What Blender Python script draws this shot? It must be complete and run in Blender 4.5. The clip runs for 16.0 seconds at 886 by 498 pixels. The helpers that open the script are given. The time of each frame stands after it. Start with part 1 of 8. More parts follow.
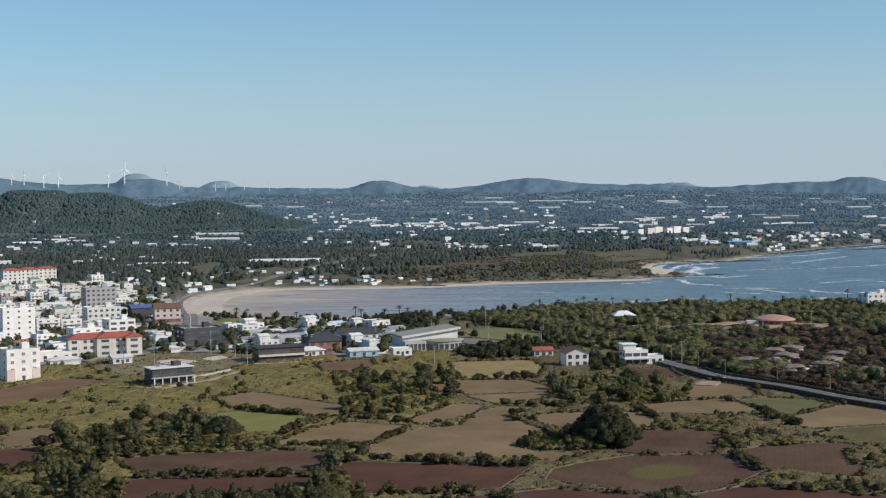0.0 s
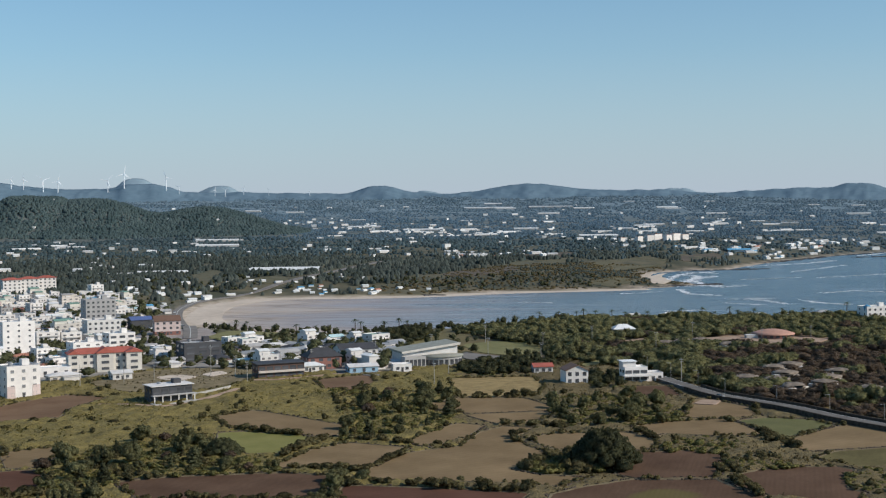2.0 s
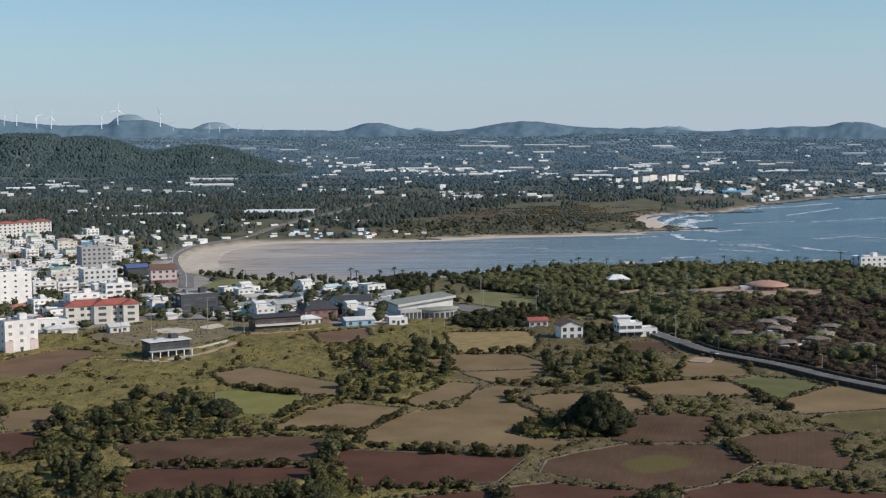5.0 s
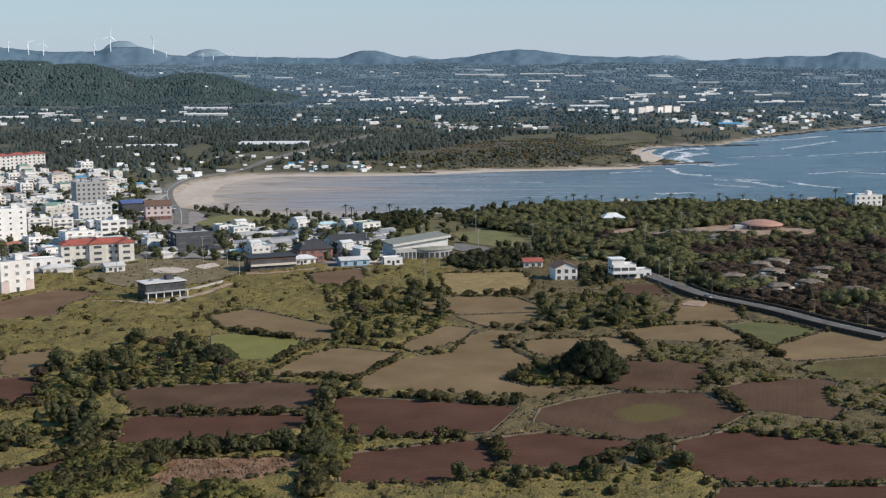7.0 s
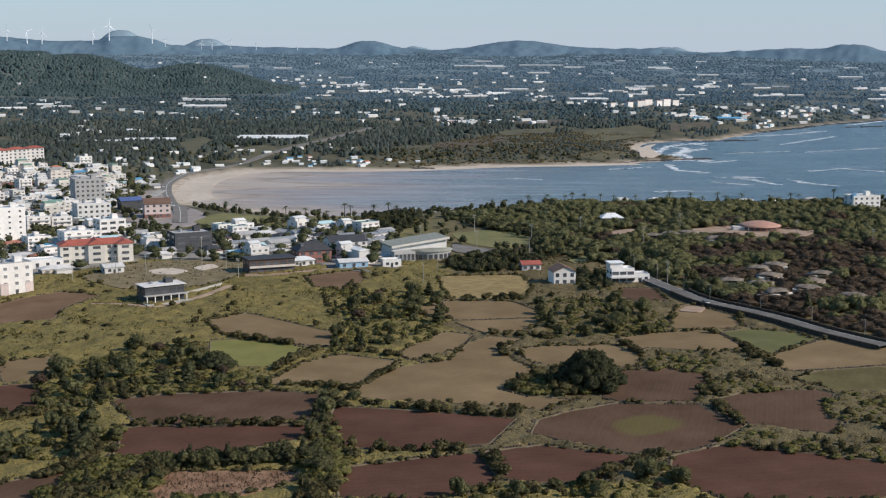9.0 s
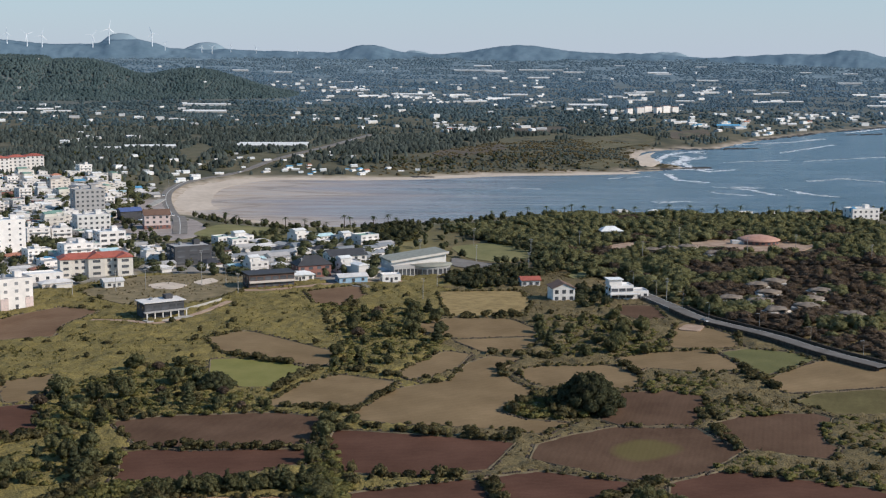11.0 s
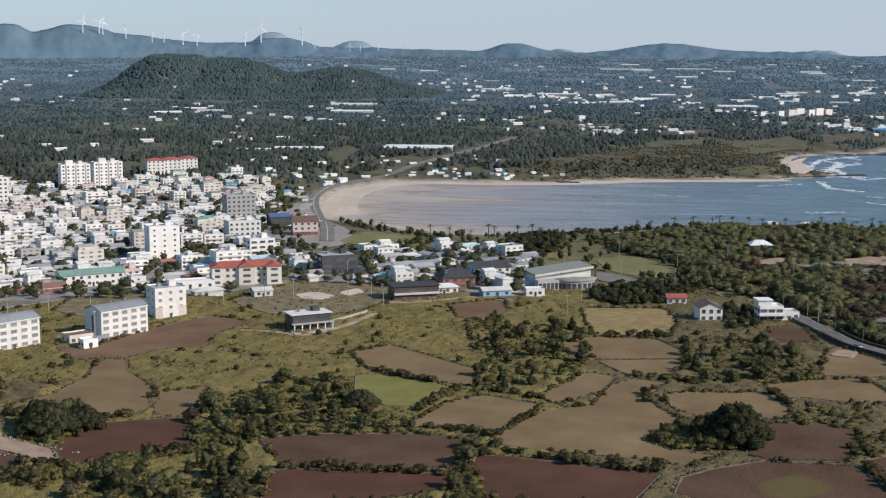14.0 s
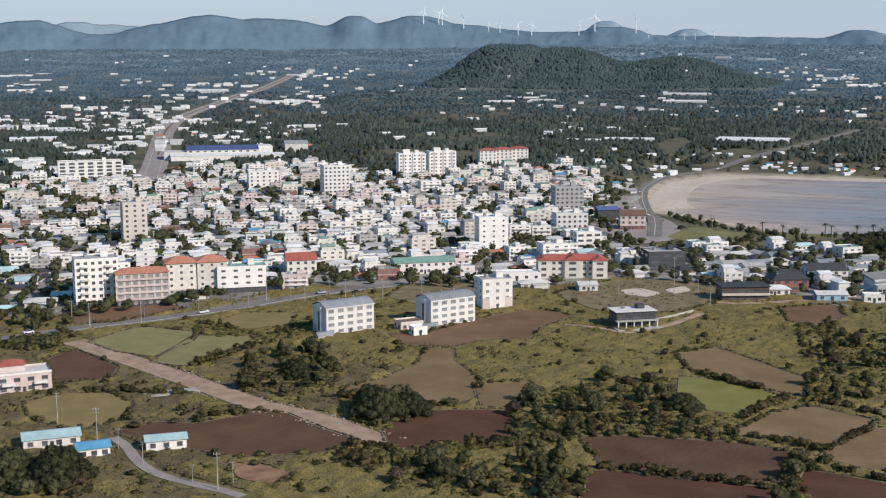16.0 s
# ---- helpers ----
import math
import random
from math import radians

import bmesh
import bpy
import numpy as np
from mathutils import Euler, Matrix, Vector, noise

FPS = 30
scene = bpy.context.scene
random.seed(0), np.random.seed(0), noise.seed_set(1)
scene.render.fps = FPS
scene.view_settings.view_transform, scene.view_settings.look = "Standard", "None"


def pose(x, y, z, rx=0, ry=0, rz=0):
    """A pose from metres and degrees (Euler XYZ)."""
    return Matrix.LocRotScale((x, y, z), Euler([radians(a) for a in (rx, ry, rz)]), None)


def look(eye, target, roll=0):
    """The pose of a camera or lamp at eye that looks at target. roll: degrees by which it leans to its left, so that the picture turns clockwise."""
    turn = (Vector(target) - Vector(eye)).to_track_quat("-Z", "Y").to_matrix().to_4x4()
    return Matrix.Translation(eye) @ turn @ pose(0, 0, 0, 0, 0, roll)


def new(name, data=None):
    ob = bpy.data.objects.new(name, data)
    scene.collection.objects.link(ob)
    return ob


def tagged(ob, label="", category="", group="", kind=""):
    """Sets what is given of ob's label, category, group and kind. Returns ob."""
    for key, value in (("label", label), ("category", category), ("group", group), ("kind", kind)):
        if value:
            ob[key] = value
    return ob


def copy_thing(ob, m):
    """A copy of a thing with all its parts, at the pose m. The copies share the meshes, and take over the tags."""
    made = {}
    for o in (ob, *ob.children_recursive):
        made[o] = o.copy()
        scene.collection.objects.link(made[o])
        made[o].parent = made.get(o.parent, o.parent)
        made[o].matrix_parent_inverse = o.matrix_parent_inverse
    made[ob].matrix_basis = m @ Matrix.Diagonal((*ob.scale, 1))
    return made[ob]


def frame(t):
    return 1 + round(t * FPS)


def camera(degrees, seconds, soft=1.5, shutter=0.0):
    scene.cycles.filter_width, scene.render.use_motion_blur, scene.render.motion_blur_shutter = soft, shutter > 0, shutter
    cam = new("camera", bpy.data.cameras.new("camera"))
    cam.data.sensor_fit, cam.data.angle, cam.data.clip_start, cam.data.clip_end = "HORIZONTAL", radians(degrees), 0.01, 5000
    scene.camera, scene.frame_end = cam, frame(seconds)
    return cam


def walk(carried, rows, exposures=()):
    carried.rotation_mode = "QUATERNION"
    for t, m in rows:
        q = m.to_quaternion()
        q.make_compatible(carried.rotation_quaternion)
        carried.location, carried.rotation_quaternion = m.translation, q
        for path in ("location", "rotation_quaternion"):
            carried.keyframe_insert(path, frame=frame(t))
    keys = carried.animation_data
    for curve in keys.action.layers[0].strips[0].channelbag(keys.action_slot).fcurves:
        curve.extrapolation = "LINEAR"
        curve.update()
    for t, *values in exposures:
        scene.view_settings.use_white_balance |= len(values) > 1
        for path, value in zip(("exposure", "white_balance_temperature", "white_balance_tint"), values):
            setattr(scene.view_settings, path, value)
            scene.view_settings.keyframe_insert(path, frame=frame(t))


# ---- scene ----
cam = camera(38.25, 16.0, soft=1.2)
walk(cam, [
    (0, look((5.88, 1.20, 80.66), (4.537, 101.132, 77.183), -0.70)),
    (0.5, look((5.81, 1.13, 82.13), (4.497, 101.067, 78.718), -0.68)),
    (1, look((5.77, 1.06, 83.62), (4.450, 100.995, 80.260), -0.66)),
    (1.5, look((5.72, 0.97, 85.09), (4.411, 100.911, 81.792), -0.64)),
    (2, look((5.66, 0.86, 86.53), (4.371, 100.803, 83.338), -0.61)),
    (2.5, look((5.59, 0.73, 87.98), (4.321, 100.671, 84.867), -0.59)),
    (3, look((5.48, 0.58, 89.45), (4.230, 100.526, 86.398), -0.55)),
    (3.5, look((5.34, 0.43, 90.96), (4.173, 100.332, 86.794), -0.52)),
    (4, look((5.18, 0.28, 92.47), (4.109, 100.123, 86.932), -0.50)),
    (6.5, look((4.99, 0.33, 100.13), (4.379, 99.547, 87.642), -0.20)),
    (7, look((4.97, 0.32, 101.73), (4.451, 99.346, 87.838), -0.15)),
    (7.5, look((4.94, 0.31, 103.32), (4.485, 99.200, 88.493), -0.08)),
    (8, look((4.90, 0.30, 104.90), (4.453, 99.203, 90.118), -0.01)),
    (8.5, look((4.84, 0.29, 106.46), (4.439, 99.196, 91.721), 0.04)),
    (9, look((4.75, 0.29, 108.00), (4.371, 99.197, 93.276), 0.11)),
    (11.5, look((4.42, 0.44, 115.68), (4.084, 99.391, 101.202), 0.35)),
    (12, look((4.24, 0.66, 117.20), (3.529, 99.607, 102.749), 0.39)),
    (12.5, look((4.11, 0.90, 118.70), (1.671, 99.812, 104.172), 0.42)),
    (13, look((3.95, 1.20, 120.09), (0.001, 100.053, 105.535), 0.44)),
    (13.5, look((3.71, 1.59, 121.33), (-1.960, 100.354, 106.741), 0.45)),
    (14, look((3.36, 2.08, 122.41), (-8.049, 100.306, 107.526), 0.35)),
    (14.5, look((3.05, 2.65, 123.38), (-18.026, 99.182, 107.988), 0.17)),
    (15, look((2.90, 3.25, 124.19), (-26.534, 97.513, 108.417), 0.04)),
    (15.5, look((2.91, 3.80, 124.80), (-31.265, 96.422, 108.895), -0.03)),
    (16, look((2.98, 4.29, 125.30), (-33.003, 96.236, 109.448), -0.05)),
], [(0, 0.01, 6400, 10), (4.2, -0.04, 6400, 10), (7.5, 0.09, 6450, 11.5), (16, 0.1, 6450, 13)])

# ---- world and sun ----
SUN_TURN, SUN_RISE = 107.0, 33.0
world = bpy.data.worlds.new("sky")
world.use_nodes = True
scene.world = world
wn = world.node_tree.nodes
sky = wn.new("ShaderNodeTexSky")
sky.sky_type, sky.sun_disc = "NISHITA", False
sky.sun_elevation, sky.sun_rotation = radians(SUN_RISE), radians(SUN_TURN)
sky.air_density, sky.dust_density, sky.ozone_density, sky.altitude = 1.0, 0.35, 2.2, 60
tint = wn.new("ShaderNodeMix")
tint.data_type, tint.blend_type = "RGBA", "MULTIPLY"
tint.inputs["Factor"].default_value, tint.inputs["B"].default_value = 1.0, (0.725, 1.10, 1.20, 1)
world.node_tree.links.new(sky.outputs[0], tint.inputs["A"])
# pale haze low over the land
way, up, low = wn.new("ShaderNodeTexCoord"), wn.new("ShaderNodeSeparateXYZ"), wn.new("ShaderNodeValToRGB")
haze = wn.new("ShaderNodeMix")
haze.data_type = "RGBA"
haze.inputs["B"].default_value = (4.7, 5.38, 6.35, 1)
low.color_ramp.elements[0].color, low.color_ramp.elements[0].position = (0.95, 0.95, 0.95, 1), 0.0
low.color_ramp.elements[1].color, low.color_ramp.elements[1].position = (0.0, 0.0, 0.0, 1), 0.5
low.color_ramp.elements.new(0.12).color = (0.34, 0.34, 0.34, 1)
low.color_ramp.elements.new(0.24).color = (0.05, 0.05, 0.05, 1)
for a, b in ((way.outputs["Generated"], up.inputs["Vector"]), (up.outputs["Z"], low.inputs["Fac"]), (low.outputs["Color"], haze.inputs["Factor"]), (tint.outputs["Result"], haze.inputs["A"]), (haze.outputs["Result"], wn["Background"].inputs[0])):
    world.node_tree.links.new(a, b)
wn["Background"].inputs[1].default_value = 0.097
sun = new("sun", bpy.data.lights.new("sun", "SUN"))
sun.data.energy, sun.data.angle, sun.data.color = 4.1, radians(0.6), (1.0, 0.905, 0.78)
to_sun = Vector((math.sin(radians(SUN_TURN)) * math.cos(radians(SUN_RISE)), math.cos(radians(SUN_TURN)) * math.cos(radians(SUN_RISE)), math.sin(radians(SUN_RISE))))
sun.matrix_world = look(to_sun * 300, (0, 0, 0))

# ---- lie of the land ----
SEA = [(-215, 1010), (-229, 1136), (-219, 1193), (-200, 1236), (-170, 1256), (-102, 1251), (-20, 1273), (50, 1316), (126, 1325), (206, 1349),
       (267, 1400), (254, 1455), (232, 1480), (236, 1575), (259, 1661), (312, 1709), (357, 1711), (454, 1897), (546, 2025), (621, 2132),
       (802, 2339), (1500, 2900), (4800, 3800), (4800, 700), (1300, 860), (700, 985), (351, 990), (309, 980), (237, 955), (180, 950),
       (117, 960), (50, 940), (-33, 890), (-56, 878), (-86, 872), (-112, 888), (-145, 923), (-185, 947), (-203, 985)]


def inside(x, y, ring):
    """Which of the places lie inside a ring of corners."""
    x, y = np.asarray(x, float), np.asarray(y, float)
    hit = np.zeros(x.shape, bool)
    for (ax, ay), (bx, by) in zip(ring, ring[1:] + ring[:1]):
        if ay != by:
            hit ^= ((ay > y) != (by > y)) & (x < (bx - ax) * (y - ay) / (by - ay) + ax)
    return hit


def far_off(x, y, line):
    """How far the places lie from a line of corners."""
    x, y = np.asarray(x, float), np.asarray(y, float)
    best = np.full(x.shape, 1e9)
    for (ax, ay), (bx, by) in zip(line, line[1:]):
        dx, dy = bx - ax, by - ay
        s = np.clip(((x - ax) * dx + (y - ay) * dy) / (dx * dx + dy * dy + 1e-9), 0, 1)
        best = np.minimum(best, np.hypot(x - ax - s * dx, y - ay - s * dy))
    return best


def ease(v):
    v = np.clip(v, 0, 1)
    return v * v * (3 - 2 * v)


def shore(x, y):
    """Distance to the waterline: land is positive, water negative."""
    d = far_off(x, y, SEA + SEA[:1])
    return np.where(inside(x, y, SEA), -d, d)


def hill(x, y):
    """The wooded hill: a dome steep on one side, its long flank, and a lower knoll beyond a saddle."""
    dome = 96 * np.exp(-(((x + 945) / 128) ** 2 + ((y - 2858) / 190) ** 2) ** 1.35)
    flank = 83 * np.exp(-(((x + 830) / 165) ** 2 + ((y - 2885) / 190) ** 2) ** 1.15)
    knoll = 61 * np.exp(-(((x + 580) / 160) ** 2 + ((y - 2960) / 180) ** 2) ** 1.05)
    return np.cbrt(np.maximum(dome, flank) ** 3 + knoll**3)


def height(x, y):
    """The height of the ground: flat farmland, low coast, a wooded hill, land that rises inland."""
    x, y = np.asarray(x, float), np.asarray(y, float)
    r = np.hypot(x, y)
    inland = 112 - 12 * ease((-14 - np.degrees(np.arctan2(x, y))) / 12)
    z = 9 + 6 * ease((r - 900) / 700) + 10 * ease((r - 1700) / 1000) + inland * np.clip((r - 2800) / 2000, 0, 1) ** 1.5
    z = z + hill(x, y)
    z = z + 1.2 * ease((r - 1300) / 600) * np.sin(x / 90) * np.sin(y / 130)
    d = shore(x, y)
    return np.where(d < 0, np.maximum(-3, d * 0.03), np.minimum(z, 0.15 + 0.045 * d + 5 * ease((d - 25) / 60) + 0.02 * d))


# ---- materials ----
def mat(name, a, b, scale=1.0, rough=0.9, detail_scale=8.0, bump=0.0, spread=0.0, island=0.0, metal=0.0, coords="Position", spec=0.3, fine=0.35):
    """A surface of two tones, mixed by broad and fine noise, with a shade of its own for each object or island."""
    m = bpy.data.materials.new(name)
    m.use_nodes = True
    n, l = m.node_tree.nodes, m.node_tree.links
    p = n["Principled BSDF"]
    p.inputs["Roughness"].default_value, p.inputs["Metallic"].default_value, p.inputs["Specular IOR Level"].default_value = rough, metal, spec
    if coords == "Position":
        where = n.new("ShaderNodeNewGeometry").outputs["Position"]
    else:
        where = n.new("ShaderNodeTexCoord").outputs["Object"]
    big, small = n.new("ShaderNodeTexNoise"), n.new("ShaderNodeTexNoise")
    big.inputs["Scale"].default_value, big.inputs["Detail"].default_value = 1 / scale, 4
    small.inputs["Scale"].default_value, small.inputs["Detail"].default_value = detail_scale / scale, 3
    l.new(where, big.inputs["Vector"]), l.new(where, small.inputs["Vector"])
    both = n.new("ShaderNodeMix")
    both.inputs["Factor"].default_value = fine
    l.new(big.outputs["Fac"], both.inputs["A"]), l.new(small.outputs["Fac"], both.inputs["B"])
    ramp = n.new("ShaderNodeValToRGB")
    ramp.color_ramp.elements[0].position, ramp.color_ramp.elements[1].position = 0.36, 0.64
    ramp.color_ramp.elements[0].color, ramp.color_ramp.elements[1].color = (*a, 1), (*b, 1)
    l.new(both.outputs["Result"], ramp.inputs["Fac"])
    out = ramp.outputs["Color"]
    for amount, node, socket in ((spread, "ShaderNodeObjectInfo", "Random"), (island, "ShaderNodeNewGeometry", "Random Per Island")):
        if amount:
            chance, shade = n.new(node), n.new("ShaderNodeHueSaturation")
            span = n.new("ShaderNodeMapRange")
            span.inputs["To Min"].default_value, span.inputs["To Max"].default_value = 1 - amount, 1 + amount
            l.new(chance.outputs[socket], span.inputs["Value"]), l.new(span.outputs["Result"], shade.inputs["Value"])
            l.new(out, shade.inputs["Color"])
            out = shade.outputs["Color"]
    l.new(out, p.inputs["Base Color"])
    if bump:
        relief = n.new("ShaderNodeBump")
        relief.inputs["Strength"].default_value, relief.inputs["Distance"].default_value = 0.6, bump
        l.new(small.outputs["Fac"], relief.inputs["Height"]), l.new(relief.outputs["Normal"], p.inputs["Normal"])
    return m


def furrowed(name, a, b, pitch, turn, depth=0.12):
    """Tilled soil: clods, damp patches and furrows."""
    m = mat(name, a, b, 14, 1.0, 30, 0.05, spec=0.05)
    n, l = m.node_tree.nodes, m.node_tree.links
    p, where = n["Principled BSDF"], n.new("ShaderNodeNewGeometry")
    rot = n.new("ShaderNodeMapping")
    rot.inputs["Rotation"].default_value = (0, 0, radians(turn))
    wave = n.new("ShaderNodeTexWave")
    wave.inputs["Scale"].default_value, wave.inputs["Distortion"].default_value = 0.14 / pitch, 1.2
    l.new(where.outputs["Position"], rot.inputs["Vector"]), l.new(rot.outputs["Vector"], wave.inputs["Vector"])
    relief = n.new("ShaderNodeBump")
    relief.inputs["Strength"].default_value, relief.inputs["Distance"].default_value = 0.12, depth
    l.new(wave.outputs["Fac"], relief.inputs["Height"]), l.new(relief.outputs["Normal"], p.inputs["Normal"])
    # tractor lanes and damp patches in the colour of the soil
    lanes, patch, sum_of, span, shade = n.new("ShaderNodeTexWave"), n.new("ShaderNodeTexNoise"), n.new("ShaderNodeMath"), n.new("ShaderNodeMapRange"), n.new("ShaderNodeHueSaturation")
    lanes.inputs["Scale"].default_value, lanes.inputs["Distortion"].default_value, lanes.inputs["Detail"].default_value = 0.11, 9.0, 4
    patch.inputs["Scale"].default_value, patch.inputs["Detail"].default_value = 0.045, 5
    span.inputs["From Min"].default_value, span.inputs["From Max"].default_value = 0.38, 0.85
    span.inputs["To Min"].default_value, span.inputs["To Max"].default_value = 0.86, 1.14
    l.new(rot.outputs["Vector"], lanes.inputs["Vector"]), l.new(where.outputs["Position"], patch.inputs["Vector"])
    sum_of.operation, sum_of.inputs[1].default_value = "MULTIPLY_ADD", 0.10
    l.new(lanes.outputs["Fac"], sum_of.inputs[0]), l.new(patch.outputs["Fac"], sum_of.inputs[2])
    l.new(sum_of.outputs[0], span.inputs["Value"]), l.new(span.outputs["Result"], shade.inputs["Value"])
    l.new(p.inputs["Base Color"].links[0].from_socket, shade.inputs["Color"]), l.new(shade.outputs["Color"], p.inputs["Base Color"])
    return m


SOIL = {
    "red": furrowed("red_soil", (0.090, 0.045, 0.031), (0.128, 0.066, 0.046), 0.5, 80),
    "umber": furrowed("umber_soil", (0.096, 0.057, 0.037), (0.138, 0.085, 0.056), 0.6, 15),
    "brown": furrowed("brown_soil", (0.155, 0.095, 0.058), (0.21, 0.136, 0.086), 0.7, 40),
    "tan": furrowed("tan_soil", (0.190, 0.132, 0.071), (0.250, 0.176, 0.098), 0.7, 60),
    "green": mat("young_crop", (0.162, 0.155, 0.038), (0.220, 0.200, 0.060), 9, 0.9, 30, 0.08),
    "patch": mat("sprouting_soil", (0.098, 0.078, 0.032), (0.132, 0.105, 0.044), 9, 0.9, 30, 0.08),
    "pasture": mat("young_grass", (0.178, 0.162, 0.068), (0.258, 0.226, 0.098), 9, 0.95, 30, 0.08),
    "olive": mat("olive_crop", (0.182, 0.141, 0.05), (0.25, 0.19, 0.073), 9, 0.9, 30, 0.08),
    "stubble": furrowed("crop_rows", (0.098, 0.082, 0.038), (0.160, 0.135, 0.062), 1.6, 20, 0.15),
    "straw": mat("dry_grass", (0.20, 0.140, 0.055), (0.34, 0.245, 0.105), 4, 0.95, 12, 0.15),
    "earth": mat("bare_earth", (0.17, 0.088, 0.048), (0.34, 0.205, 0.125), 5, 0.95, 12, 0.1),
    "rough": mat("rough_grass", (0.125, 0.100, 0.050), (0.260, 0.200, 0.110), 5, 0.95, 12, 0.2),
    "crop": mat("short_crop", (0.098, 0.097, 0.031), (0.140, 0.132, 0.046), 9, 0.95, 30, 0.08),
    "moor": mat("moor_grass", (0.084, 0.080, 0.044), (0.134, 0.118, 0.070), 14, 0.95, 20, 0.1),
    "fallow": mat("fallow_soil", (0.078, 0.062, 0.046), (0.118, 0.096, 0.070), 20, 0.95, 15, 0.1),
    "lawn": mat("park_lawn", (0.13, 0.13, 0.045), (0.24, 0.21, 0.09), 18, 0.9, 20, 0.05),
}
LEAF = {
    "tree": mat("tree_leaves", (0.126, 0.128, 0.062), (0.242, 0.232, 0.106), 2.5, 0.8, 6, 0, 0.3, 0.14, coords="Object"),
    "dark": mat("dark_leaves", (0.080, 0.087, 0.046), (0.158, 0.162, 0.077), 2.5, 0.8, 6, 0, 0.3, 0.14, coords="Object"),
    "shrub": mat("shrub_leaves", (0.116, 0.104, 0.050), (0.240, 0.204, 0.090), 1.5, 0.85, 6, 0, 0.4, 0.16, coords="Object"),
    "brown": mat("autumn_twigs", (0.138, 0.099, 0.069), (0.250, 0.184, 0.129), 2.5, 0.9, 6, 0, 0.3, 0.16, coords="Object"),
    "scrub": mat("scrub_leaves", (0.128, 0.114, 0.038), (0.250, 0.206, 0.068), 12, 0.9, 9, 0, 0, 0.16),
    "heath": mat("heath_leaves", (0.092, 0.075, 0.036), (0.176, 0.139, 0.066), 10, 0.9, 9, 0, 0, 0.2),
    # next five: distance haze painted into the leaf colour, bluer and paler outwards
    "wood": mat("wood_leaves_hazed", (0.064, 0.084, 0.072), (0.138, 0.160, 0.138), 60, 0.9, 12, 0, 0, 0.3),
    "hazewood_near": mat("hazewood_near_leaves", (0.058, 0.096, 0.104), (0.134, 0.188, 0.202), 110, 0.9, 8, 0, 0, 0.25),
    "hazewood_mid": mat("hazewood_mid_leaves", (0.080, 0.140, 0.180), (0.168, 0.252, 0.312), 140, 0.9, 5, 0, 0, 0.2),
    "hazewood_far": mat("hazewood_far_leaves", (0.100, 0.176, 0.232), (0.194, 0.288, 0.362), 180, 0.9, 5, 0, 0, 0.17),
    "hazewood_farthest": mat("hazewood_farthest_leaves", (0.132, 0.206, 0.254), (0.208, 0.292, 0.346), 200, 0.9, 5, 0, 0, 0.14),
    "meadow": mat("meadow_leaves", (0.152, 0.148, 0.052), (0.284, 0.256, 0.090), 1.5, 0.85, 6, 0, 0.2, 0.16, coords="Object"),
    # hill trees: blue of the distance haze mixed into the leaf colour
    "hillwood": mat("hazed_hill_leaves", (0.082, 0.130, 0.132), (0.140, 0.194, 0.190), 60, 0.9, 12, 0, 0, 0.1),
    "palm": mat("palm_fronds", (0.04, 0.06, 0.02), (0.10, 0.12, 0.045), 2, 0.7, 6, 0, 0.2, 0.3, coords="Object"),
}
for key, m in LEAF.items():
    # thin leaves let some light through
    n, l = m.node_tree.nodes, m.node_tree.links
    thin, both = n.new("ShaderNodeBsdfTranslucent"), n.new("ShaderNodeMixShader")
    both.inputs[0].default_value = 0.5
    if key in ("tree", "dark", "shrub", "brown", "meadow"):
        # leaf clumps as relief
        at, clump, relief = n.new("ShaderNodeNewGeometry"), n.new("ShaderNodeTexNoise"), n.new("ShaderNodeBump")
        clump.inputs["Scale"].default_value, clump.inputs["Detail"].default_value, clump.inputs["Roughness"].default_value = 1.5, 4, 0.7
        relief.inputs["Strength"].default_value, relief.inputs["Distance"].default_value = 1.0, 0.7
        l.new(at.outputs["Position"], clump.inputs["Vector"]), l.new(clump.outputs["Fac"], relief.inputs["Height"])
        l.new(relief.outputs["Normal"], n["Principled BSDF"].inputs["Normal"]), l.new(relief.outputs["Normal"], thin.inputs["Normal"])
    l.new(n["Principled BSDF"].inputs["Base Color"].links[0].from_socket, thin.inputs["Color"])
    l.new(n["Principled BSDF"].outputs[0], both.inputs[1]), l.new(thin.outputs[0], both.inputs[2])
    l.new(both.outputs[0], n["Material Output"].inputs["Surface"])
SWARD = {}
for key, low, high in (("scrub", (0.092, 0.078, 0.029), (0.262, 0.203, 0.064)), ("heath", (0.072, 0.057, 0.028), (0.198, 0.151, 0.068))):
    SWARD[key] = mat(key + "_sward", low, high, 6.5, 0.95, 11, 0.8, fine=0.6)
BEACH = mat("beach_sand", (0.47, 0.385, 0.305), (0.62, 0.52, 0.42), 30, 0.95, 6, 0.02, fine=0.5)
BARK = mat("bark", (0.06, 0.045, 0.035), (0.13, 0.10, 0.08), 0.6, 0.95, 6, 0.03, coords="Object")
ASPHALT = mat("asphalt", (0.12, 0.111, 0.102), (0.185, 0.172, 0.158), 6, 1.0, 20, 0.01, spec=0.1)
CONCRETE = mat("concrete", (0.30, 0.28, 0.25), (0.44, 0.42, 0.38), 4, 0.9, 12, 0.01)
DIRT_M = mat("dirt_track", (0.27, 0.18, 0.125), (0.43, 0.31, 0.225), 5, 0.95, 15, 0.05)
PAINT_W = mat("road_paint", (0.42, 0.42, 0.40), (0.55, 0.55, 0.53), 3, 0.8)
WALLSTONE = mat("basalt_stone", (0.045, 0.036, 0.029), (0.105, 0.085, 0.068), 1.2, 1.0, 8, 0.05, spec=0.05)
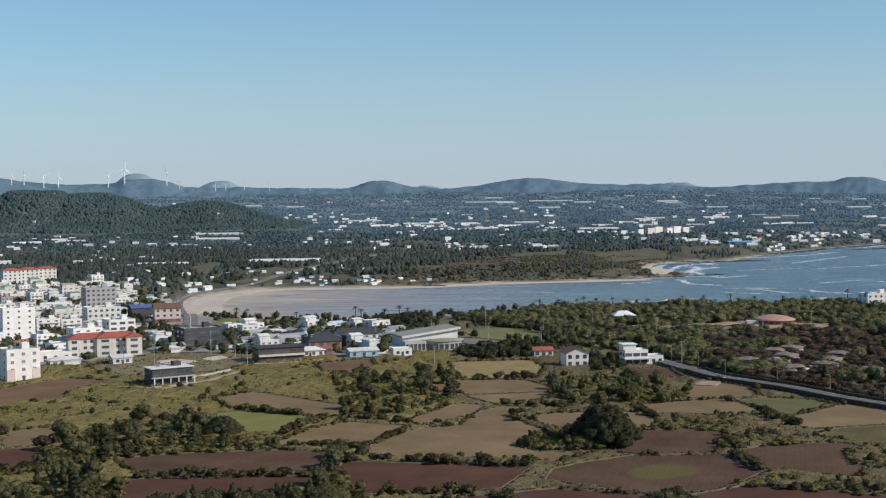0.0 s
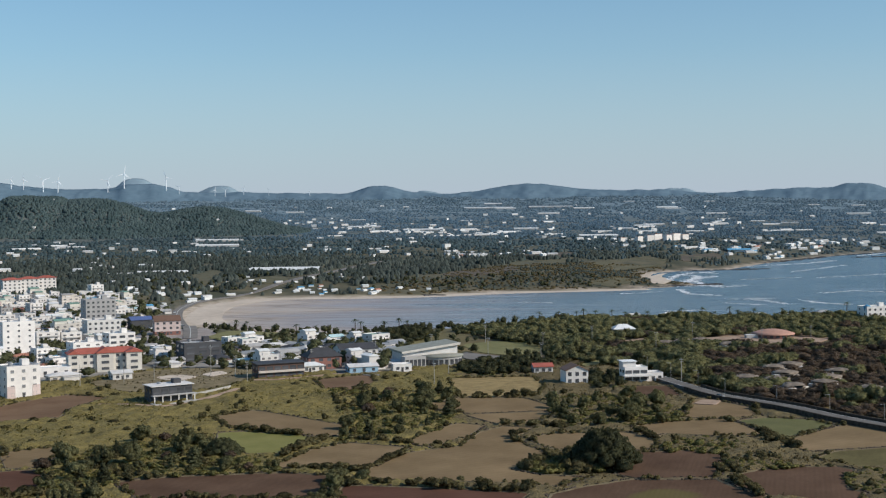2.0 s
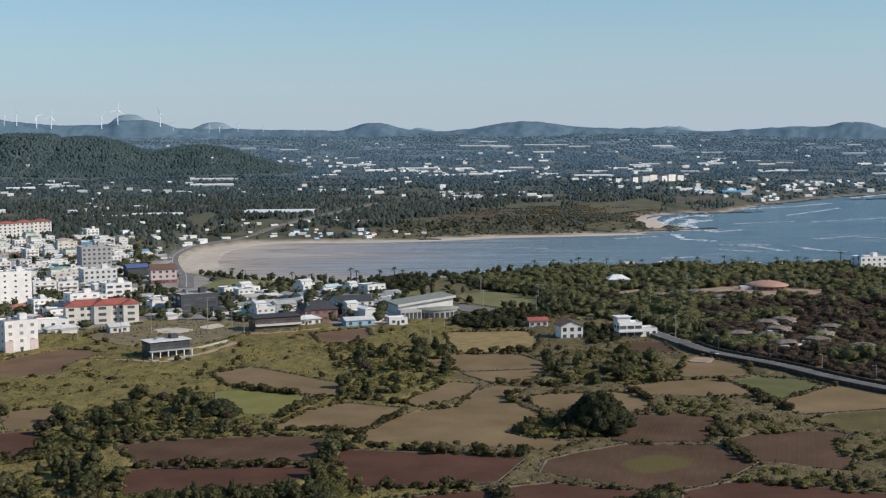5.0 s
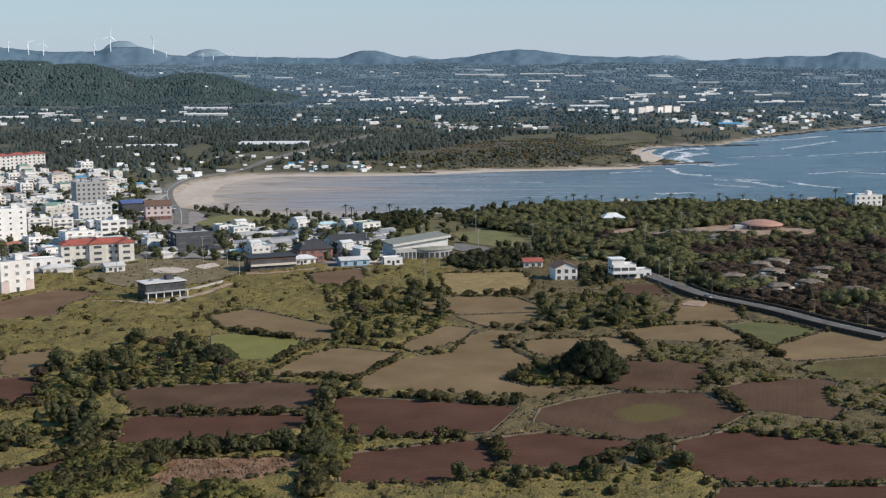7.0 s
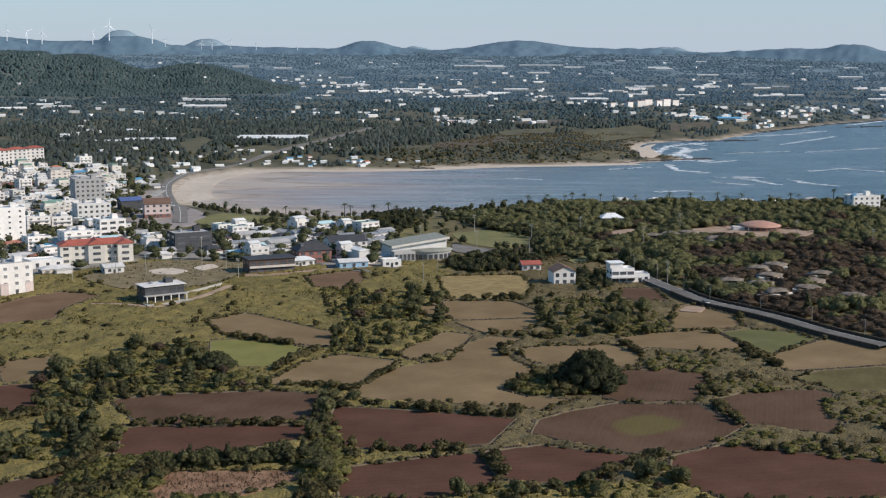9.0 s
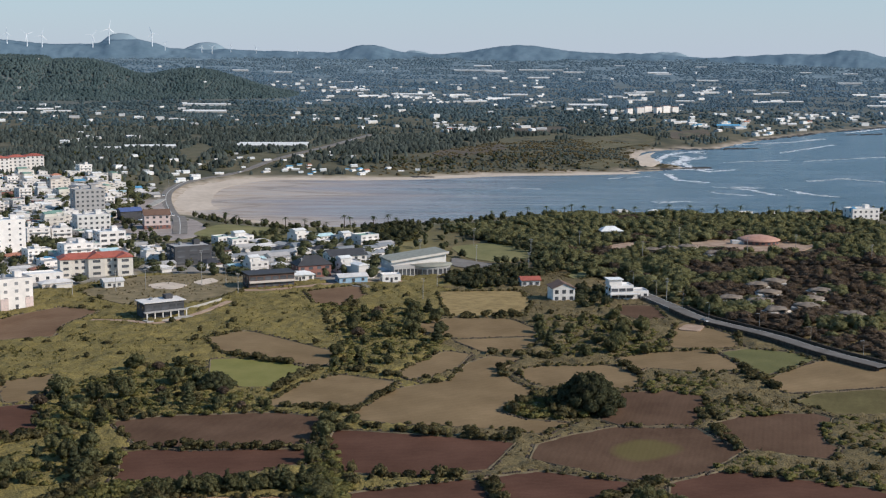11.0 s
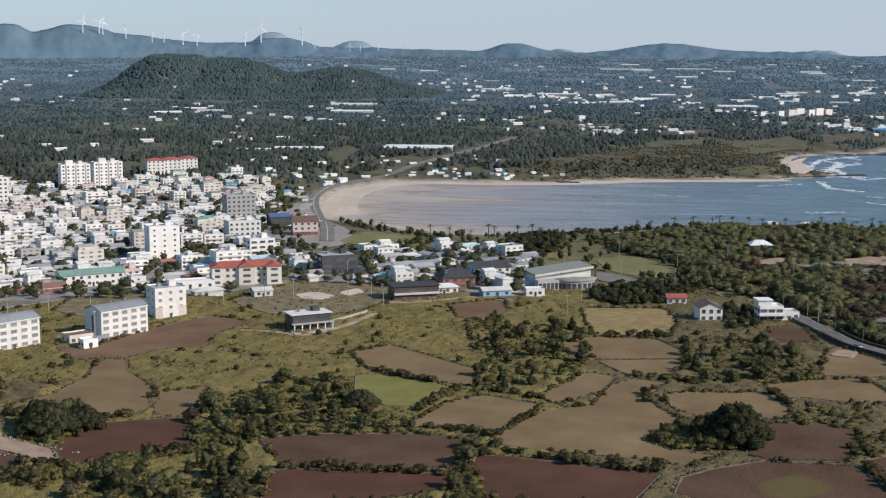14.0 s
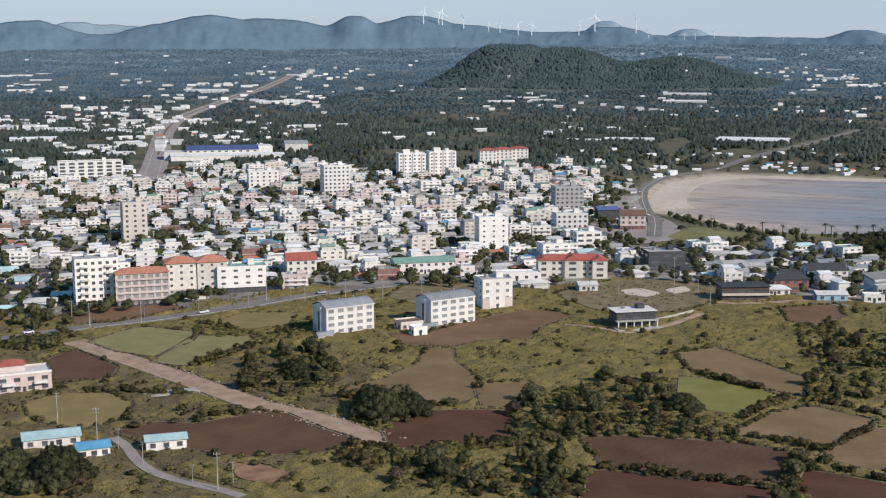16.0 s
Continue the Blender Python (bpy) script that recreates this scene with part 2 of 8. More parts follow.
ROCK = mat("shore_rock", (0.025, 0.024, 0.024), (0.085, 0.08, 0.075), 6, 0.9, 8, 0.2)
FOAM = mat("sea_foam", (0.62, 0.64, 0.66), (0.85, 0.86, 0.87), 4, 0.7, 6)
WALL = {}
for key, tone in dict(white=(0.78, 0.735, 0.69), cream=(0.68, 0.63, 0.56), grey=(0.40, 0.385, 0.37), pale=(0.66, 0.63, 0.595), beige=(0.60, 0.535, 0.47), pink=(0.62, 0.50, 0.465), charcoal=(0.07, 0.07, 0.075),
                      brick=(0.27, 0.13, 0.105), brown=(0.12, 0.075, 0.06), blue=(0.30, 0.44, 0.55), mint=(0.45, 0.6, 0.52), orange=(0.66, 0.42, 0.22)).items():
    WALL[key] = mat(key + "_render", tuple(c * 0.84 for c in tone), tone, 3.5, 0.85, 5, 0.01, 0.1, 0.11, coords="Object")
TOP = {}
for key, tone in dict(grey=(0.40, 0.385, 0.37), pale=(0.64, 0.615, 0.585), white=(0.76, 0.76, 0.74), red=(0.42, 0.12, 0.085), orange=(0.50, 0.22, 0.14), blue=(0.12, 0.36, 0.56), green=(0.22, 0.36, 0.29), teal=(0.46, 0.63, 0.65),
                      dark=(0.06, 0.06, 0.065), brown=(0.20, 0.12, 0.085), steel=(0.27, 0.285, 0.30), navy=(0.09, 0.13, 0.28), straw=(0.235, 0.188, 0.145), terracotta=(0.47, 0.26, 0.19), olive=(0.30, 0.30, 0.25)).items():
    TOP[key] = mat(key + "_roofing", tuple(c * 0.75 for c in tone), tone, 2.5, 0.7, 6, 0.02, 0.1, 0.16, coords="Object")
STREET_M = mat("worn_asphalt", (0.15, 0.135, 0.12), (0.235, 0.212, 0.19), 6, 0.9, 20, 0.01)
VERGE = mat("dry_verge", (0.085, 0.066, 0.038), (0.180, 0.142, 0.088), 3, 0.95, 10, 0.05)
GLASS = mat("window_glass", (0.05, 0.053, 0.06), (0.12, 0.125, 0.135), 5, 0.15, 3, 0, 0.3, coords="Object", spec=0.6)
METAL = mat("galvanised_steel", (0.34, 0.34, 0.34), (0.5, 0.5, 0.5), 1, 0.5, 4, 0, metal=0.6, coords="Object")
TURBINE = mat("turbine_white", (0.8, 0.82, 0.84), (0.88, 0.89, 0.9), 5, 0.5, 4, coords="Object")
AVENUE_M = mat("avenue_asphalt", (0.25, 0.212, 0.19), (0.36, 0.31, 0.28), 9, 0.9, 20, 0.01)
FRAME_GLASS = mat("bright_window_glass", (0.18, 0.185, 0.19), (0.30, 0.305, 0.31), 3, 0.2, 3, 0, 0.2, coords="Object", spec=0.5)
PLASTER_GLASS = mat("small_window_glass", (0.11, 0.11, 0.115), (0.22, 0.21, 0.205), 5, 0.2, 3, 0, 0.3, coords="Object", spec=0.5)
# hill slopes with aerial haze painted into the base colour, paler for the rear ridge
FAR = mat("hazed_wooded_slope", (0.112, 0.174, 0.222), (0.144, 0.210, 0.260), 90, 1.0, 5, 0, spec=0.0)
FARTHER = mat("hazed_farthest_slope", (0.21, 0.285, 0.335), (0.235, 0.31, 0.355), 160, 1.0, 7, 0, spec=0.0)


# ---- shapes ----
NORMALS = {}


def facing(verts, faces, normals):
    """Turns each face so that its front looks along its corner's normal."""
    a, b, c = (verts[faces[:, k]] for k in range(3))
    back = (np.cross(b - a, c - a) * normals[faces[:, 0]]).sum(1) < 0
    out = faces.copy()
    out[back, 1], out[back, 2] = faces[back, 2], faces[back, 1]
    return out


def leafy(name, verts, faces, normals, material):
    """A mesh of leaf clumps, shaded as the rounded crown that they fill."""
    normals = normals / (np.linalg.norm(normals, axis=1)[:, None] + 1e-9)
    me = mesh_of(name, verts, facing(verts, faces, normals), [material], True)
    me.normals_split_custom_set_from_vertices(normals.tolist())
    NORMALS[me.name] = normals
    return me


def mesh_of(name, verts, faces, materials, smooth=False):
    me = bpy.data.meshes.new(name)
    me.from_pydata([tuple(map(float, v)) for v in verts], [], [tuple(map(int, f)) for f in faces])
    for m in materials:
        me.materials.append(m)
    if smooth:
        me.shade_smooth()
    return me


def part(name, data, parent, m=None, label=""):
    ob = new(name, data)
    ob.parent = parent
    if m is not None:
        ob.matrix_basis = m
    return tagged(ob, label)


def thing(name, x, y, turn, label, category, group="", z=None):
    ob = new(name)
    ob.matrix_basis = pose(x, y, float(height(x, y)) if z is None else z, 0, 0, turn)
    return tagged(ob, label, category, group)


def box(name, w, d, h, material, bevel=0.0, z=0.0):
    bm = bmesh.new()
    bmesh.ops.create_cube(bm, size=1)
    bmesh.ops.transform(bm, matrix=Matrix.Translation((0, 0, z + h / 2)) @ Matrix.Diagonal((w, d, h, 1)), verts=bm.verts)
    if bevel:
        bmesh.ops.bevel(bm, geom=bm.edges[:], offset=bevel, segments=1, affect="EDGES")
    me = bpy.data.meshes.new(name)
    bm.to_mesh(me), bm.free()
    me.materials.append(material)
    return me


def shell(name, w, d, h, material, rim=0.7):
    """Walls with a parapet standing over a sunk roof deck."""
    bm = bmesh.new()
    bmesh.ops.create_cube(bm, size=1)
    bmesh.ops.transform(bm, matrix=Matrix.Translation((0, 0, h / 2)) @ Matrix.Diagonal((w, d, h, 1)), verts=bm.verts)
    top = max(bm.faces, key=lambda f: f.calc_center_median().z)
    bmesh.ops.inset_region(bm, faces=[top], thickness=0.3)
    bmesh.ops.translate(bm, vec=(0, 0, -rim), verts=top.verts[:])
    me = bpy.data.meshes.new(name)
    bm.to_mesh(me), bm.free()
    me.materials.append(material)
    return me


def gable(name, w, d, rise, over, material, thick=0.25, hip=0.0, closed=False):
    """A pitched roof along x, with eaves and thickness; hip draws the ridge in."""
    a, b, r = w / 2 + over, d / 2 + over, max(w / 2 + over - hip, 0.1)
    v = [(-a, -b, 0), (a, -b, 0), (a, b, 0), (-a, b, 0), (-r, 0, rise), (r, 0, rise)]
    if hip == 0 and not closed:
        v += [(x, y, z - thick) for x, y, z in v]
        f = [(0, 1, 5, 4), (2, 3, 4, 5), (6, 10, 11, 7), (8, 11, 10, 9), (6, 7, 1, 0), (8, 9, 3, 2), (7, 11, 5, 1), (11, 8, 2, 5), (9, 10, 4, 3), (10, 6, 0, 4)]
        return mesh_of(name, v, f, [material])
    v += [(x, y, z - thick) for x, y, z in v[:4]]
    f = [(0, 1, 5, 4), (2, 3, 4, 5), (1, 2, 5), (3, 0, 4), (6, 7, 1, 0), (7, 8, 2, 1), (8, 9, 3, 2), (9, 6, 0, 3), (9, 8, 7, 6)]
    return mesh_of(name, v, f, [material])


def vault(name, w, d, rise, over, material, n=9):
    """A curved sheet roof along x."""
    v, f = [], []
    for k in range(n + 1):
        s = k / n
        y, z = (s - 0.5) * (d + 2 * over), rise * math.sin(math.pi * s)
        for lift in (0, -0.25):
            v += [(-w / 2 - over, y, z + lift), (w / 2 + over, y, z + lift)]
    for k in range(n):
        i = k * 4
        f += [(i, i + 1, i + 5, i + 4), (i + 3, i + 2, i + 6, i + 7), (i + 2, i, i + 4, i + 6), (i + 1, i + 3, i + 7, i + 5)]
    f += [(0, 2, 3, 1), (4 * n, 4 * n + 1, 4 * n + 3, 4 * n + 2)]
    return mesh_of(name, v, f, [material])


def rod(name, r0, r1, h, material, sides=6, z=0.0):
    v = [(r * math.cos(2 * math.pi * k / sides), r * math.sin(2 * math.pi * k / sides), q) for r, q in ((r0, z), (r1, z + h)) for k in range(sides)]
    f = [(k, (k + 1) % sides, sides + (k + 1) % sides, sides + k) for k in range(sides)] + [tuple(range(sides, 2 * sides))]
    return mesh_of(name, v, f, [material])


def trunk_mesh(r0, r1, h, sides=6):
    """A tapered trunk that forks into four bent limbs."""
    v, f = [], []

    def tube(a, b, ra, rb):
        way = (Vector(b) - Vector(a)).normalized()
        u = way.orthogonal().normalized()
        w, i = way.cross(u), len(v)
        for at, r in ((a, ra), (b, rb)):
            v.extend(tuple(Vector(at) + (u * math.cos(6.2832 * k / sides) + w * math.sin(6.2832 * k / sides)) * r) for k in range(sides))
        f.extend((i + k, i + (k + 1) % sides, i + sides + (k + 1) % sides, i + sides + k) for k in range(sides))
        f.append(tuple(range(i + sides, i + 2 * sides)))

    tube((0, 0, 0), (0.04 * h, 0.02 * h, h), r0, r1)
    for k in range(4):
        a, low = k * 1.57 + 0.4, h * (0.5 + 0.1 * k)
        tube((0.03 * h, 0.01 * h, low), (math.cos(a) * h * 0.35, math.sin(a) * h * 0.35, low + h * 0.35), r1 * 0.75, r1 * 0.3)
    return mesh_of("trunk", v, f, [BARK])


def tufts(rng, centres, sizes, flat=1.0):
    """Small bent leaf clumps, three corners and a fold each, turned at random."""
    n = len(centres)
    a, b = rng.normal(size=(n, 3)) * (1, 1, flat), rng.normal(size=(n, 3)) * (1, 1, flat)
    a /= np.linalg.norm(a, axis=1)[:, None]
    b -= (a * b).sum(1)[:, None] * a
    b /= np.linalg.norm(b, axis=1)[:, None]
    c = np.cross(a, b) * 0.35
    s = np.asarray(sizes)[:, None]
    corners = [centres - a * s, centres - b * s * 0.8 + c * s, centres + a * s, centres + b * s * 0.8 + c * s]
    v = np.stack(corners, 1)
    k = np.arange(n)[:, None] * 4
    return v.reshape(-1, 3), np.concatenate([k + [0, 1, 2], k + [0, 2, 3]])




def lump(rng, r, rough, levels=2):
    """A knobbly core for a crown."""
    bm = bmesh.new()
    bmesh.ops.create_icosphere(bm, subdivisions=levels, radius=1)
    v = np.array([p.co[:] for p in bm.verts])
    f = [tuple(p.index for p in q.verts) for q in bm.faces]
    bm.free()
    off = np.array([noise.noise(Vector(p * 1.7) + Vector((rough * 13, r[0], r[2]))) for p in v])
    return v * (1 + 0.45 * off)[:, None] * r, np.array(f)


def crown_mesh(name, seed, lobes, leaf, count, material, base=0.0, core=1):
    """A crown from several lobes covered in leaf clumps: lobes are (x, y, z, radius, height)."""
    rng = np.random.default_rng(seed)
    vs, fs, ns, at = [], [], [], 0
    share = np.array([q[3] ** 2 for q in lobes])
    share = share / share.sum()
    for (x, y, z, r, h), part_of in zip(lobes, share):
        v, f = lump(rng, np.array([r, r, h]) * 0.86, seed + x, 1 if r < 1.7 else core)
        vs.append(v + (x, y, z)), fs.append(f + at), ns.append(v / np.array([r, r, h]) ** 2)
        ns[-1] = ns[-1] / np.linalg.norm(ns[-1], axis=1)[:, None]
        at += len(v)
        n = max(int(count * part_of), 8)
        d = rng.normal(size=(n, 3))
        d /= np.linalg.norm(d, axis=1)[:, None]
        d[:, 2] = np.where(d[:, 2] < -0.4, -d[:, 2], d[:, 2])
        c = d * np.array([r, r, h]) * rng.uniform(0.8, 1.08, (n, 1)) + (x, y, z)
        v, f = tufts(rng, c, leaf * rng.uniform(0.5, 1.1, n))
        out = d / np.array([r, r, h])
        out = out / np.linalg.norm(out, axis=1)[:, None] + 0.26 * rng.normal(size=(n, 3))
        vs.append(v), fs.append(f + at), ns.append(np.repeat(out, 4, 0))
        at += len(v)
    v = np.concatenate(vs)
    v[:, 2] = np.maximum(v[:, 2], base)
    return leafy(name, v, np.concatenate(fs), np.concatenate(ns), material)


def broad_lobes(seed, r, h, low):
    rng = np.random.default_rng(seed)
    out = [(0, 0, low + h * 0.48, r * 0.7, h * 0.48)]
    for k in range(9):
        a, q = k * 2.4 + rng.uniform(-0.5, 0.5), rng.uniform(0.35, 0.72) * r
        s = rng.uniform(0.28, 0.48)
        out.append((q * math.cos(a), q * math.sin(a), low + h * rng.uniform(0.3, 0.75), r * s, h * s * 0.62))
    return out


def cone_lobes(r, h, low, n=5):
    out = [(0.12 * r * math.sin(k * 2.1), 0.12 * r * math.cos(k * 2.6), low + h * (k + 0.4) / n, r * (1 - 0.8 * k / n) * 0.75, h / n * 0.85) for k in range(n)]
    return out + [(math.cos(k * 2.4) * r * 0.5 * (1 - k / 11), math.sin(k * 2.4) * r * 0.5 * (1 - k / 11), low + h * (0.1 + 0.07 * k), r * (0.45 - 0.02 * k), h * 0.09) for k in range(9)]


def lathe(name, profile, material, sides=32):
    """A round shell from a profile of (radius, height)."""
    v = [(r * math.cos(2 * math.pi * k / sides), r * math.sin(2 * math.pi * k / sides), z) for r, z in profile for k in range(sides)]
    f = [(q * sides + k, q * sides + (k + 1) % sides, (q + 1) * sides + (k + 1) % sides, (q + 1) * sides + k) for q in range(len(profile) - 1) for k in range(sides)]
    return mesh_of(name, v, f, [material], True)



# ---- ground, water, hills ----
def ground_material():
    m = mat("open_ground", (0.122, 0.108, 0.041), (0.216, 0.180, 0.070), 16, 0.95, 9, 0.25)
    n, l = m.node_tree.nodes, m.node_tree.links
    p = n["Principled BSDF"]
    base = p.inputs["Base Color"].links[0].from_socket
    # the two blue-grey covers of the far land are distance haze painted on the ground
    for name, a, b, size in (("heath", (0.088, 0.068, 0.031), (0.175, 0.128, 0.064), 12), ("sand", (0.42, 0.33, 0.25), (0.60, 0.50, 0.40), 12), ("floor", (0.058, 0.060, 0.038), (0.125, 0.110, 0.068), 35), ("plain", (0.082, 0.102, 0.100), (0.134, 0.150, 0.142), 60), ("remote_haze", (0.130, 0.188, 0.222), (0.176, 0.232, 0.264), 120), ("town", (0.18, 0.165, 0.145), (0.33, 0.31, 0.28), 14)):
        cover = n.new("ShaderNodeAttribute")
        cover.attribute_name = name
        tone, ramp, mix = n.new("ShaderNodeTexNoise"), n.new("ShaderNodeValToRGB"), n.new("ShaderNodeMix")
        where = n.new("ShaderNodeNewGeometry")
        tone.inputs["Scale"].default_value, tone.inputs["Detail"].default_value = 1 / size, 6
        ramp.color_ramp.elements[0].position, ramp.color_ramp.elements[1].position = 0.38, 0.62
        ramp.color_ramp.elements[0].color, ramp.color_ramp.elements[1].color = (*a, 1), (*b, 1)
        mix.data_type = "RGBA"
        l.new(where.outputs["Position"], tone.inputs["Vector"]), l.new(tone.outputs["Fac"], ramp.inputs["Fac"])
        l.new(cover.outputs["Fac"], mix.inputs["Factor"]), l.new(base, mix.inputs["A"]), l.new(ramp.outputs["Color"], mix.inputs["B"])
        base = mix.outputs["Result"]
    l.new(base, p.inputs["Base Color"])
    return m


def MOUND(x, y):
    """How far up the wooded hill and its shoulder a place lies."""
    return hill(x, y) / 60


def build_ground():
    turns = np.radians(np.concatenate([np.arange(-50, 26, 0.4), np.arange(26, 310, 4.0)]))
    rings = np.concatenate([[0.002], 30 * (4850 / 30) ** (np.arange(250) / 249)])
    a, r = np.meshgrid(turns, rings)
    x, y = np.sin(a) * r, np.cos(a) * r
    z, d = height(x, y), shore(x, y)
    k, n = len(turns), len(rings)
    i = np.arange((n - 1) * k).reshape(n - 1, k)
    j = np.roll(i, -1, axis=1)
    faces = np.stack([i, j, j + k, i + k], -1).reshape(-1, 4)[:, ::-1]
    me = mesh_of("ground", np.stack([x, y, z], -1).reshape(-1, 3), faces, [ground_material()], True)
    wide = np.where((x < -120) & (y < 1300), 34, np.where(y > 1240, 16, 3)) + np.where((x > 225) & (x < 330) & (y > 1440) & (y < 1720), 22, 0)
    # blue-grey covers grow with radius alone, as painted haze
    covers = {"heath": np.maximum(ease((x + 25) / 60), 0.75 * ease((-165 - x) / 40) * ease((420 - y) / 60)), "sand": np.clip(1 - np.abs(d) / wide, 0, 1) ** 0.5 * (d < wide), "floor": ease((r - 700) / 250) * ease((d - 6) / 14), "plain": ease((r - 1900) / 1200) * (1 - 0 * x), "remote_haze": ease((r - 3300) / 800) * (MOUND(x, y) < 0.12), "town": np.where(inside(x, y, TOWN_0), 1.0, 0.0)}
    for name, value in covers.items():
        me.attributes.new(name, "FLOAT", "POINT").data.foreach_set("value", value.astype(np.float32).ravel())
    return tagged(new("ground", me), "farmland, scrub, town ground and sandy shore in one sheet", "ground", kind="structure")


def water_material():
    m = bpy.data.materials.new("sea_water")
    m.use_nodes = True
    n, l = m.node_tree.nodes, m.node_tree.links
    p = n["Principled BSDF"]
    where, split = n.new("ShaderNodeNewGeometry"), n.new("ShaderNodeSeparateXYZ")
    l.new(where.outputs["Position"], split.inputs["Vector"])
    warp = n.new("ShaderNodeTexNoise")
    warp.inputs["Scale"].default_value, warp.inputs["Detail"].default_value = 0.012, 5
    stretch = n.new("ShaderNodeMapping")
    stretch.inputs["Scale"].default_value = (0.45, 1.8, 1)
    l.new(where.outputs["Position"], stretch.inputs["Vector"]), l.new(stretch.outputs["Vector"], warp.inputs["Vector"])
    shift = n.new("ShaderNodeMath")
    shift.operation = "MULTIPLY_ADD"
    shift.inputs[1].default_value, shift.inputs[2].default_value = 300, -150
    l.new(warp.outputs["Fac"], shift.inputs[0])
    total = n.new("ShaderNodeMath")
    l.new(split.outputs["X"], total.inputs[0]), l.new(shift.outputs[0], total.inputs[1])
    span = n.new("ShaderNodeMapRange")
    span.inputs["From Min"].default_value, span.inputs["From Max"].default_value = -230, 330
    l.new(total.outputs[0], span.inputs["Value"])
    ramp = n.new("ShaderNodeValToRGB")
    e = ramp.color_ramp.elements
    e[0].color, e[1].position, e[1].color = (0.56, 0.45, 0.35, 1), 0.13, (0.44, 0.36, 0.30, 1)
    for at, tone in ((0.155, (0.33, 0.265, 0.215)), (0.175, (0.43, 0.352, 0.295)), (0.24, (0.36, 0.305, 0.285)), (0.42, (0.235, 0.23, 0.24)), (0.6, (0.13, 0.165, 0.195)), (0.9, (0.058, 0.104, 0.140))):
        e.new(at).color = (*tone, 1)
    l.new(span.outputs["Result"], ramp.inputs["Fac"])
    # long low crests, whitened where they break
    lie, crest, white, crests = n.new("ShaderNodeMapping"), n.new("ShaderNodeTexNoise"), n.new("ShaderNodeMapRange"), n.new("ShaderNodeMix")
    lie.inputs["Rotation"].default_value, lie.inputs["Scale"].default_value = (0, 0, 0.18), (0.28, 1.9, 1)
    crest.inputs["Scale"].default_value, crest.inputs["Detail"].default_value, crest.inputs["Roughness"].default_value = 0.035, 7, 0.62
    white.inputs["From Min"].default_value, white.inputs["From Max"].default_value, white.inputs["To Max"].default_value = 0.5, 0.82, 0.55
    crests.data_type = "RGBA"
    crests.inputs["B"].default_value = (0.42, 0.46, 0.50, 1)
    l.new(where.outputs["Position"], lie.inputs["Vector"]), l.new(lie.outputs["Vector"], crest.inputs["Vector"]), l.new(crest.outputs["Fac"], white.inputs["Value"])
    trough, streak = n.new("ShaderNodeMapRange"), n.new("ShaderNodeHueSaturation")
    trough.inputs["From Min"].default_value, trough.inputs["From Max"].default_value, trough.inputs["To Min"].default_value = 0.32, 0.5, 0.74
    l.new(crest.outputs["Fac"], trough.inputs["Value"]), l.new(trough.outputs["Result"], streak.inputs["Value"]), l.new(ramp.outputs["Color"], streak.inputs["Color"])
    l.new(white.outputs["Result"], crests.inputs["Factor"]), l.new(streak.outputs["Color"], crests.inputs["A"]), l.new(crests.outputs["Result"], p.inputs["Base Color"])
    p.inputs["IOR"].default_value = 1.33
    dry = n.new("ShaderNodeMapRange")
    dry.inputs["From Max"].default_value, dry.inputs["To Min"].default_value, dry.inputs["To Max"].default_value = 0.5, 0.6, 0.2
    gloss = n.new("ShaderNodeMapRange")
    gloss.inputs["From Max"].default_value, gloss.inputs["To Min"].default_value, gloss.inputs["To Max"].default_value = 0.5, 0.15, 0.5
    l.new(span.outputs["Result"], dry.inputs["Value"]), l.new(dry.outputs["Result"], p.inputs["Roughness"])
    l.new(span.outputs["Result"], gloss.inputs["Value"]), l.new(gloss.outputs["Result"], p.inputs["Specular IOR Level"])
    wave = n.new("ShaderNodeTexNoise")
    wave.inputs["Scale"].default_value, wave.inputs["Detail"].default_value = 0.06, 8
    l.new(stretch.outputs["Vector"], wave.inputs["Vector"])
    relief = n.new("ShaderNodeBump")
    relief.inputs["Strength"].default_value, relief.inputs["Distance"].default_value = 1.0, 4.0
    l.new(wave.outputs["Fac"], relief.inputs["Height"]), l.new(relief.outputs["Normal"], p.inputs["Normal"])
    return m


def build_water():
    v = [(-260, 850, 0), (4700, 650, 0), (3600, 3100, 0), (1000, 2600, 0), (-260, 1320, 0)]
    tagged(new("water", mesh_of("water", v, [(0, 1, 2, 3, 4)], [water_material()])), "shallow tidal bay with wet sand running into blue sea", "sea", kind="structure")


SLOPE = {}


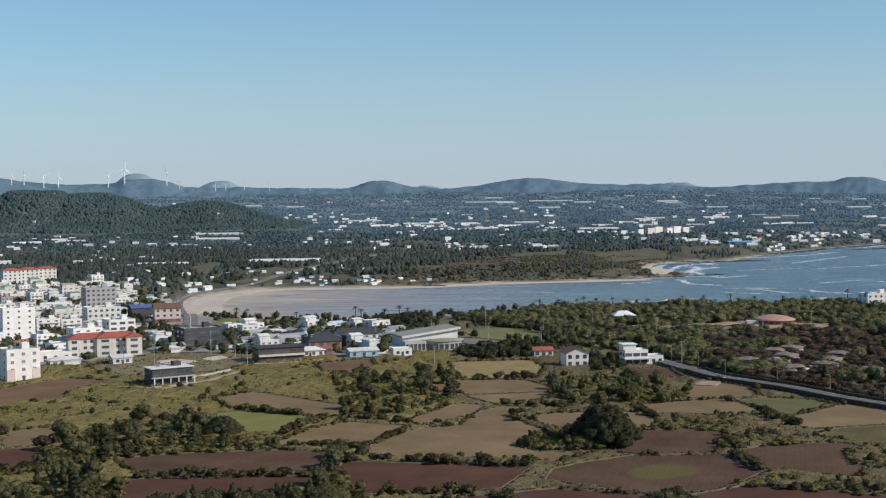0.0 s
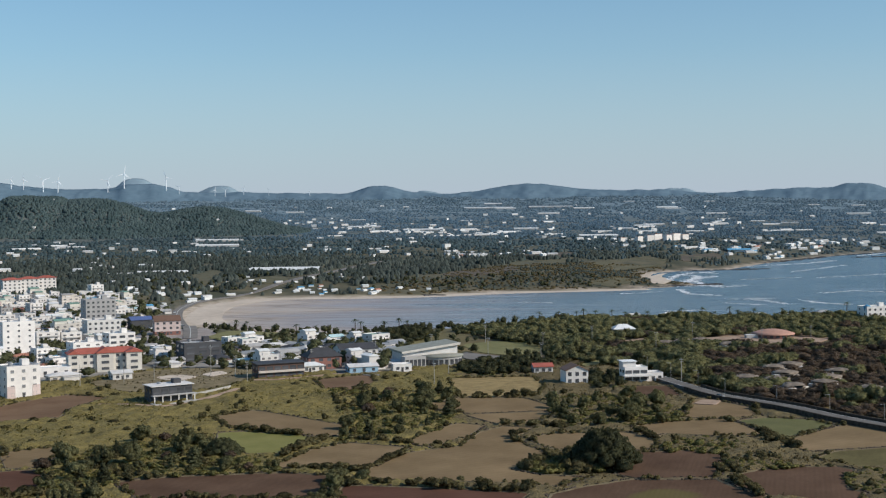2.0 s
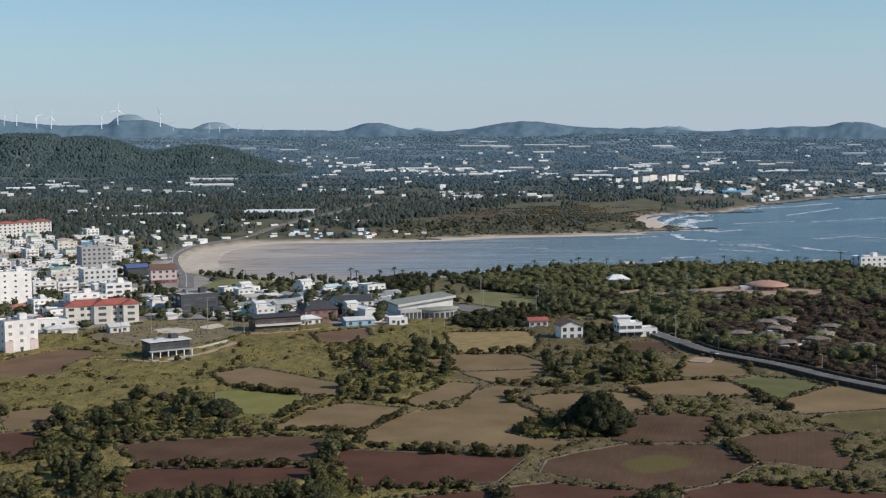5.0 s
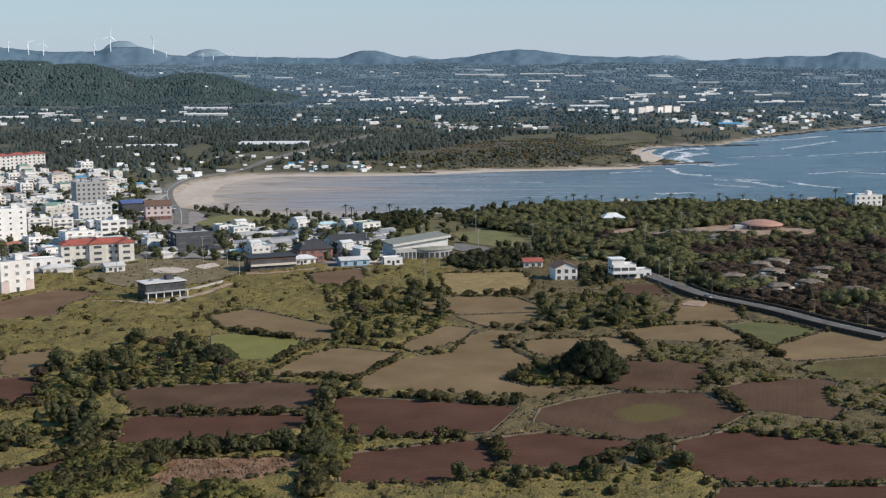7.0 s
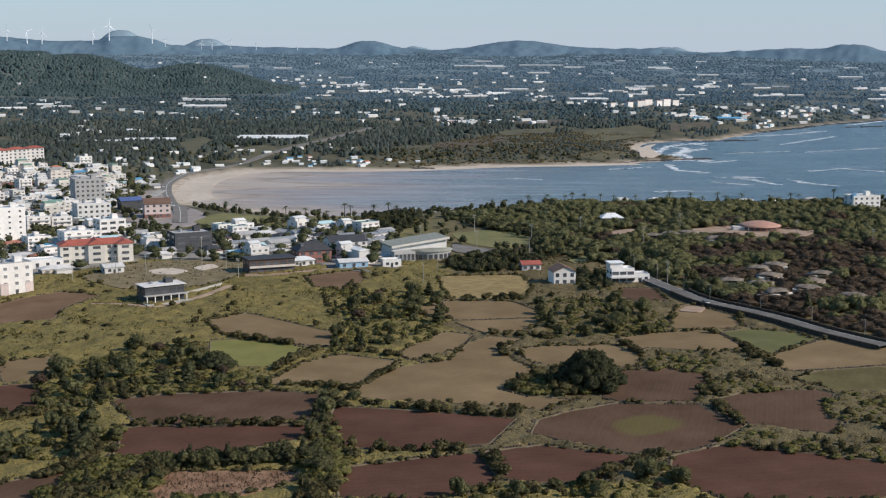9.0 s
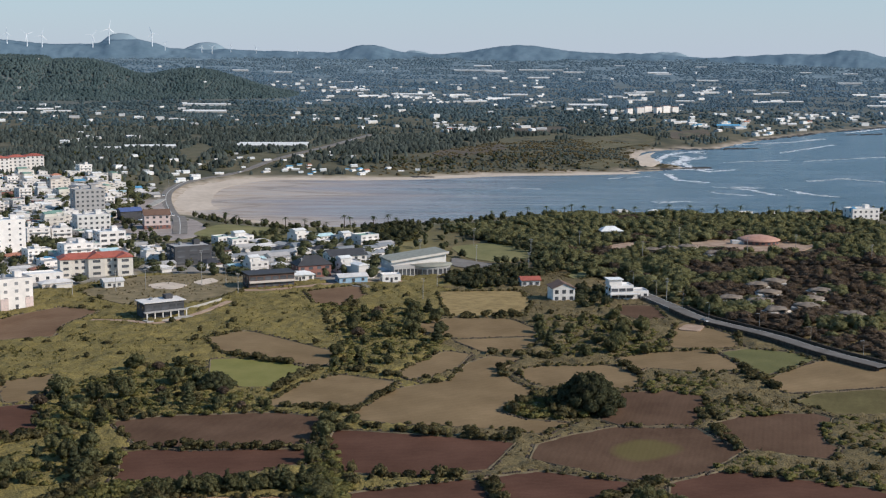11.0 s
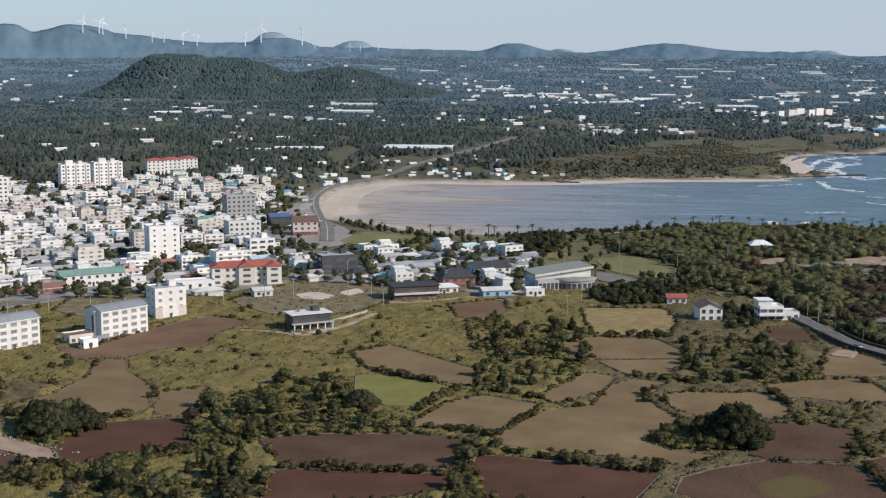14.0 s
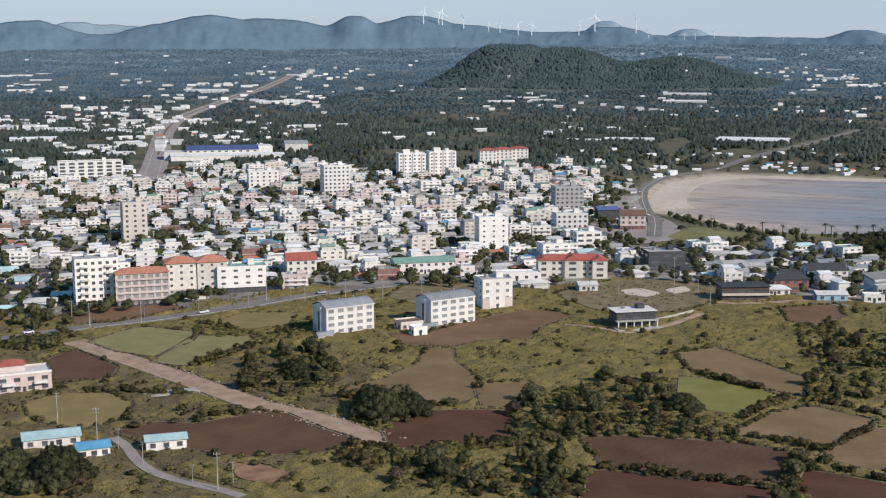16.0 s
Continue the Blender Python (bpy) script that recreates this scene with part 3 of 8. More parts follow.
def ridge(name, label, peaks, low, near, far, material, seed):
    """A chain of hills against the sky; peaks are (bearing, rise in degrees, half width)."""
    turns = np.arange(-60, 40, 0.12)
    rise = 0 * turns
    for at, up, half in peaks:
        rise = rise + ((up - low) * np.exp(-np.abs((turns - at) / (1.25 * half)) ** 2.6)) ** 3
    rise = low + np.cbrt(rise) + np.array([0.09 * noise.noise((q * 0.5, seed, 0)) + 0.04 * noise.noise((q * 1.7, seed, 3)) + 0.016 * noise.noise((q * 9, seed, 5)) for q in turns])
    v, f, k = [], [], len(turns)
    steps = (0, 0.08, 0.17, 0.25, 0.33, 0.42, 0.5, 0.58, 0.67, 0.75, 0.83, 0.92, 1.0, 1.15)
    for s in steps:
        r = near + (far - near) * s
        top = 104 - 8 * ease((turns - 2) / 10) + 18 * ease((-8 - turns) / 14) + far * np.tan(np.radians(rise))
        foot = height(np.sin(np.radians(turns)) * near, np.cos(np.radians(turns)) * near) - 12
        z = foot + (top - foot) * (s ** 0.8) if s <= 1 else top - 60
        # gullies, spurs and tree tops break up the slope
        rough = np.array([6 * noise.noise((q * 1.4, s * 2.2, seed)) + 3.5 * noise.noise((q * 4.5, s * 6, seed + 2)) + 3.2 * noise.noise((q * 14, s * 15, seed + 4)) for q in turns])
        z = z + rough * (1 if 0.1 < s < 0.9 else 0.3)
        v.append(np.stack([np.sin(np.radians(turns)) * r, np.cos(np.radians(turns)) * r, z + 0 * turns], -1))
        if s == 0.75:
            SLOPE[name] = (turns, z, r)
    for q in range(len(steps) - 1):
        i = np.arange(k - 1) + q * k
        f.append(np.stack([i, i + 1, i + 1 + k, i + k], -1))
    tagged(new(name, mesh_of(name, np.concatenate(v), np.concatenate(f), [material], True)), label, "hills", kind="structure")


def sheet(name, ring, material, label, category, lift=0.12, smooth=True, kind="", step=3):
    """A flat patch with rounded corners that lies on the ground."""
    pts = [Vector((*p, 0)) for p in ring]
    if smooth:
        for _ in range(2):
            pts = [q for a, b in zip(pts, pts[1:] + pts[:1]) for q in (a.lerp(b, 0.14), a.lerp(b, 0.86))]
    bm = bmesh.new()
    face = bm.faces.new([bm.verts.new((p.x, p.y, 0)) for p in pts])
    if face.normal.z < 0 or face.calc_area() and sum(a.x * b.y - b.x * a.y for a, b in zip(pts, pts[1:] + pts[:1])) < 0:
        face.normal_flip()
    top = bmesh.ops.extrude_face_region(bm, geom=[face])
    bmesh.ops.translate(bm, vec=(0, 0, lift), verts=[g for g in top["geom"] if isinstance(g, bmesh.types.BMVert)])
    for v in bm.verts:
        v.co.z += float(height(v.co.x, v.co.y))
    bmesh.ops.recalc_face_normals(bm, faces=bm.faces)
    bmesh.ops.triangulate(bm, faces=bm.faces)
    me = bpy.data.meshes.new(name)
    bm.to_mesh(me), bm.free()
    me.materials.append(material)
    return tagged(new(name, me), label, category, kind=kind)


def strip(name, line, width, material, label, category="road", lift=0.2, kind="structure", z_of=height, deep=0.5):
    """A ribbon of constant width along a line, draped on the ground."""
    p = [np.array(q, float) for q in line]
    for _ in range(3):
        p = [p[0]] + [q for a, b in zip(p, p[1:]) for q in (a * 0.75 + b * 0.25, a * 0.25 + b * 0.75)] + [p[-1]]
    p = np.array(p)
    run = np.gradient(p, axis=0)
    run /= np.linalg.norm(run, axis=1)[:, None] + 1e-9
    side = np.stack([-run[:, 1], run[:, 0]], -1) * width / 2
    v, k = [], len(p)
    for s, down in ((1, 0), (-1, 0), (1, deep), (-1, deep)):
        q = p + side * s
        v.append(np.concatenate([q, (z_of(p[:, 0], p[:, 1]) + lift - down)[:, None]], 1))
    i = np.arange(k - 1)
    f = np.concatenate([np.stack(c, -1) for c in ((i, i + k, i + k + 1, i + 1)[::1], (i + 2 * k, i, i + 1, i + 2 * k + 1), (i + k, i + 3 * k, i + 3 * k + 1, i + k + 1))])
    return tagged(new(name, mesh_of(name, np.concatenate(v), f, [material])), label, category, kind=kind)



# ---- zones of the plan ----
COVE = [(214, 1392), (224, 1480), (236, 1562), (264, 1638), (308, 1686), (318, 1668), (282, 1612), (258, 1520), (240, 1425), (228, 1392)]
SPIT = [(-70, 1262), (30, 1300), (130, 1318), (215, 1345), (275, 1395), (240, 1500), (290, 1730), (180, 1720), (60, 1580), (-20, 1400), (-80, 1320)]
GROVE_0 = [(-118.9, 371.2), (-118.9, 399.2), (-100.3, 428), (-82.5, 436), (-68.2, 399.8), (-51.9, 387.1), (-48.2, 373.1), (-69.8, 370.6), (-93, 362.4), (-100.9, 344.4), (-113.6, 354.6)]
GROVE_1 = [(-98.2, 330.4), (-84.7, 336.4), (-78.6, 315.7), (-85.9, 308)]
GROVE_2 = [(-32.7, 362.5), (-20.5, 364.9), (-25.7, 347.5), (-24.3, 314.8), (-24.7, 282.2), (-31, 323.4)]
GROVE_3 = [(-36.5, 440.4), (-31.8, 533), (-3.1, 539.3), (4.2, 480.5), (-1.7, 444.9), (-24.7, 427.2), (-34.3, 427.1)]
GROVE_4 = [(41.6, 520.9), (74.5, 521.4), (91.1, 482.2), (82.5, 456.2), (58.9, 447.9), (44.7, 447.7), (39.4, 472.6)]
GROVE_5 = [(5.8, 279.8), (19.1, 288.4), (38.8, 287.2), (58.2, 300.2), (59.6, 288.8), (56.1, 280.2)]
GROVE_6 = [(-86.7, 278.9), (-79.1, 288.8), (-62.7, 292.6), (-63.6, 279.1)]
GROVE_7 = [(-163.4, 350.4), (-169.9, 372.6), (-151.7, 377.1), (-145.4, 357.4), (-149.1, 348.2)]
GROVE_8 = [(-213.5, 371.1), (-240.8, 418), (-214.7, 428.1), (-194.2, 405.7), (-184.9, 382.2), (-196.8, 368.1)]
GROVE_9 = [(-128.1, 300.5), (-134.7, 319.5), (-109.6, 329.3), (-101.6, 310.8), (-110.3, 300.1)]
GROVE_10 = [(-222, 260.3), (-228.7, 275.1), (-211.4, 281.9), (-196.4, 266.7), (-219.7, 257.6)]
GROVE_11 = [(-108.9, 331.9), (-93.3, 346.5), (-81.7, 311.2), (-100.8, 303.8)]
SCRUBBY_0 = [(68, 401.2), (77.4, 425.1), (91.5, 428.9), (97.4, 411.4), (87.4, 398.3)]
SCRUBBY_1 = [(79.3, 370.3), (85.8, 390.4), (99.6, 396.7), (105.1, 376.1), (91.7, 369.3)]
SCRUBBY_2 = [(75.5, 324.1), (85, 333.1), (116.9, 316.1), (112.8, 304.1), (92, 313.8), (75.7, 317.7)]
SCRUBBY_3 = [(112.3, 343.1), (112, 358.4), (124.4, 372.3), (134, 366.8), (124.4, 338.4)]
SCRUBBY_4 = [(22.4, 377.3), (27.2, 386.4), (41.1, 385.5), (48.7, 375), (44.6, 368.8), (27.9, 369.6)]
SCRUBBY_5 = [(-273.5, 430), (-286.9, 459.7), (-246.3, 450.1), (-242.2, 482.2), (-229.2, 456.7), (-239.9, 433.9)]
FOREST_0 = [(3.7, 800.9), (85.4, 875.4), (273.1, 879.1), (282.7, 806.3), (161.9, 449.1), (138.6, 489.5), (111.5, 531), (100.3, 580.3), (83.6, 612.6), (53.3, 648.3), (54.7, 711.4), (27.2, 747.1)]
TOWN_0 = [(-373.1, 438.8), (-702.8, 828.1), (-674.7, 940.3), (-640.2, 1013.5), (-551.9, 1091.3), (-444.1, 1032.2), (-397.8, 1108.6), (-320, 1138.4), (-244.6, 1109.4), (-225.1, 879.2), (-195.4, 752.9), (-141.6, 726.9), (-99.2, 743.2), (-44.7, 764.2), (-20.7, 694.1), (-18.7, 601.7), (-86.6, 618.8), (-144.5, 629), (-173, 585.5), (-239.1, 560), (-278.1, 552.8), (-306, 504.6), (-327.4, 456.4)]
SCRUBBY_6 = [(-361.6, 425.1), (-349.7, 435.6), (-323.8, 422.7), (-301.7, 392.1), (-311.4, 384.6), (-327.6, 385)]
SCRUBBY_7 = [(-269.4, 369), (-258.1, 380.1), (-225.2, 368.4), (-221.3, 358.6), (-248.9, 363.2), (-258.5, 355.6)]
SCRUBBY_8 = [(-189.4, 310.3), (-175.2, 321.4), (-160.5, 321.5), (-144.5, 290), (-167.6, 283.3), (-181.8, 292.2)]
SCRUBBY_9 = [(-220, 304), (-206.1, 303.8), (-187.3, 295.1), (-184, 281.6), (-197.9, 281)]
SCRUBBY_10 = [(-289.7, 376.5), (-284.3, 387.6), (-270.8, 370.9), (-278.6, 362.1)]
SCRUBBY_11 = [(6.6, 660), (24.1, 640), (38, 650), (64.3, 646.2), (52.5, 625.5), (38.7, 597), (21.3, 585), (4.5, 600)]
SCRUBBY_12 = [(26.1, 754.4), (49.5, 744.7), (66.3, 668.3), (60, 650), (52, 690)]
SCRUBBY_13 = [(-46.1, 774.8), (-38.2, 860), (-13.5, 806.3), (-14.7, 754.7), (-32.6, 726.9), (-40.2, 700.9)]
SCRUBBY_14 = [(64.7, 587.7), (77.1, 581.7), (76, 543.7), (62, 543.7)]
SCRUBBY_15 = [(-49.3, 545.8), (-38, 560), (-30, 540), (-34, 500), (-41, 481.8)]


build_ground()
build_water()
# both ridges get their blue from haze in the material colour
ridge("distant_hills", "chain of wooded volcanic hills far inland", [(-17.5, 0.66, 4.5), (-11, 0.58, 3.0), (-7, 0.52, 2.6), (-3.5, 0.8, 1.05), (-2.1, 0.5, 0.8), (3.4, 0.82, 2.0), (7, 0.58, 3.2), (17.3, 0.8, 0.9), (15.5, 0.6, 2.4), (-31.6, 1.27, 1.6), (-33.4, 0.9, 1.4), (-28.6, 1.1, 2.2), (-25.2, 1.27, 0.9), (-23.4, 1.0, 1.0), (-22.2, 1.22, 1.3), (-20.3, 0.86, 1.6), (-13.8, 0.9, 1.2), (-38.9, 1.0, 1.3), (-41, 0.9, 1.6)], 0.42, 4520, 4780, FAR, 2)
ridge("farthest_hills", "hills behind the nearer ridge, coloured pale blue for haze", [(-14.1, 1.14, 0.8), (-37.2, 1.0, 1.0), (-35.4, 0.86, 1.3), (-29.3, 1.16, 1.5), (-10.5, 0.86, 0.75), (9.8, 0.66, 0.6), (-1.4, 0.6, 0.5)], 0.4, 4800, 4900, FARTHER, 5)

# ---- fields ----
FIELD_LABEL = {"red": "ploughed field of dark reddish-brown soil", "umber": "tilled field of dark brown soil", "brown": "bare field of brown soil", "tan": "harvested field of pale brown soil",
               "green": "field of young green crop", "patch": "patch of sprouting green in a tilled field", "olive": "field of olive-green low crop", "stubble": "field with yellow-green crop rows",
               "straw": "plot of dry straw-coloured grass", "earth": "cleared plot of bare reddish earth", "rough": "plot of rough brownish grass awaiting building", "crop": "field of short dark green crop", "pasture": "field of pale grey-green young grass", "lawn": "open lawn of yellowing grass"}
FIELDS = []


def sprouting_soil():
    """Brown soil that turns green towards the middle of a patch, in ragged streaks."""
    m = furrowed("sprouting_soil", (0.096, 0.057, 0.037), (0.138, 0.085, 0.056), 0.6, 15)
    n, l = m.node_tree.nodes, m.node_tree.links
    p = n["Principled BSDF"]
    cover, ragged, total, where = n.new("ShaderNodeAttribute"), n.new("ShaderNodeTexNoise"), n.new("ShaderNodeMath"), n.new("ShaderNodeNewGeometry")
    cover.attribute_name = "sprouts"
    ragged.inputs["Scale"].default_value, ragged.inputs["Detail"].default_value = 0.3, 6
    total.operation, total.use_clamp = "MULTIPLY_ADD", True
    span = n.new("ShaderNodeMapRange")
    span.inputs["From Min"].default_value, span.inputs["From Max"].default_value, span.inputs["To Max"].default_value = 0.3, 1.0, 0.55
    mix = n.new("ShaderNodeMix")
    mix.data_type = "RGBA"
    mix.inputs["B"].default_value = (0.140, 0.128, 0.042, 1)
    l.new(where.outputs["Position"], ragged.inputs["Vector"]), l.new(ragged.outputs["Fac"], total.inputs[0])
    total.inputs[1].default_value = 0.5
    l.new(cover.outputs["Fac"], total.inputs[2]), l.new(total.outputs[0], span.inputs["Value"]), l.new(span.outputs["Result"], mix.inputs["Factor"])
    l.new(p.inputs["Base Color"].links[0].from_socket, mix.inputs["A"]), l.new(mix.outputs["Result"], p.inputs["Base Color"])
    return m


def sprouting(ring):
    """A patch of seedlings that thins out towards its rim."""
    p = [np.array(q, float) for q in ring]
    for _ in range(3):
        p = [q for a, b in zip(p, p[1:] + p[:1]) for q in (a * 0.75 + b * 0.25, a * 0.25 + b * 0.75)]
    p, mid = np.array(p), np.mean(ring, axis=0)
    v, f, cover, k = [], [], [], len(p)
    for s in (1.0, 0.8, 0.6, 0.4, 0.2, 0.02):
        q = mid + (p - mid) * s
        v += [(x, y, float(height(x, y)) + (0.17 if s < 1 else 0.09)) for x, y in q]
        cover += [(1 - s) * 2.4 - 0.2 if s < 1 else -0.4] * k
    for r in range(5):
        f += [(r * k + i, r * k + (i + 1) % k, (r + 1) * k + (i + 1) % k, (r + 1) * k + i) for i in range(k)]
    me = mesh_of("field", v, f, [sprouting_soil()])
    me.attributes.new("sprouts", "FLOAT", "POINT").data.foreach_set("value", np.array(cover, np.float32))
    return tagged(new("field", me), FIELD_LABEL["patch"], "field")


def field(kind, ring):
    mid = np.mean(ring, axis=0)
    if kind != "patch":
        ring = [(x + (x - mid[0]) / math.hypot(x - mid[0], y - mid[1]) * 1.8, y + (y - mid[1]) / math.hypot(x - mid[0], y - mid[1]) * 1.8) for x, y in ring]
    FIELDS.append(ring)
    if kind == "patch":
        return sprouting(ring)
    ob = sheet("field", ring, SOIL[kind], FIELD_LABEL[kind], "field", 0.07 + 0.005 * len(FIELDS))
    if kind in ("patch", "lawn", "straw", "earth", "rough"):
        return
    p = np.array(ring + ring[:1], float)
    v, f = [], []
    for (ax, ay), (bx, by) in zip(p, p[1:]):
        n = max(int(math.hypot(bx - ax, by - ay) / 3), 1)
        ux, uy = (bx - ax) / (n * 3), (by - ay) / (n * 3)
        for k in range(n + 1):
            s, w = k / n, random.uniform(0.15, 0.75)
            x, y, z = ax + (bx - ax) * s, ay + (by - ay) * s, float(height(ax, ay)) + 0.36
            v += [(x - uy * w, y + ux * w, z - 0.3), (x, y, z), (x + uy * w, y - ux * w, z - 0.3)]
            if k:
                i = len(v) - 6
                f += [(i, i + 3, i + 4, i + 1), (i + 1, i + 4, i + 5, i + 2)]
    part("verge", mesh_of("verge", v, f, [VERGE]), ob, None, "pale dry grass verge")
    if mid[1] > 640:
        return
    v, f = [], []
    for (ax, ay), (bx, by) in zip(p, p[1:]):
        long = math.hypot(bx - ax, by - ay)
        n = max(int(long / 0.9), 1)
        ux, uy = (bx - ax) / long, (by - ay) / long
        out = 1.0 if (ax + bx - 2 * mid[0]) * uy - (ay + by - 2 * mid[1]) * ux > 0 else -1.0
        for k in range(n):
            if random.random() < 0.6:
                s, w, h, q = (k + 0.5) / n, random.uniform(0.28, 0.5), random.uniform(0.3, 0.65), random.uniform(0.3, 0.52)
                x, y, z = ax + (bx - ax) * s + uy * out * 0.95, ay + (by - ay) * s - ux * out * 0.95, float(height(ax, ay))
                i = len(v)
                v += [(x + ux * a * q - uy * b * w, y + uy * a * q + ux * b * w, z) for a, b in ((-1, -1), (1, -1), (1, 1), (-1, 1))]
                v += [(x + ux * a * q * 0.8 - uy * b * w * 0.6, y + uy * a * q * 0.8 + ux * b * w * 0.6, z + h * random.uniform(0.8, 1.1)) for a, b in ((-1, -1), (1, -1), (1, 1), (-1, 1))]
                f += [(i, i + 1, i + 5, i + 4), (i + 1, i + 2, i + 6, i + 5), (i + 2, i + 3, i + 7, i + 6), (i + 3, i, i + 4, i + 7), (i + 4, i + 5, i + 6, i + 7)]
    wall = part("stone_wall", mesh_of("stone_wall", v, f, [WALLSTONE]), ob, None, "low dry wall of dark basalt stones")


field("red", [(-82.5, 335.2), (-32.2, 337.3), (-30.6, 327.9), (-51.6, 313.9), (-66.5, 310), (-78.1, 308), (-78.3, 318.4)])
field("umber", [(-92.3, 362.9), (-77.8, 368.8), (-48.2, 373), (-34.2, 369.2), (-34.1, 345.1), (-40.6, 340.5), (-66.4, 337.5), (-79.8, 341.8)])
field("red", [(-26.3, 355.6), (-0.3, 350), (22.5, 344.6), (19, 335.7), (14, 321.8), (-8.5, 315.3), (-17.4, 319), (-24.2, 316.5), (-27, 345.2)])
field("red", [(-17.3, 301.5), (11.7, 313.1), (16.5, 296.7), (12.5, 287.6), (0.7, 279.7), (-18.7, 280.3), (-19.9, 292.1)])
field("red", [(14.8, 313.1), (29.2, 318.5), (52.1, 310.3), (45.2, 301.2), (39.5, 292.7), (23.3, 291.7), (18.1, 296.7)])
field("umber", [(41.3, 351.6), (55.2, 360.2), (75.9, 361.6), (79.2, 349.1), (85, 339.7), (74.2, 324.9), (68.3, 317.5), (52, 314.9), (28.6, 330.5), (31.3, 343)])
field("red", [(62.7, 310.4), (77.6, 320), (113.6, 306.3), (104.9, 280.7), (70.3, 280.4), (59, 292.9)])
field("red", [(67, 276.5), (104, 276.5), (114, 290), (118, 276), (110, 256), (72, 255), (63, 266)])
field("umber", [(84.2, 364.2), (96.1, 373.9), (115.4, 376.1), (118.9, 370.9), (109.4, 349.5), (112.5, 343.8), (107.7, 332.9), (88.3, 340.8), (83.9, 349.2)])
field("tan", [(112.5, 418), (131.3, 439.6), (144, 448.9), (158.2, 438.2), (148.8, 410.4), (115.5, 402.4), (112.9, 410)])
field("crop", [(106.5, 458), (117.2, 464), (130.3, 458.3), (135.4, 447), (122.2, 435.1), (114.1, 426.3), (109.4, 439.3)])
field("tan", [(68, 448), (78.3, 455.7), (100.1, 461.8), (107.5, 439.3), (106.4, 426.2), (91.8, 430.3), (76.9, 434.5), (69.8, 425.8)])
field("tan", [(88.6, 467.7), (97.5, 506.1), (104.3, 512.1), (114.3, 489.2), (114.4, 470), (100.8, 465.8)])
field("umber", [(80.4, 547.9), (93.9, 548.1), (94.9, 524.4), (85.7, 518), (79.2, 530.5)])
field("stubble", [(123.5, 398.7), (147.5, 406.5), (137.7, 377.7), (122.6, 377.5), (115.7, 389.9)])
field("tan", [(-24.1, 369.3), (-12, 400.9), (-1.2, 408.7), (6.2, 412.7), (12.2, 438.1), (20.5, 449.2), (32, 445), (23, 429), (26, 412), (32, 400.5), (26, 391), (20.5, 379), (28.6, 369.9), (41.8, 366.9), (31.9, 354.5), (22.4, 358.6), (6.1, 362.1), (-10.5, 364.4)])
field("tan", [(-51.2, 382.4), (-41.9, 408.2), (-31.8, 420.4), (-12.4, 410.9), (-21.8, 384.1), (-35.6, 382.6)])
field("green", [(-78, 441.5), (-69.9, 443.5), (-43.7, 433), (-45.1, 420.2), (-52.7, 405.7), (-61.9, 405.6), (-73.6, 419.9)])
field("tan", [(-85.9, 475.7), (-73.2, 491.1), (-43.6, 461), (-36.9, 456.2), (-38.2, 437.5), (-43.7, 433), (-58.2, 446.4), (-75.7, 453.7)])
field("tan", [(-8.2, 501.1), (6.5, 518.1), (29.8, 517.2), (38.9, 497.1), (37.1, 485.9), (12.9, 481.3), (-0.1, 485.4)])
field("tan", [(8.1, 477), (36.8, 481.6), (37.2, 472.1), (32.1, 457), (18.8, 458.8)])
field("tan", [(-0.8, 447.1), (4.3, 456.7), (12.4, 452), (6.3, 431), (-5, 414.2), (-12, 424.8)])
field("tan", [(29.5, 428.5), (37, 433.5), (61.2, 436.5), (68, 420.5), (66.5, 408), (54.1, 402.5), (41, 404.5), (33.5, 413.5)])
field("straw", [(1, 578.8), (38, 582.5), (39.9, 550.1), (36.3, 529.9), (18.2, 520.8), (6.5, 525.7), (4.1, 549.6)])
field("brown", [(-59.4, 577.9), (-37.2, 594), (-34.3, 570.7), (-40, 546.2), (-52.9, 551.6)])
field("tan", [(-141.5, 407), (-128.1, 417.6), (-124.3, 411.2), (-124, 387.1), (-132.1, 384.9)])
field("umber", [(51.5, 370.2), (57.6, 397.9), (75.4, 401.9), (85.3, 396.8), (83.6, 383.9), (77, 362.9), (57.2, 362.7)])
field("umber", [(-99.9, 287.3), (-87.1, 297.8), (-83.9, 291.5), (-86.7, 278.9), (-97, 278.8)])
field("earth", [(-62.9, 287.7), (-62.3, 296.8), (-29.7, 298.3), (-31.7, 292), (-45.6, 279.3), (-62.3, 279.1)])
field("lawn", [(7.1, 722.2), (26.9, 739.5), (53.7, 720.7), (50.1, 689), (33.8, 667.8), (16.2, 684.1)])
field("lawn", [(64.3, 626.3), (83.4, 658.6), (86.9, 639.4), (70.2, 615.8)])
field("red", [(-148.4, 346.6), (-151.8, 367.9), (-123.6, 380.2), (-117.6, 368), (-107.4, 353.5), (-118.1, 343.6), (-140.8, 333.6)])
field("tan", [(-182.7, 386.5), (-173.7, 404.4), (-171.5, 422.3), (-177.5, 448), (-168.3, 451.5), (-162, 435), (-149.1, 418.1), (-141.1, 404.9), (-139, 390.6), (-141.8, 382.2), (-155.6, 376.9), (-173.4, 384.7)])
field("brown", [(-201.3, 470), (-187.4, 475.4), (-174.6, 515.5), (-160.6, 536.2), (-142.7, 527.8), (-150.8, 500.8), (-147.8, 479.9), (-162.5, 474.2), (-171, 458.5), (-188.2, 453.9)])
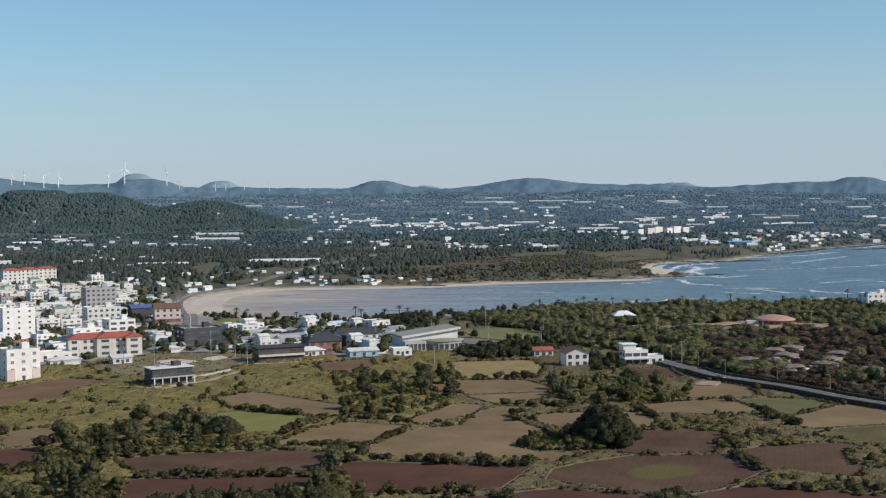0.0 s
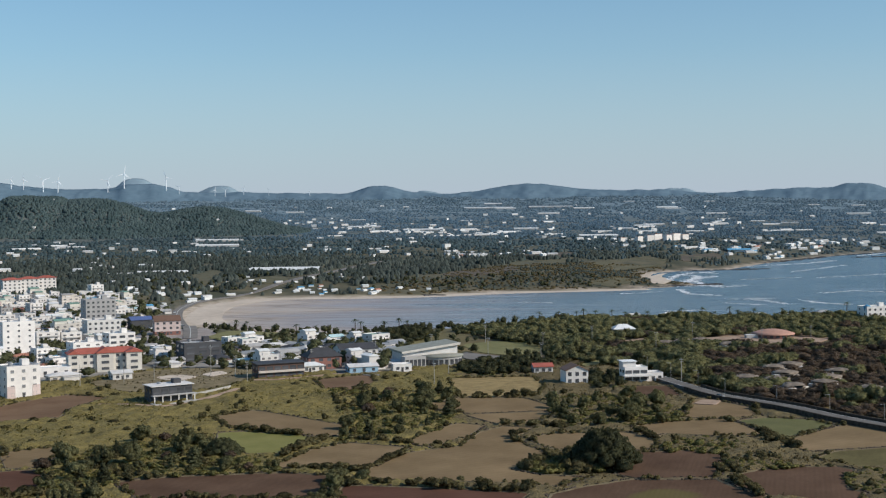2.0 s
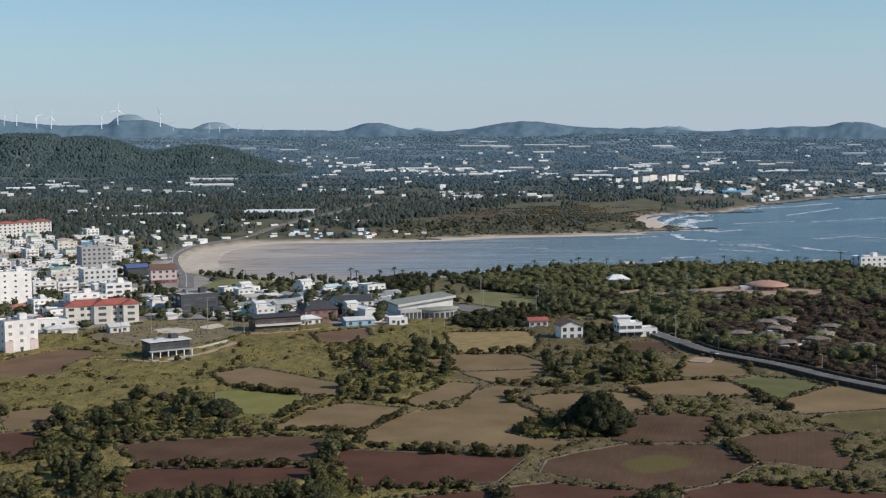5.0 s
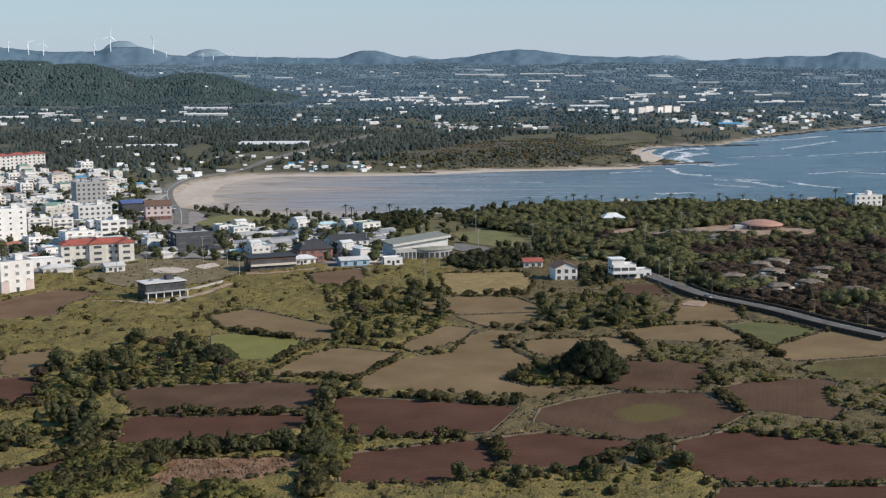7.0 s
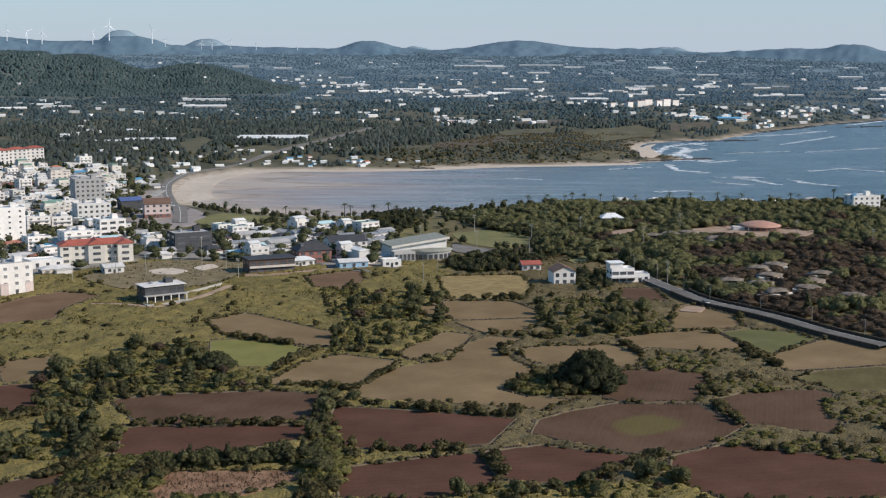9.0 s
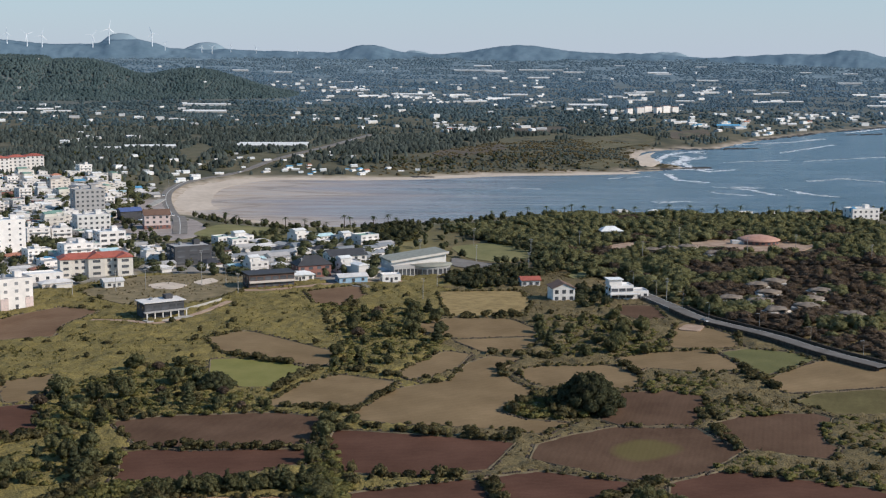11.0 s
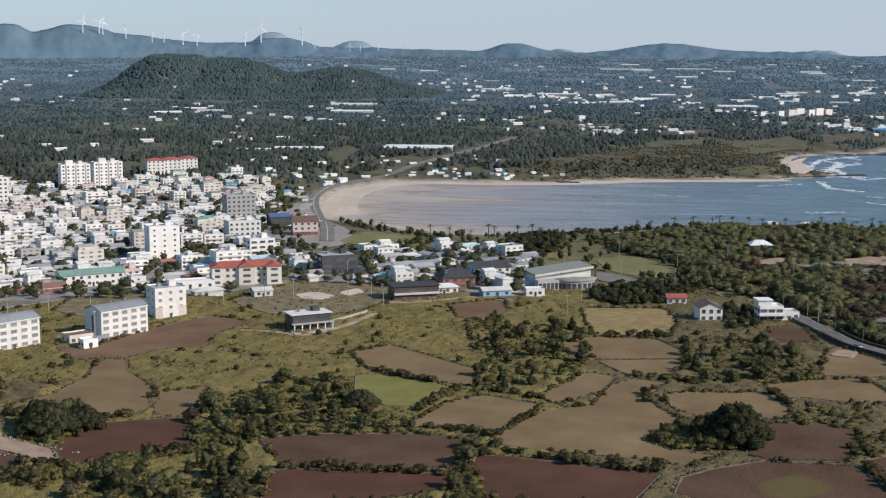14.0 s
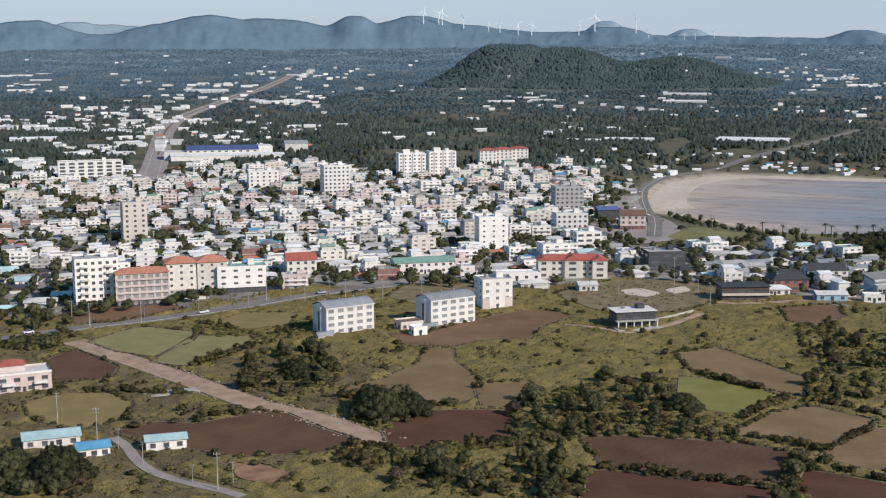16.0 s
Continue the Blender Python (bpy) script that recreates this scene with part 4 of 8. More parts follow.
field("umber", [(-225.2, 316.8), (-218, 330.3), (-206.8, 332.1), (-197.5, 343.5), (-197.3, 350.3), (-187.4, 350.7), (-170.5, 341.1), (-151.7, 333.4), (-160.5, 321.5), (-179, 311.6), (-198.4, 312.4)])
field("olive", [(-271.2, 332), (-267.4, 344.5), (-254.1, 351.1), (-241, 343.8), (-232.2, 326.7), (-240.5, 315.2), (-259, 319.6)])
field("pasture", [(-305.9, 413.5), (-303, 442), (-276.5, 441), (-271.5, 426.8), (-270.7, 402.2), (-288, 405.2)])
field("pasture", [(-264.7, 395.2), (-272.7, 437), (-249.9, 442.6), (-242.9, 434.8), (-253.1, 413.8), (-248.3, 394.3)])
field("umber", [(-301.9, 380.8), (-304.3, 398.9), (-274.3, 382.5), (-267.5, 369.7), (-278.5, 355.7)])
field("brown", [(-357.1, 464.3), (-327.7, 482.3), (-307.6, 483.4), (-320.6, 446.9), (-336, 438.6)])
field("olive", [(-276.9, 463.8), (-277.9, 481.9), (-257.1, 489.9), (-250.8, 467.9), (-261.9, 454.4)])
field("earth", [(-176.1, 302), (-171.7, 305.3), (-158.8, 301.1), (-159.7, 293.4), (-169.1, 294.6)])
field("rough", [(-233.2, 539.8), (-236.9, 568.7), (-211.2, 586.6), (-196, 569), (-203.8, 544), (-214.4, 528.8)])
field("rough", [(-163, 574), (-146, 616), (-107, 628), (-84, 606), (-98, 562), (-114, 542), (-135, 545)])
field("lawn", [(-150.4, 770.1), (-142.4, 820.1), (-104, 800.5), (-105.4, 763.5), (-126.4, 750.8)])
field("patch", [(44.8, 340.3), (59.1, 353), (68.8, 349), (74.1, 339.5), (61.3, 327.3), (50.4, 324.6)])

# ---- roads ----
ROAD = [(84.5, 609.2), (95.4, 565.2), (103.1, 537.4), (108.5, 515.8), (119, 500.5), (131.9, 480.7), (140.7, 458.4), (156.4, 432.9)]
DIRT = [(-313.2, 410.7), (-267.1, 389.7), (-223.4, 369.1), (-198.8, 356.6), (-175.9, 351.8), (-155.2, 340.9), (-137.1, 333.4)]
LANE = [(-223.4, 311.5), (-214.6, 306.1), (-204.7, 296.2), (-193.9, 288.5), (-181, 285.2), (-167.6, 283.3), (-161.3, 281.2)]
STREET = [(-342.4, 402.5), (-333.5, 418.9), (-324.1, 436.1), (-303.3, 463.3), (-286.4, 491.6), (-268.3, 533.6), (-244.6, 565.7)]
AVENUE = [(-603.7, 889.2), (-744.1, 1114), (-950.5, 1438.3), (-1065.7, 1651.6), (-1238.9, 2074.9), (-1478.3, 2680.2), (-1637.4, 3093.6)]
COAST = [(-158, 770), (-170, 830), (-188, 900), (-207, 965), (-227, 1042), (-240, 1113.8), (-240, 1203), (-191.2, 1305.6), (-139.3, 1441.3), (-100.1, 1754.5)]
TRACK = [(-140.3, 510.7), (-125.7, 510.5), (-111.8, 502.4), (-98.3, 526.9), (-91.3, 553.9)]
SIDES = [(-144.3, 604.4), (-112.8, 586.3), (-80.4, 577.8), (-46, 604.9), (-17.1, 609.1)]
INNER = [(-268, 770), (-242, 870), (-226, 960), (-229, 1040)]
PLAZA = [(-246, 950), (-246, 1020), (-232, 1040), (-214, 985), (-194, 930), (-166, 850), (-150, 812), (-142, 765), (-160, 738), (-186, 748), (-206, 800), (-226, 880)]
strip("road", ROAD, 5.8, ASPHALT, "two-lane asphalt road on a low embankment", lift=1.3, deep=1.6)
for off in (-1, 1):
    strip("road_edge_line", [(x + off * 2.7, y + off * 1.4) for x, y in ROAD], 0.22, PAINT_W, "white edge line along the road", "road marking", lift=1.33, deep=0.02)
strip("retaining_wall", [(x - 3.6, y - 1.9) for x, y in ROAD[2:]], 0.6, WALLSTONE, "dark basalt retaining wall below the road", "wall", lift=1.75, deep=2.0)
strip("roadside_wall", [(x + 4.2, y + 2.2) for x, y in ROAD[2:]], 0.7, WALLSTONE, "dark basalt wall on the far side of the road", "wall", lift=2.2, deep=2.4)
strip("track", DIRT, 10, DIRT_M, "wide unpaved track of pale earth")
strip("lane", LANE, 3.4, AVENUE_M, "narrow concrete farm lane")
strip("street", STREET, 9, STREET_M, "asphalt street at the edge of the town")
strip("street_line", [(x + 2.4, y - 2.4) for x, y in STREET], 0.3, PAINT_W, "pale kerb line of the street", "road marking", lift=0.26)
strip("avenue", AVENUE, 24, AVENUE_M, "broad pale avenue running inland from the town", lift=0.5)
strip("avenue_median", AVENUE[1:], 2.4, VERGE, "grassy median of the avenue", "median", lift=0.62)
for off in (-6, 6):
    strip("lane_line", [(x + off * 0.85, y + off * 0.5) for x, y in AVENUE], 0.4, PAINT_W, "white lane line of the avenue", "road marking", lift=0.56)
strip("coast_road", COAST, 9, STREET_M, "grey road round the head of the bay", lift=0.5)
strip("lane_line", COAST[:7], 0.5, PAINT_W, "white centre line of the coast road", "road marking", lift=0.56)
strip("inner_road", INNER, 7, CONCRETE, "pale concrete road joining the coast road", lift=0.55)
strip("path", TRACK, 3, DIRT_M, "worn footpath across the meadow")
strip("side_street", SIDES, 4, DIRT_M, "dirt street beside the houses")
sheet("plaza", PLAZA, AVENUE_M, "paved square and parking by the beach", "plaza", 0.25, kind="structure")
middle = np.array((60.0, 1120.0))
strip("beach", [tuple(np.array(q) + (middle - q) / np.linalg.norm(middle - q) * 12) for q in [(-195, 965)] + SEA[:10]], 34, BEACH, "dry cream sand along the head of the bay", "beach", lift=0.12, z_of=lambda x, y: 0 * x, deep=0.2)
sheet("beach", COVE, BEACH, "curved cream sand beach of a small cove", "beach", 0.5, kind="structure")
strip("promenade", [(20, 868), (70, 893), (120, 912), (200, 918), (290, 905), (330, 915)], 9, AVENUE_M, "pale promenade behind the beach")

# ---- plants ----
rng = np.random.default_rng(11)
TREE_KINDS = []
for seed in range(5):
    TREE_KINDS.append(("tree", "tree", crown_mesh("crown", seed, broad_lobes(seed, 3.6, 6.0, 0.4), 0.46, 560, LEAF["tree"], 0, 1), trunk_mesh(0.28, 0.16, 4.0), "evergreen broadleaf tree with a dense rounded crown"))
for seed in range(3):
    TREE_KINDS.append(("pine_tree", "pine", crown_mesh("crown", 20 + seed, cone_lobes(3.3, 7.4, 1.0), 0.45, 420, LEAF["dark"]), trunk_mesh(0.3, 0.12, 5.5), "dark green pine with a ragged pointed crown"))
for seed in range(3):
    TREE_KINDS.append(("bare_tree", "tree", crown_mesh("crown", 30 + seed, broad_lobes(40 + seed, 3.4, 4.4, 1.4), 0.42, 420, LEAF["brown"]), trunk_mesh(0.26, 0.14, 4.0), "leafless brownish tree with a twiggy crown"))
SHRUBS = [crown_mesh("shrub", 50 + s, broad_lobes(60 + s, 1.75, 2.1, 0.1), 0.3, 190, LEAF["shrub"], 0, 1) for s in range(6)]


def plant_tree(x, y, kind, size, group=""):
    name, cat, crown, trunk, label = TREE_KINDS[kind]
    t = thing(name, x, y, random.uniform(0, 360), label, cat, group)
    t.scale = (size * random.uniform(0.9, 1.15), size * random.uniform(0.9, 1.15), size * random.uniform(0.85, 1.15))
    part("crown", crown, t)
    part("trunk", trunk, t)
    return t


def plant_shrub(x, y, size, group="shrubs between the fields"):
    if any(inside(x, y, ring) and far_off(x, y, ring + ring[:1]) > 1.8 for ring in FIELDS):
        return None
    ob = new("shrub", random.choice(SHRUBS))
    ob.matrix_basis = pose(x, y, float(height(x, y)) - 0.1, 0, 0, random.uniform(0, 360))
    ob.scale = (size * random.uniform(0.85, 1.3), size * random.uniform(0.85, 1.2), size * random.uniform(0.8, 1.2))
    return tagged(ob, "dense dark green shrub on a field edge", "shrub", group)


def hedge(line, gap=2.6, size=1.0):
    for (ax, ay), (bx, by) in zip(line, line[1:]):
        n = max(int(math.hypot(bx - ax, by - ay) / gap), 1)
        for k in range(n):
            if random.random() < 0.9:
                s = (k + random.uniform(0, 0.8)) / n
                plant_shrub(ax + (bx - ax) * s + random.uniform(-0.5, 0.5), ay + (by - ay) * s + random.uniform(-0.8, 0.8), size * random.uniform(0.7, 1.4))


def fill(ring, gap, put, seed, tries=8):
    """Calls put(x, y) at places inside a ring, no two nearer than gap."""
    g = np.random.default_rng(seed)
    lo, hi = np.min(ring, axis=0), np.max(ring, axis=0)
    n = int((hi[0] - lo[0]) * (hi[1] - lo[1]) / gap**2 * tries) + 5
    xs, ys = g.uniform(lo[0], hi[0], n), g.uniform(lo[1], hi[1], n)
    ok = inside(xs, ys, ring)
    cells, done = {}, 0
    for x, y in zip(xs[ok], ys[ok]):
        i, j = int(x // gap), int(y // gap)
        if all(math.hypot(x - u, y - w) >= gap for a in (-1, 0, 1) for b in (-1, 0, 1) for u, w in cells.get((i + a, j + b), ())):
            cells.setdefault((i, j), []).append((x, y))
            put(x, y)
            done += 1
    return done


hedge([(-23.5, 361.2), (-0.4, 352.4), (21.8, 346.8)])
hedge([(-17, 313.3), (10.3, 315.4)])
hedge([(34.2, 333.8), (44.3, 322.6), (54.2, 319.7)])
hedge([(-45.8, 381.1), (-21.1, 374.6)])
hedge([(-20.1, 384.8), (-12.1, 403.1)])
hedge([(-75.2, 450.9), (-63.9, 443.5), (-47.9, 435.6)])
hedge([(10.8, 490), (26.2, 488)])
hedge([(-31.4, 427.1), (-12.8, 420.6)])
hedge([(20.7, 455), (44.6, 445.8)])
hedge([(23.4, 445.6), (24.1, 406.6)])
hedge([(-5.2, 420.7), (2.5, 411.1)])
hedge([(2.5, 403.3), (13.4, 399.7)])
hedge([(100.7, 459.9), (107.8, 423.7), (112.4, 404.6)])
hedge([(-80.4, 337.9), (-34, 337.3)])
hedge([(15.8, 309), (18, 294.6)])
hedge([(38.1, 292.7), (60.3, 312.6)])
hedge([(83.2, 361.1), (85, 339.7)])
hedge([(4.2, 523.1), (39.3, 521.1)])
hedge([(-40.3, 428.7), (-51.4, 396.7)])
hedge([(65.8, 438.8), (71.1, 421.6)])
hedge([(-179.3, 374.9), (-156, 387.6)])
hedge([(-140.6, 379.1), (-155.3, 376.3)])
hedge([(-223.7, 320.5), (-199, 349.6)])
hedge([(-273.7, 349.6), (-228.5, 359.6)])
hedge([(-204.3, 328), (-139.2, 329.8)])
hedge([(-185.7, 465.2), (-168.9, 471.8)])
hedge([(-164, 434.2), (-139, 401.8)])
hedge([(-247.4, 392.9), (-241, 431.4)])
for k, ring in enumerate((GROVE_0, GROVE_1, GROVE_2, GROVE_3, GROVE_4, GROVE_5, GROVE_6, GROVE_7, GROVE_8, GROVE_9, GROVE_10, GROVE_11)):
    low = k in (1, 3, 4, 8)
    fill(ring, 9.0 if low else 6.5, lambda x, y: plant_tree(x, y, random.choice((0, 1, 2, 3, 4, 0, 1, 2, 3, 4, 5, 6, 8)), random.choice((random.uniform(0.35, 0.6), random.uniform(0.7, 1.05))) if low else random.choice((random.uniform(0.35, 0.6), random.uniform(0.6, 1.0)))), 100 + k)
TREE_KINDS.append(("tree", "tree", crown_mesh("crown", 91, [(0, 0, 5.5, 7.0, 5.6)] + [(math.cos(q * 2.4) * (9.6 - 0.17 * q), math.sin(q * 2.4) * (9.0 - 0.17 * q), 2.0 + q * 0.21, 2.9 - 0.025 * q, 2.3) for q in range(38)], 0.55, 3600, LEAF["dark"], 0, 1), trunk_mesh(0.7, 0.4, 6.0, 9), "big dark evergreen tree with a broad spreading crown"))
plant_tree(48, 379, 11, 1.0).scale = (0.98, 0.96, 1.0)
for x, y, size in ((-158, 360, 0.85), (-151, 367, 0.68), (-164, 367, 0.62), (-118, 314, 0.5), (-70, 402, 0.55), (-205, 392, 0.6), (-226, 268, 0.85), (-212, 272, 0.8)):
    plant_tree(x, y, 11, size)
for k in range(26):
    plant_tree(-65.5 + k * 1.5, 299.5 + k * 0.25 + random.uniform(-0.6, 0.6), random.choice((0, 1, 3, 6)), random.uniform(0.55, 0.76), "windbreak row")
for x, y in ((-365, 430), (-357, 441), (-346, 436), (-334, 434), (-352, 426), (-340, 422), (-326, 420), (-318, 406), (-314, 396), (-328, 393)):
    plant_tree(x, y, random.choice((0, 1, 2, 3, 4)), random.uniform(0.75, 1.1))


def forest_tree(x, y):
    if y < 640 and x > 105 and random.random() < 0.6:
        plant_tree(x, y, random.choice((8, 9, 10)), random.uniform(0.7, 1.1), "park trees")
    else:
        plant_tree(x, y, random.choice((0, 1, 2, 5, 6, 7)), random.uniform(0.7, 1.2), "park trees")


fill([(x, y) for x, y in FOREST_0 if y < 720], 21.0, forest_tree, 160)


def scatter(name, label, category, xs, ys, wide, tall, material, seed, per=6, spread=0.5, soft=0.4, flat=1.0):
    """Uncounted small growth as one joined mesh of leaf clumps."""
    g = np.random.default_rng(seed)
    z = height(xs, ys)
    n = len(xs)
    c = np.repeat(np.stack([xs, ys, z], -1), per, 0)
    w, t = np.repeat(wide, per), np.repeat(tall, per)
    up = np.tile(np.arange(per) / max(per - 1, 1), n)
    c[:, :2] += g.normal(size=(n * per, 2)) * (w * spread * (1.05 - up))[:, None]
    c[:, 2] += t * (0.12 + 0.88 * up)
    v, f = tufts(g, c, w * (0.62 - 0.25 * up) * g.uniform(0.8, 1.25, n * per), flat)
    out = c - np.repeat(np.stack([xs, ys, z + tall * 0.2], -1), per, 0)
    out = out / (np.linalg.norm(out, axis=1)[:, None] + 1e-6) + (0, 0, soft) + 0.3 * g.normal(size=out.shape)
    return tagged(new(name, leafy(name, v, f, np.repeat(out, 4, 0), material)), label, category, kind="stuff")


def canopy(name, label, xs, ys, wide, tall, material, seed, sides=5, rings=2, category="woods"):
    """Growth seen from afar: uneven rounded crowns, one or two rings and a tip each, joined into one mesh."""
    g = np.random.default_rng(seed)
    n, z = len(xs), height(xs, ys)
    turn = g.uniform(0, 6.28, (n, 1)) + np.arange(sides) * 6.283 / sides
    v, o = [], []
    for up, wide_at, rise in ((0.0, 0.85, 0.15), (0.6, 0.82, 0.7))[:rings]:
        r = wide[:, None] * wide_at * g.uniform(0.7, 1.25, (n, sides))
        q = np.stack([xs[:, None] + np.cos(turn) * r, ys[:, None] + np.sin(turn) * r, z[:, None] + tall[:, None] * up * g.uniform(0.8, 1.2, (n, sides))], -1)
        v.append(q), o.append(np.stack([np.cos(turn), np.sin(turn), rise + 0.5 + 0 * turn], -1))
    tip = np.stack([xs + g.normal(size=n) * wide * 0.15, ys + g.normal(size=n) * wide * 0.15, z + tall], -1)[:, None]
    v, o = np.concatenate([*v, tip], 1), np.concatenate([*o, np.tile([0.0, 0, 1], (n, 1, 1))], 1)
    i, k, f = np.arange(sides), np.roll(np.arange(sides), -1), []
    low = (rings - 1) * sides
    f = np.stack([i + low, k + low, 0 * i + rings * sides], -1)
    if rings == 2:
        f = np.concatenate([np.stack([i, k, k + sides], -1), np.stack([i, k + sides, i + sides], -1), f])
    f = (f[None] + (np.arange(n) * (rings * sides + 1))[:, None, None]).reshape(-1, 3)
    return tagged(new(name, leafy(name, v.reshape(-1, 3), f, o.reshape(-1, 3), material)), label, category, kind="stuff")


g = np.random.default_rng(5)
def open_land(xs, ys, edge=0.0):
    """Which of the places lie on fallow land, outside town, fields and roads."""
    free = ~inside(xs, ys, TOWN_0)
    for ring in FIELDS:
        lo, hi = np.min(ring, axis=0) - 2, np.max(ring, axis=0) + 2
        q = np.flatnonzero((xs > lo[0]) & (xs < hi[0]) & (ys > lo[1]) & (ys < hi[1]))
        free[q] &= ~inside(xs[q], ys[q], ring)
        if edge:
            free[q] &= far_off(xs[q], ys[q], ring + ring[:1]) > edge
    for line, w in ((ROAD, 7), (DIRT, 6), (LANE, 3), (STREET, 6), (TRACK, 2), (SIDES, 3)):
        free &= far_off(xs, ys, line) > w
    return free


def dry_land(xs, ys):
    return ((xs + 14 * np.array([noise.noise((u / 9, v / 9, 12.0)) for u, v in zip(xs, ys)]) > 5) & ((ys > 288) | (xs > 66))) | ((xs < -165) & (ys < 420) & (np.array([noise.noise((u / 12, v / 12, 2.0)) for u, v in zip(xs, ys)]) > -0.12))


def undergrowth(step=1.3):
    """Rough grass, weeds and creepers: one uneven sheet over the fallow land, ankle to hip high."""
    gx, gy = np.meshgrid(np.arange(-420, 270, step), np.arange(185, 640, step))
    far, at = np.hypot(gx, gy), np.degrees(np.arctan2(gx, gy))
    seen = (far > 200) & (far < 640) & (at > -46) & (at < 24)
    gx, gy = gx + g.uniform(-0.3, 0.3, gx.shape) * step, gy + g.uniform(-0.3, 0.3, gy.shape) * step
    ok = np.zeros(gx.shape, bool)
    ok[seen] = open_land(gx[seen], gy[seen])
    rise = np.full(gx.shape, -0.4)
    x, y = gx[ok], gy[ok]
    swell = np.array([0.55 * noise.noise((u / 21, v / 21, 7.0)) + 0.5 * noise.noise((u / 7, v / 7, 3.0)) + 0.45 * noise.noise((u / 2.6, v / 2.6, 1.0)) for u, v in zip(x, y)])
    rise[ok] = np.clip(0.5 + 1.25 * swell + g.normal(size=len(x)) * 0.24, 0.02, 2.2)
    rim = ok.copy()
    for axis, way in ((0, 1), (0, -1), (1, 1), (1, -1)):
        rim &= np.roll(ok, way, axis)
    rise[ok & ~rim] *= 0.35
    z = height(gx, gy) + rise
    k = gx.shape[1]
    quad = np.arange(gx.size).reshape(gx.shape)[:-1, :-1]
    face = np.stack([quad, quad + 1, quad + 1 + k, quad + k], -1)
    keep = (ok.ravel()[face].sum(-1) >= 3)
    face = face[keep]
    mid = face[:, 0]
    dry = dry_land(gx.ravel()[mid], gy.ravel()[mid])
    verts = np.stack([gx, gy, z], -1).reshape(-1, 3)
    for pick, key, name, label in ((~dry, "scrub", "scrub", "rough green grass, weeds and low scrub between the fields"), (dry, "heath", "dry_scrub", "brownish dry grass and low heath between the fields")):
        used, index = np.unique(face[pick], return_inverse=True)
        tagged(new(name, mesh_of(name, verts[used], index.reshape(-1, 4), [SWARD[key]], True)), label, "scrub", kind="stuff")


undergrowth()
n = 30000
a, r = np.radians(g.uniform(-46, 24, n)), np.sqrt(g.uniform(200**2, 640**2, n))
xs, ys = np.sin(a) * r, np.cos(a) * r
free = open_land(xs, ys, 0.5)
xs, ys = xs[free], ys[free]
lie = np.array([noise.noise((u / 22, v / 22, 7.0)) + 0.5 * noise.noise((u / 7, v / 7, 3.0)) for u, v in zip(xs, ys)])
q = lie + g.normal(size=len(lie)) * 0.25 > -0.1
xs, ys, lie = xs[q], ys[q], lie[q]
dry = dry_land(xs, ys)
for pick, key, name, label in ((~dry, "scrub", "weeds", "clumps of tall green weeds on fallow land"), (dry, "heath", "dry_weeds", "clumps of tall brownish weeds on fallow land")):
    m, tall = pick.sum(), np.clip(0.7 + 0.7 * lie[pick], 0.4, 1.5)
    scatter(name, label, "weeds", xs[pick], ys[pick], g.uniform(0.5, 1.1, m), tall * g.uniform(0.8, 1.5, m), LEAF[key], 6, 4, 0.6, 0.8)
xs, ys = g.uniform(-63, -30, 620), np.round(g.uniform(279, 298, 620) / 1.6) * 1.6
dry = inside(xs, ys, [(-62, 288), (-62, 296), (-31, 298), (-33, 291), (-46, 280), (-62, 280)])
scatter("dry_stalks", "rows of brown withered stalks on bare earth", "stalks", xs[dry], ys[dry] + g.normal(size=dry.sum()) * 0.2, g.uniform(0.25, 0.5, dry.sum()), g.uniform(0.5, 1.2, dry.sum()), LEAF["brown"], 9, 4)

# ---- buildings ----
PANE = box("window", 1, 0.14, 1, GLASS, z=-0.5)
DOORM = box("door", 1.1, 0.16, 2.1, WALL["charcoal"])
TANK = rod("water_tank", 0.9, 0.9, 1.6, TOP["steel"], 10)
FRAMED = box("window", 1, 0.14, 1, FRAME_GLASS, z=-0.5)
WINDOW_FRAME = mesh_of("window_frame", [(x, y, z) for s in (0.5, 0.56) for y in (-0.11, 0.0) for x, z in ((-s, -s), (s, -s), (s, s), (-s, s))], [(0, 1, 9, 8), (1, 2, 10, 9), (2, 3, 11, 10), (3, 0, 8, 11), (8, 9, 13, 12), (9, 10, 14, 13), (10, 11, 15, 14), (11, 8, 12, 15)], [WALL["grey"]])
TAKEN, TALLY = [], []


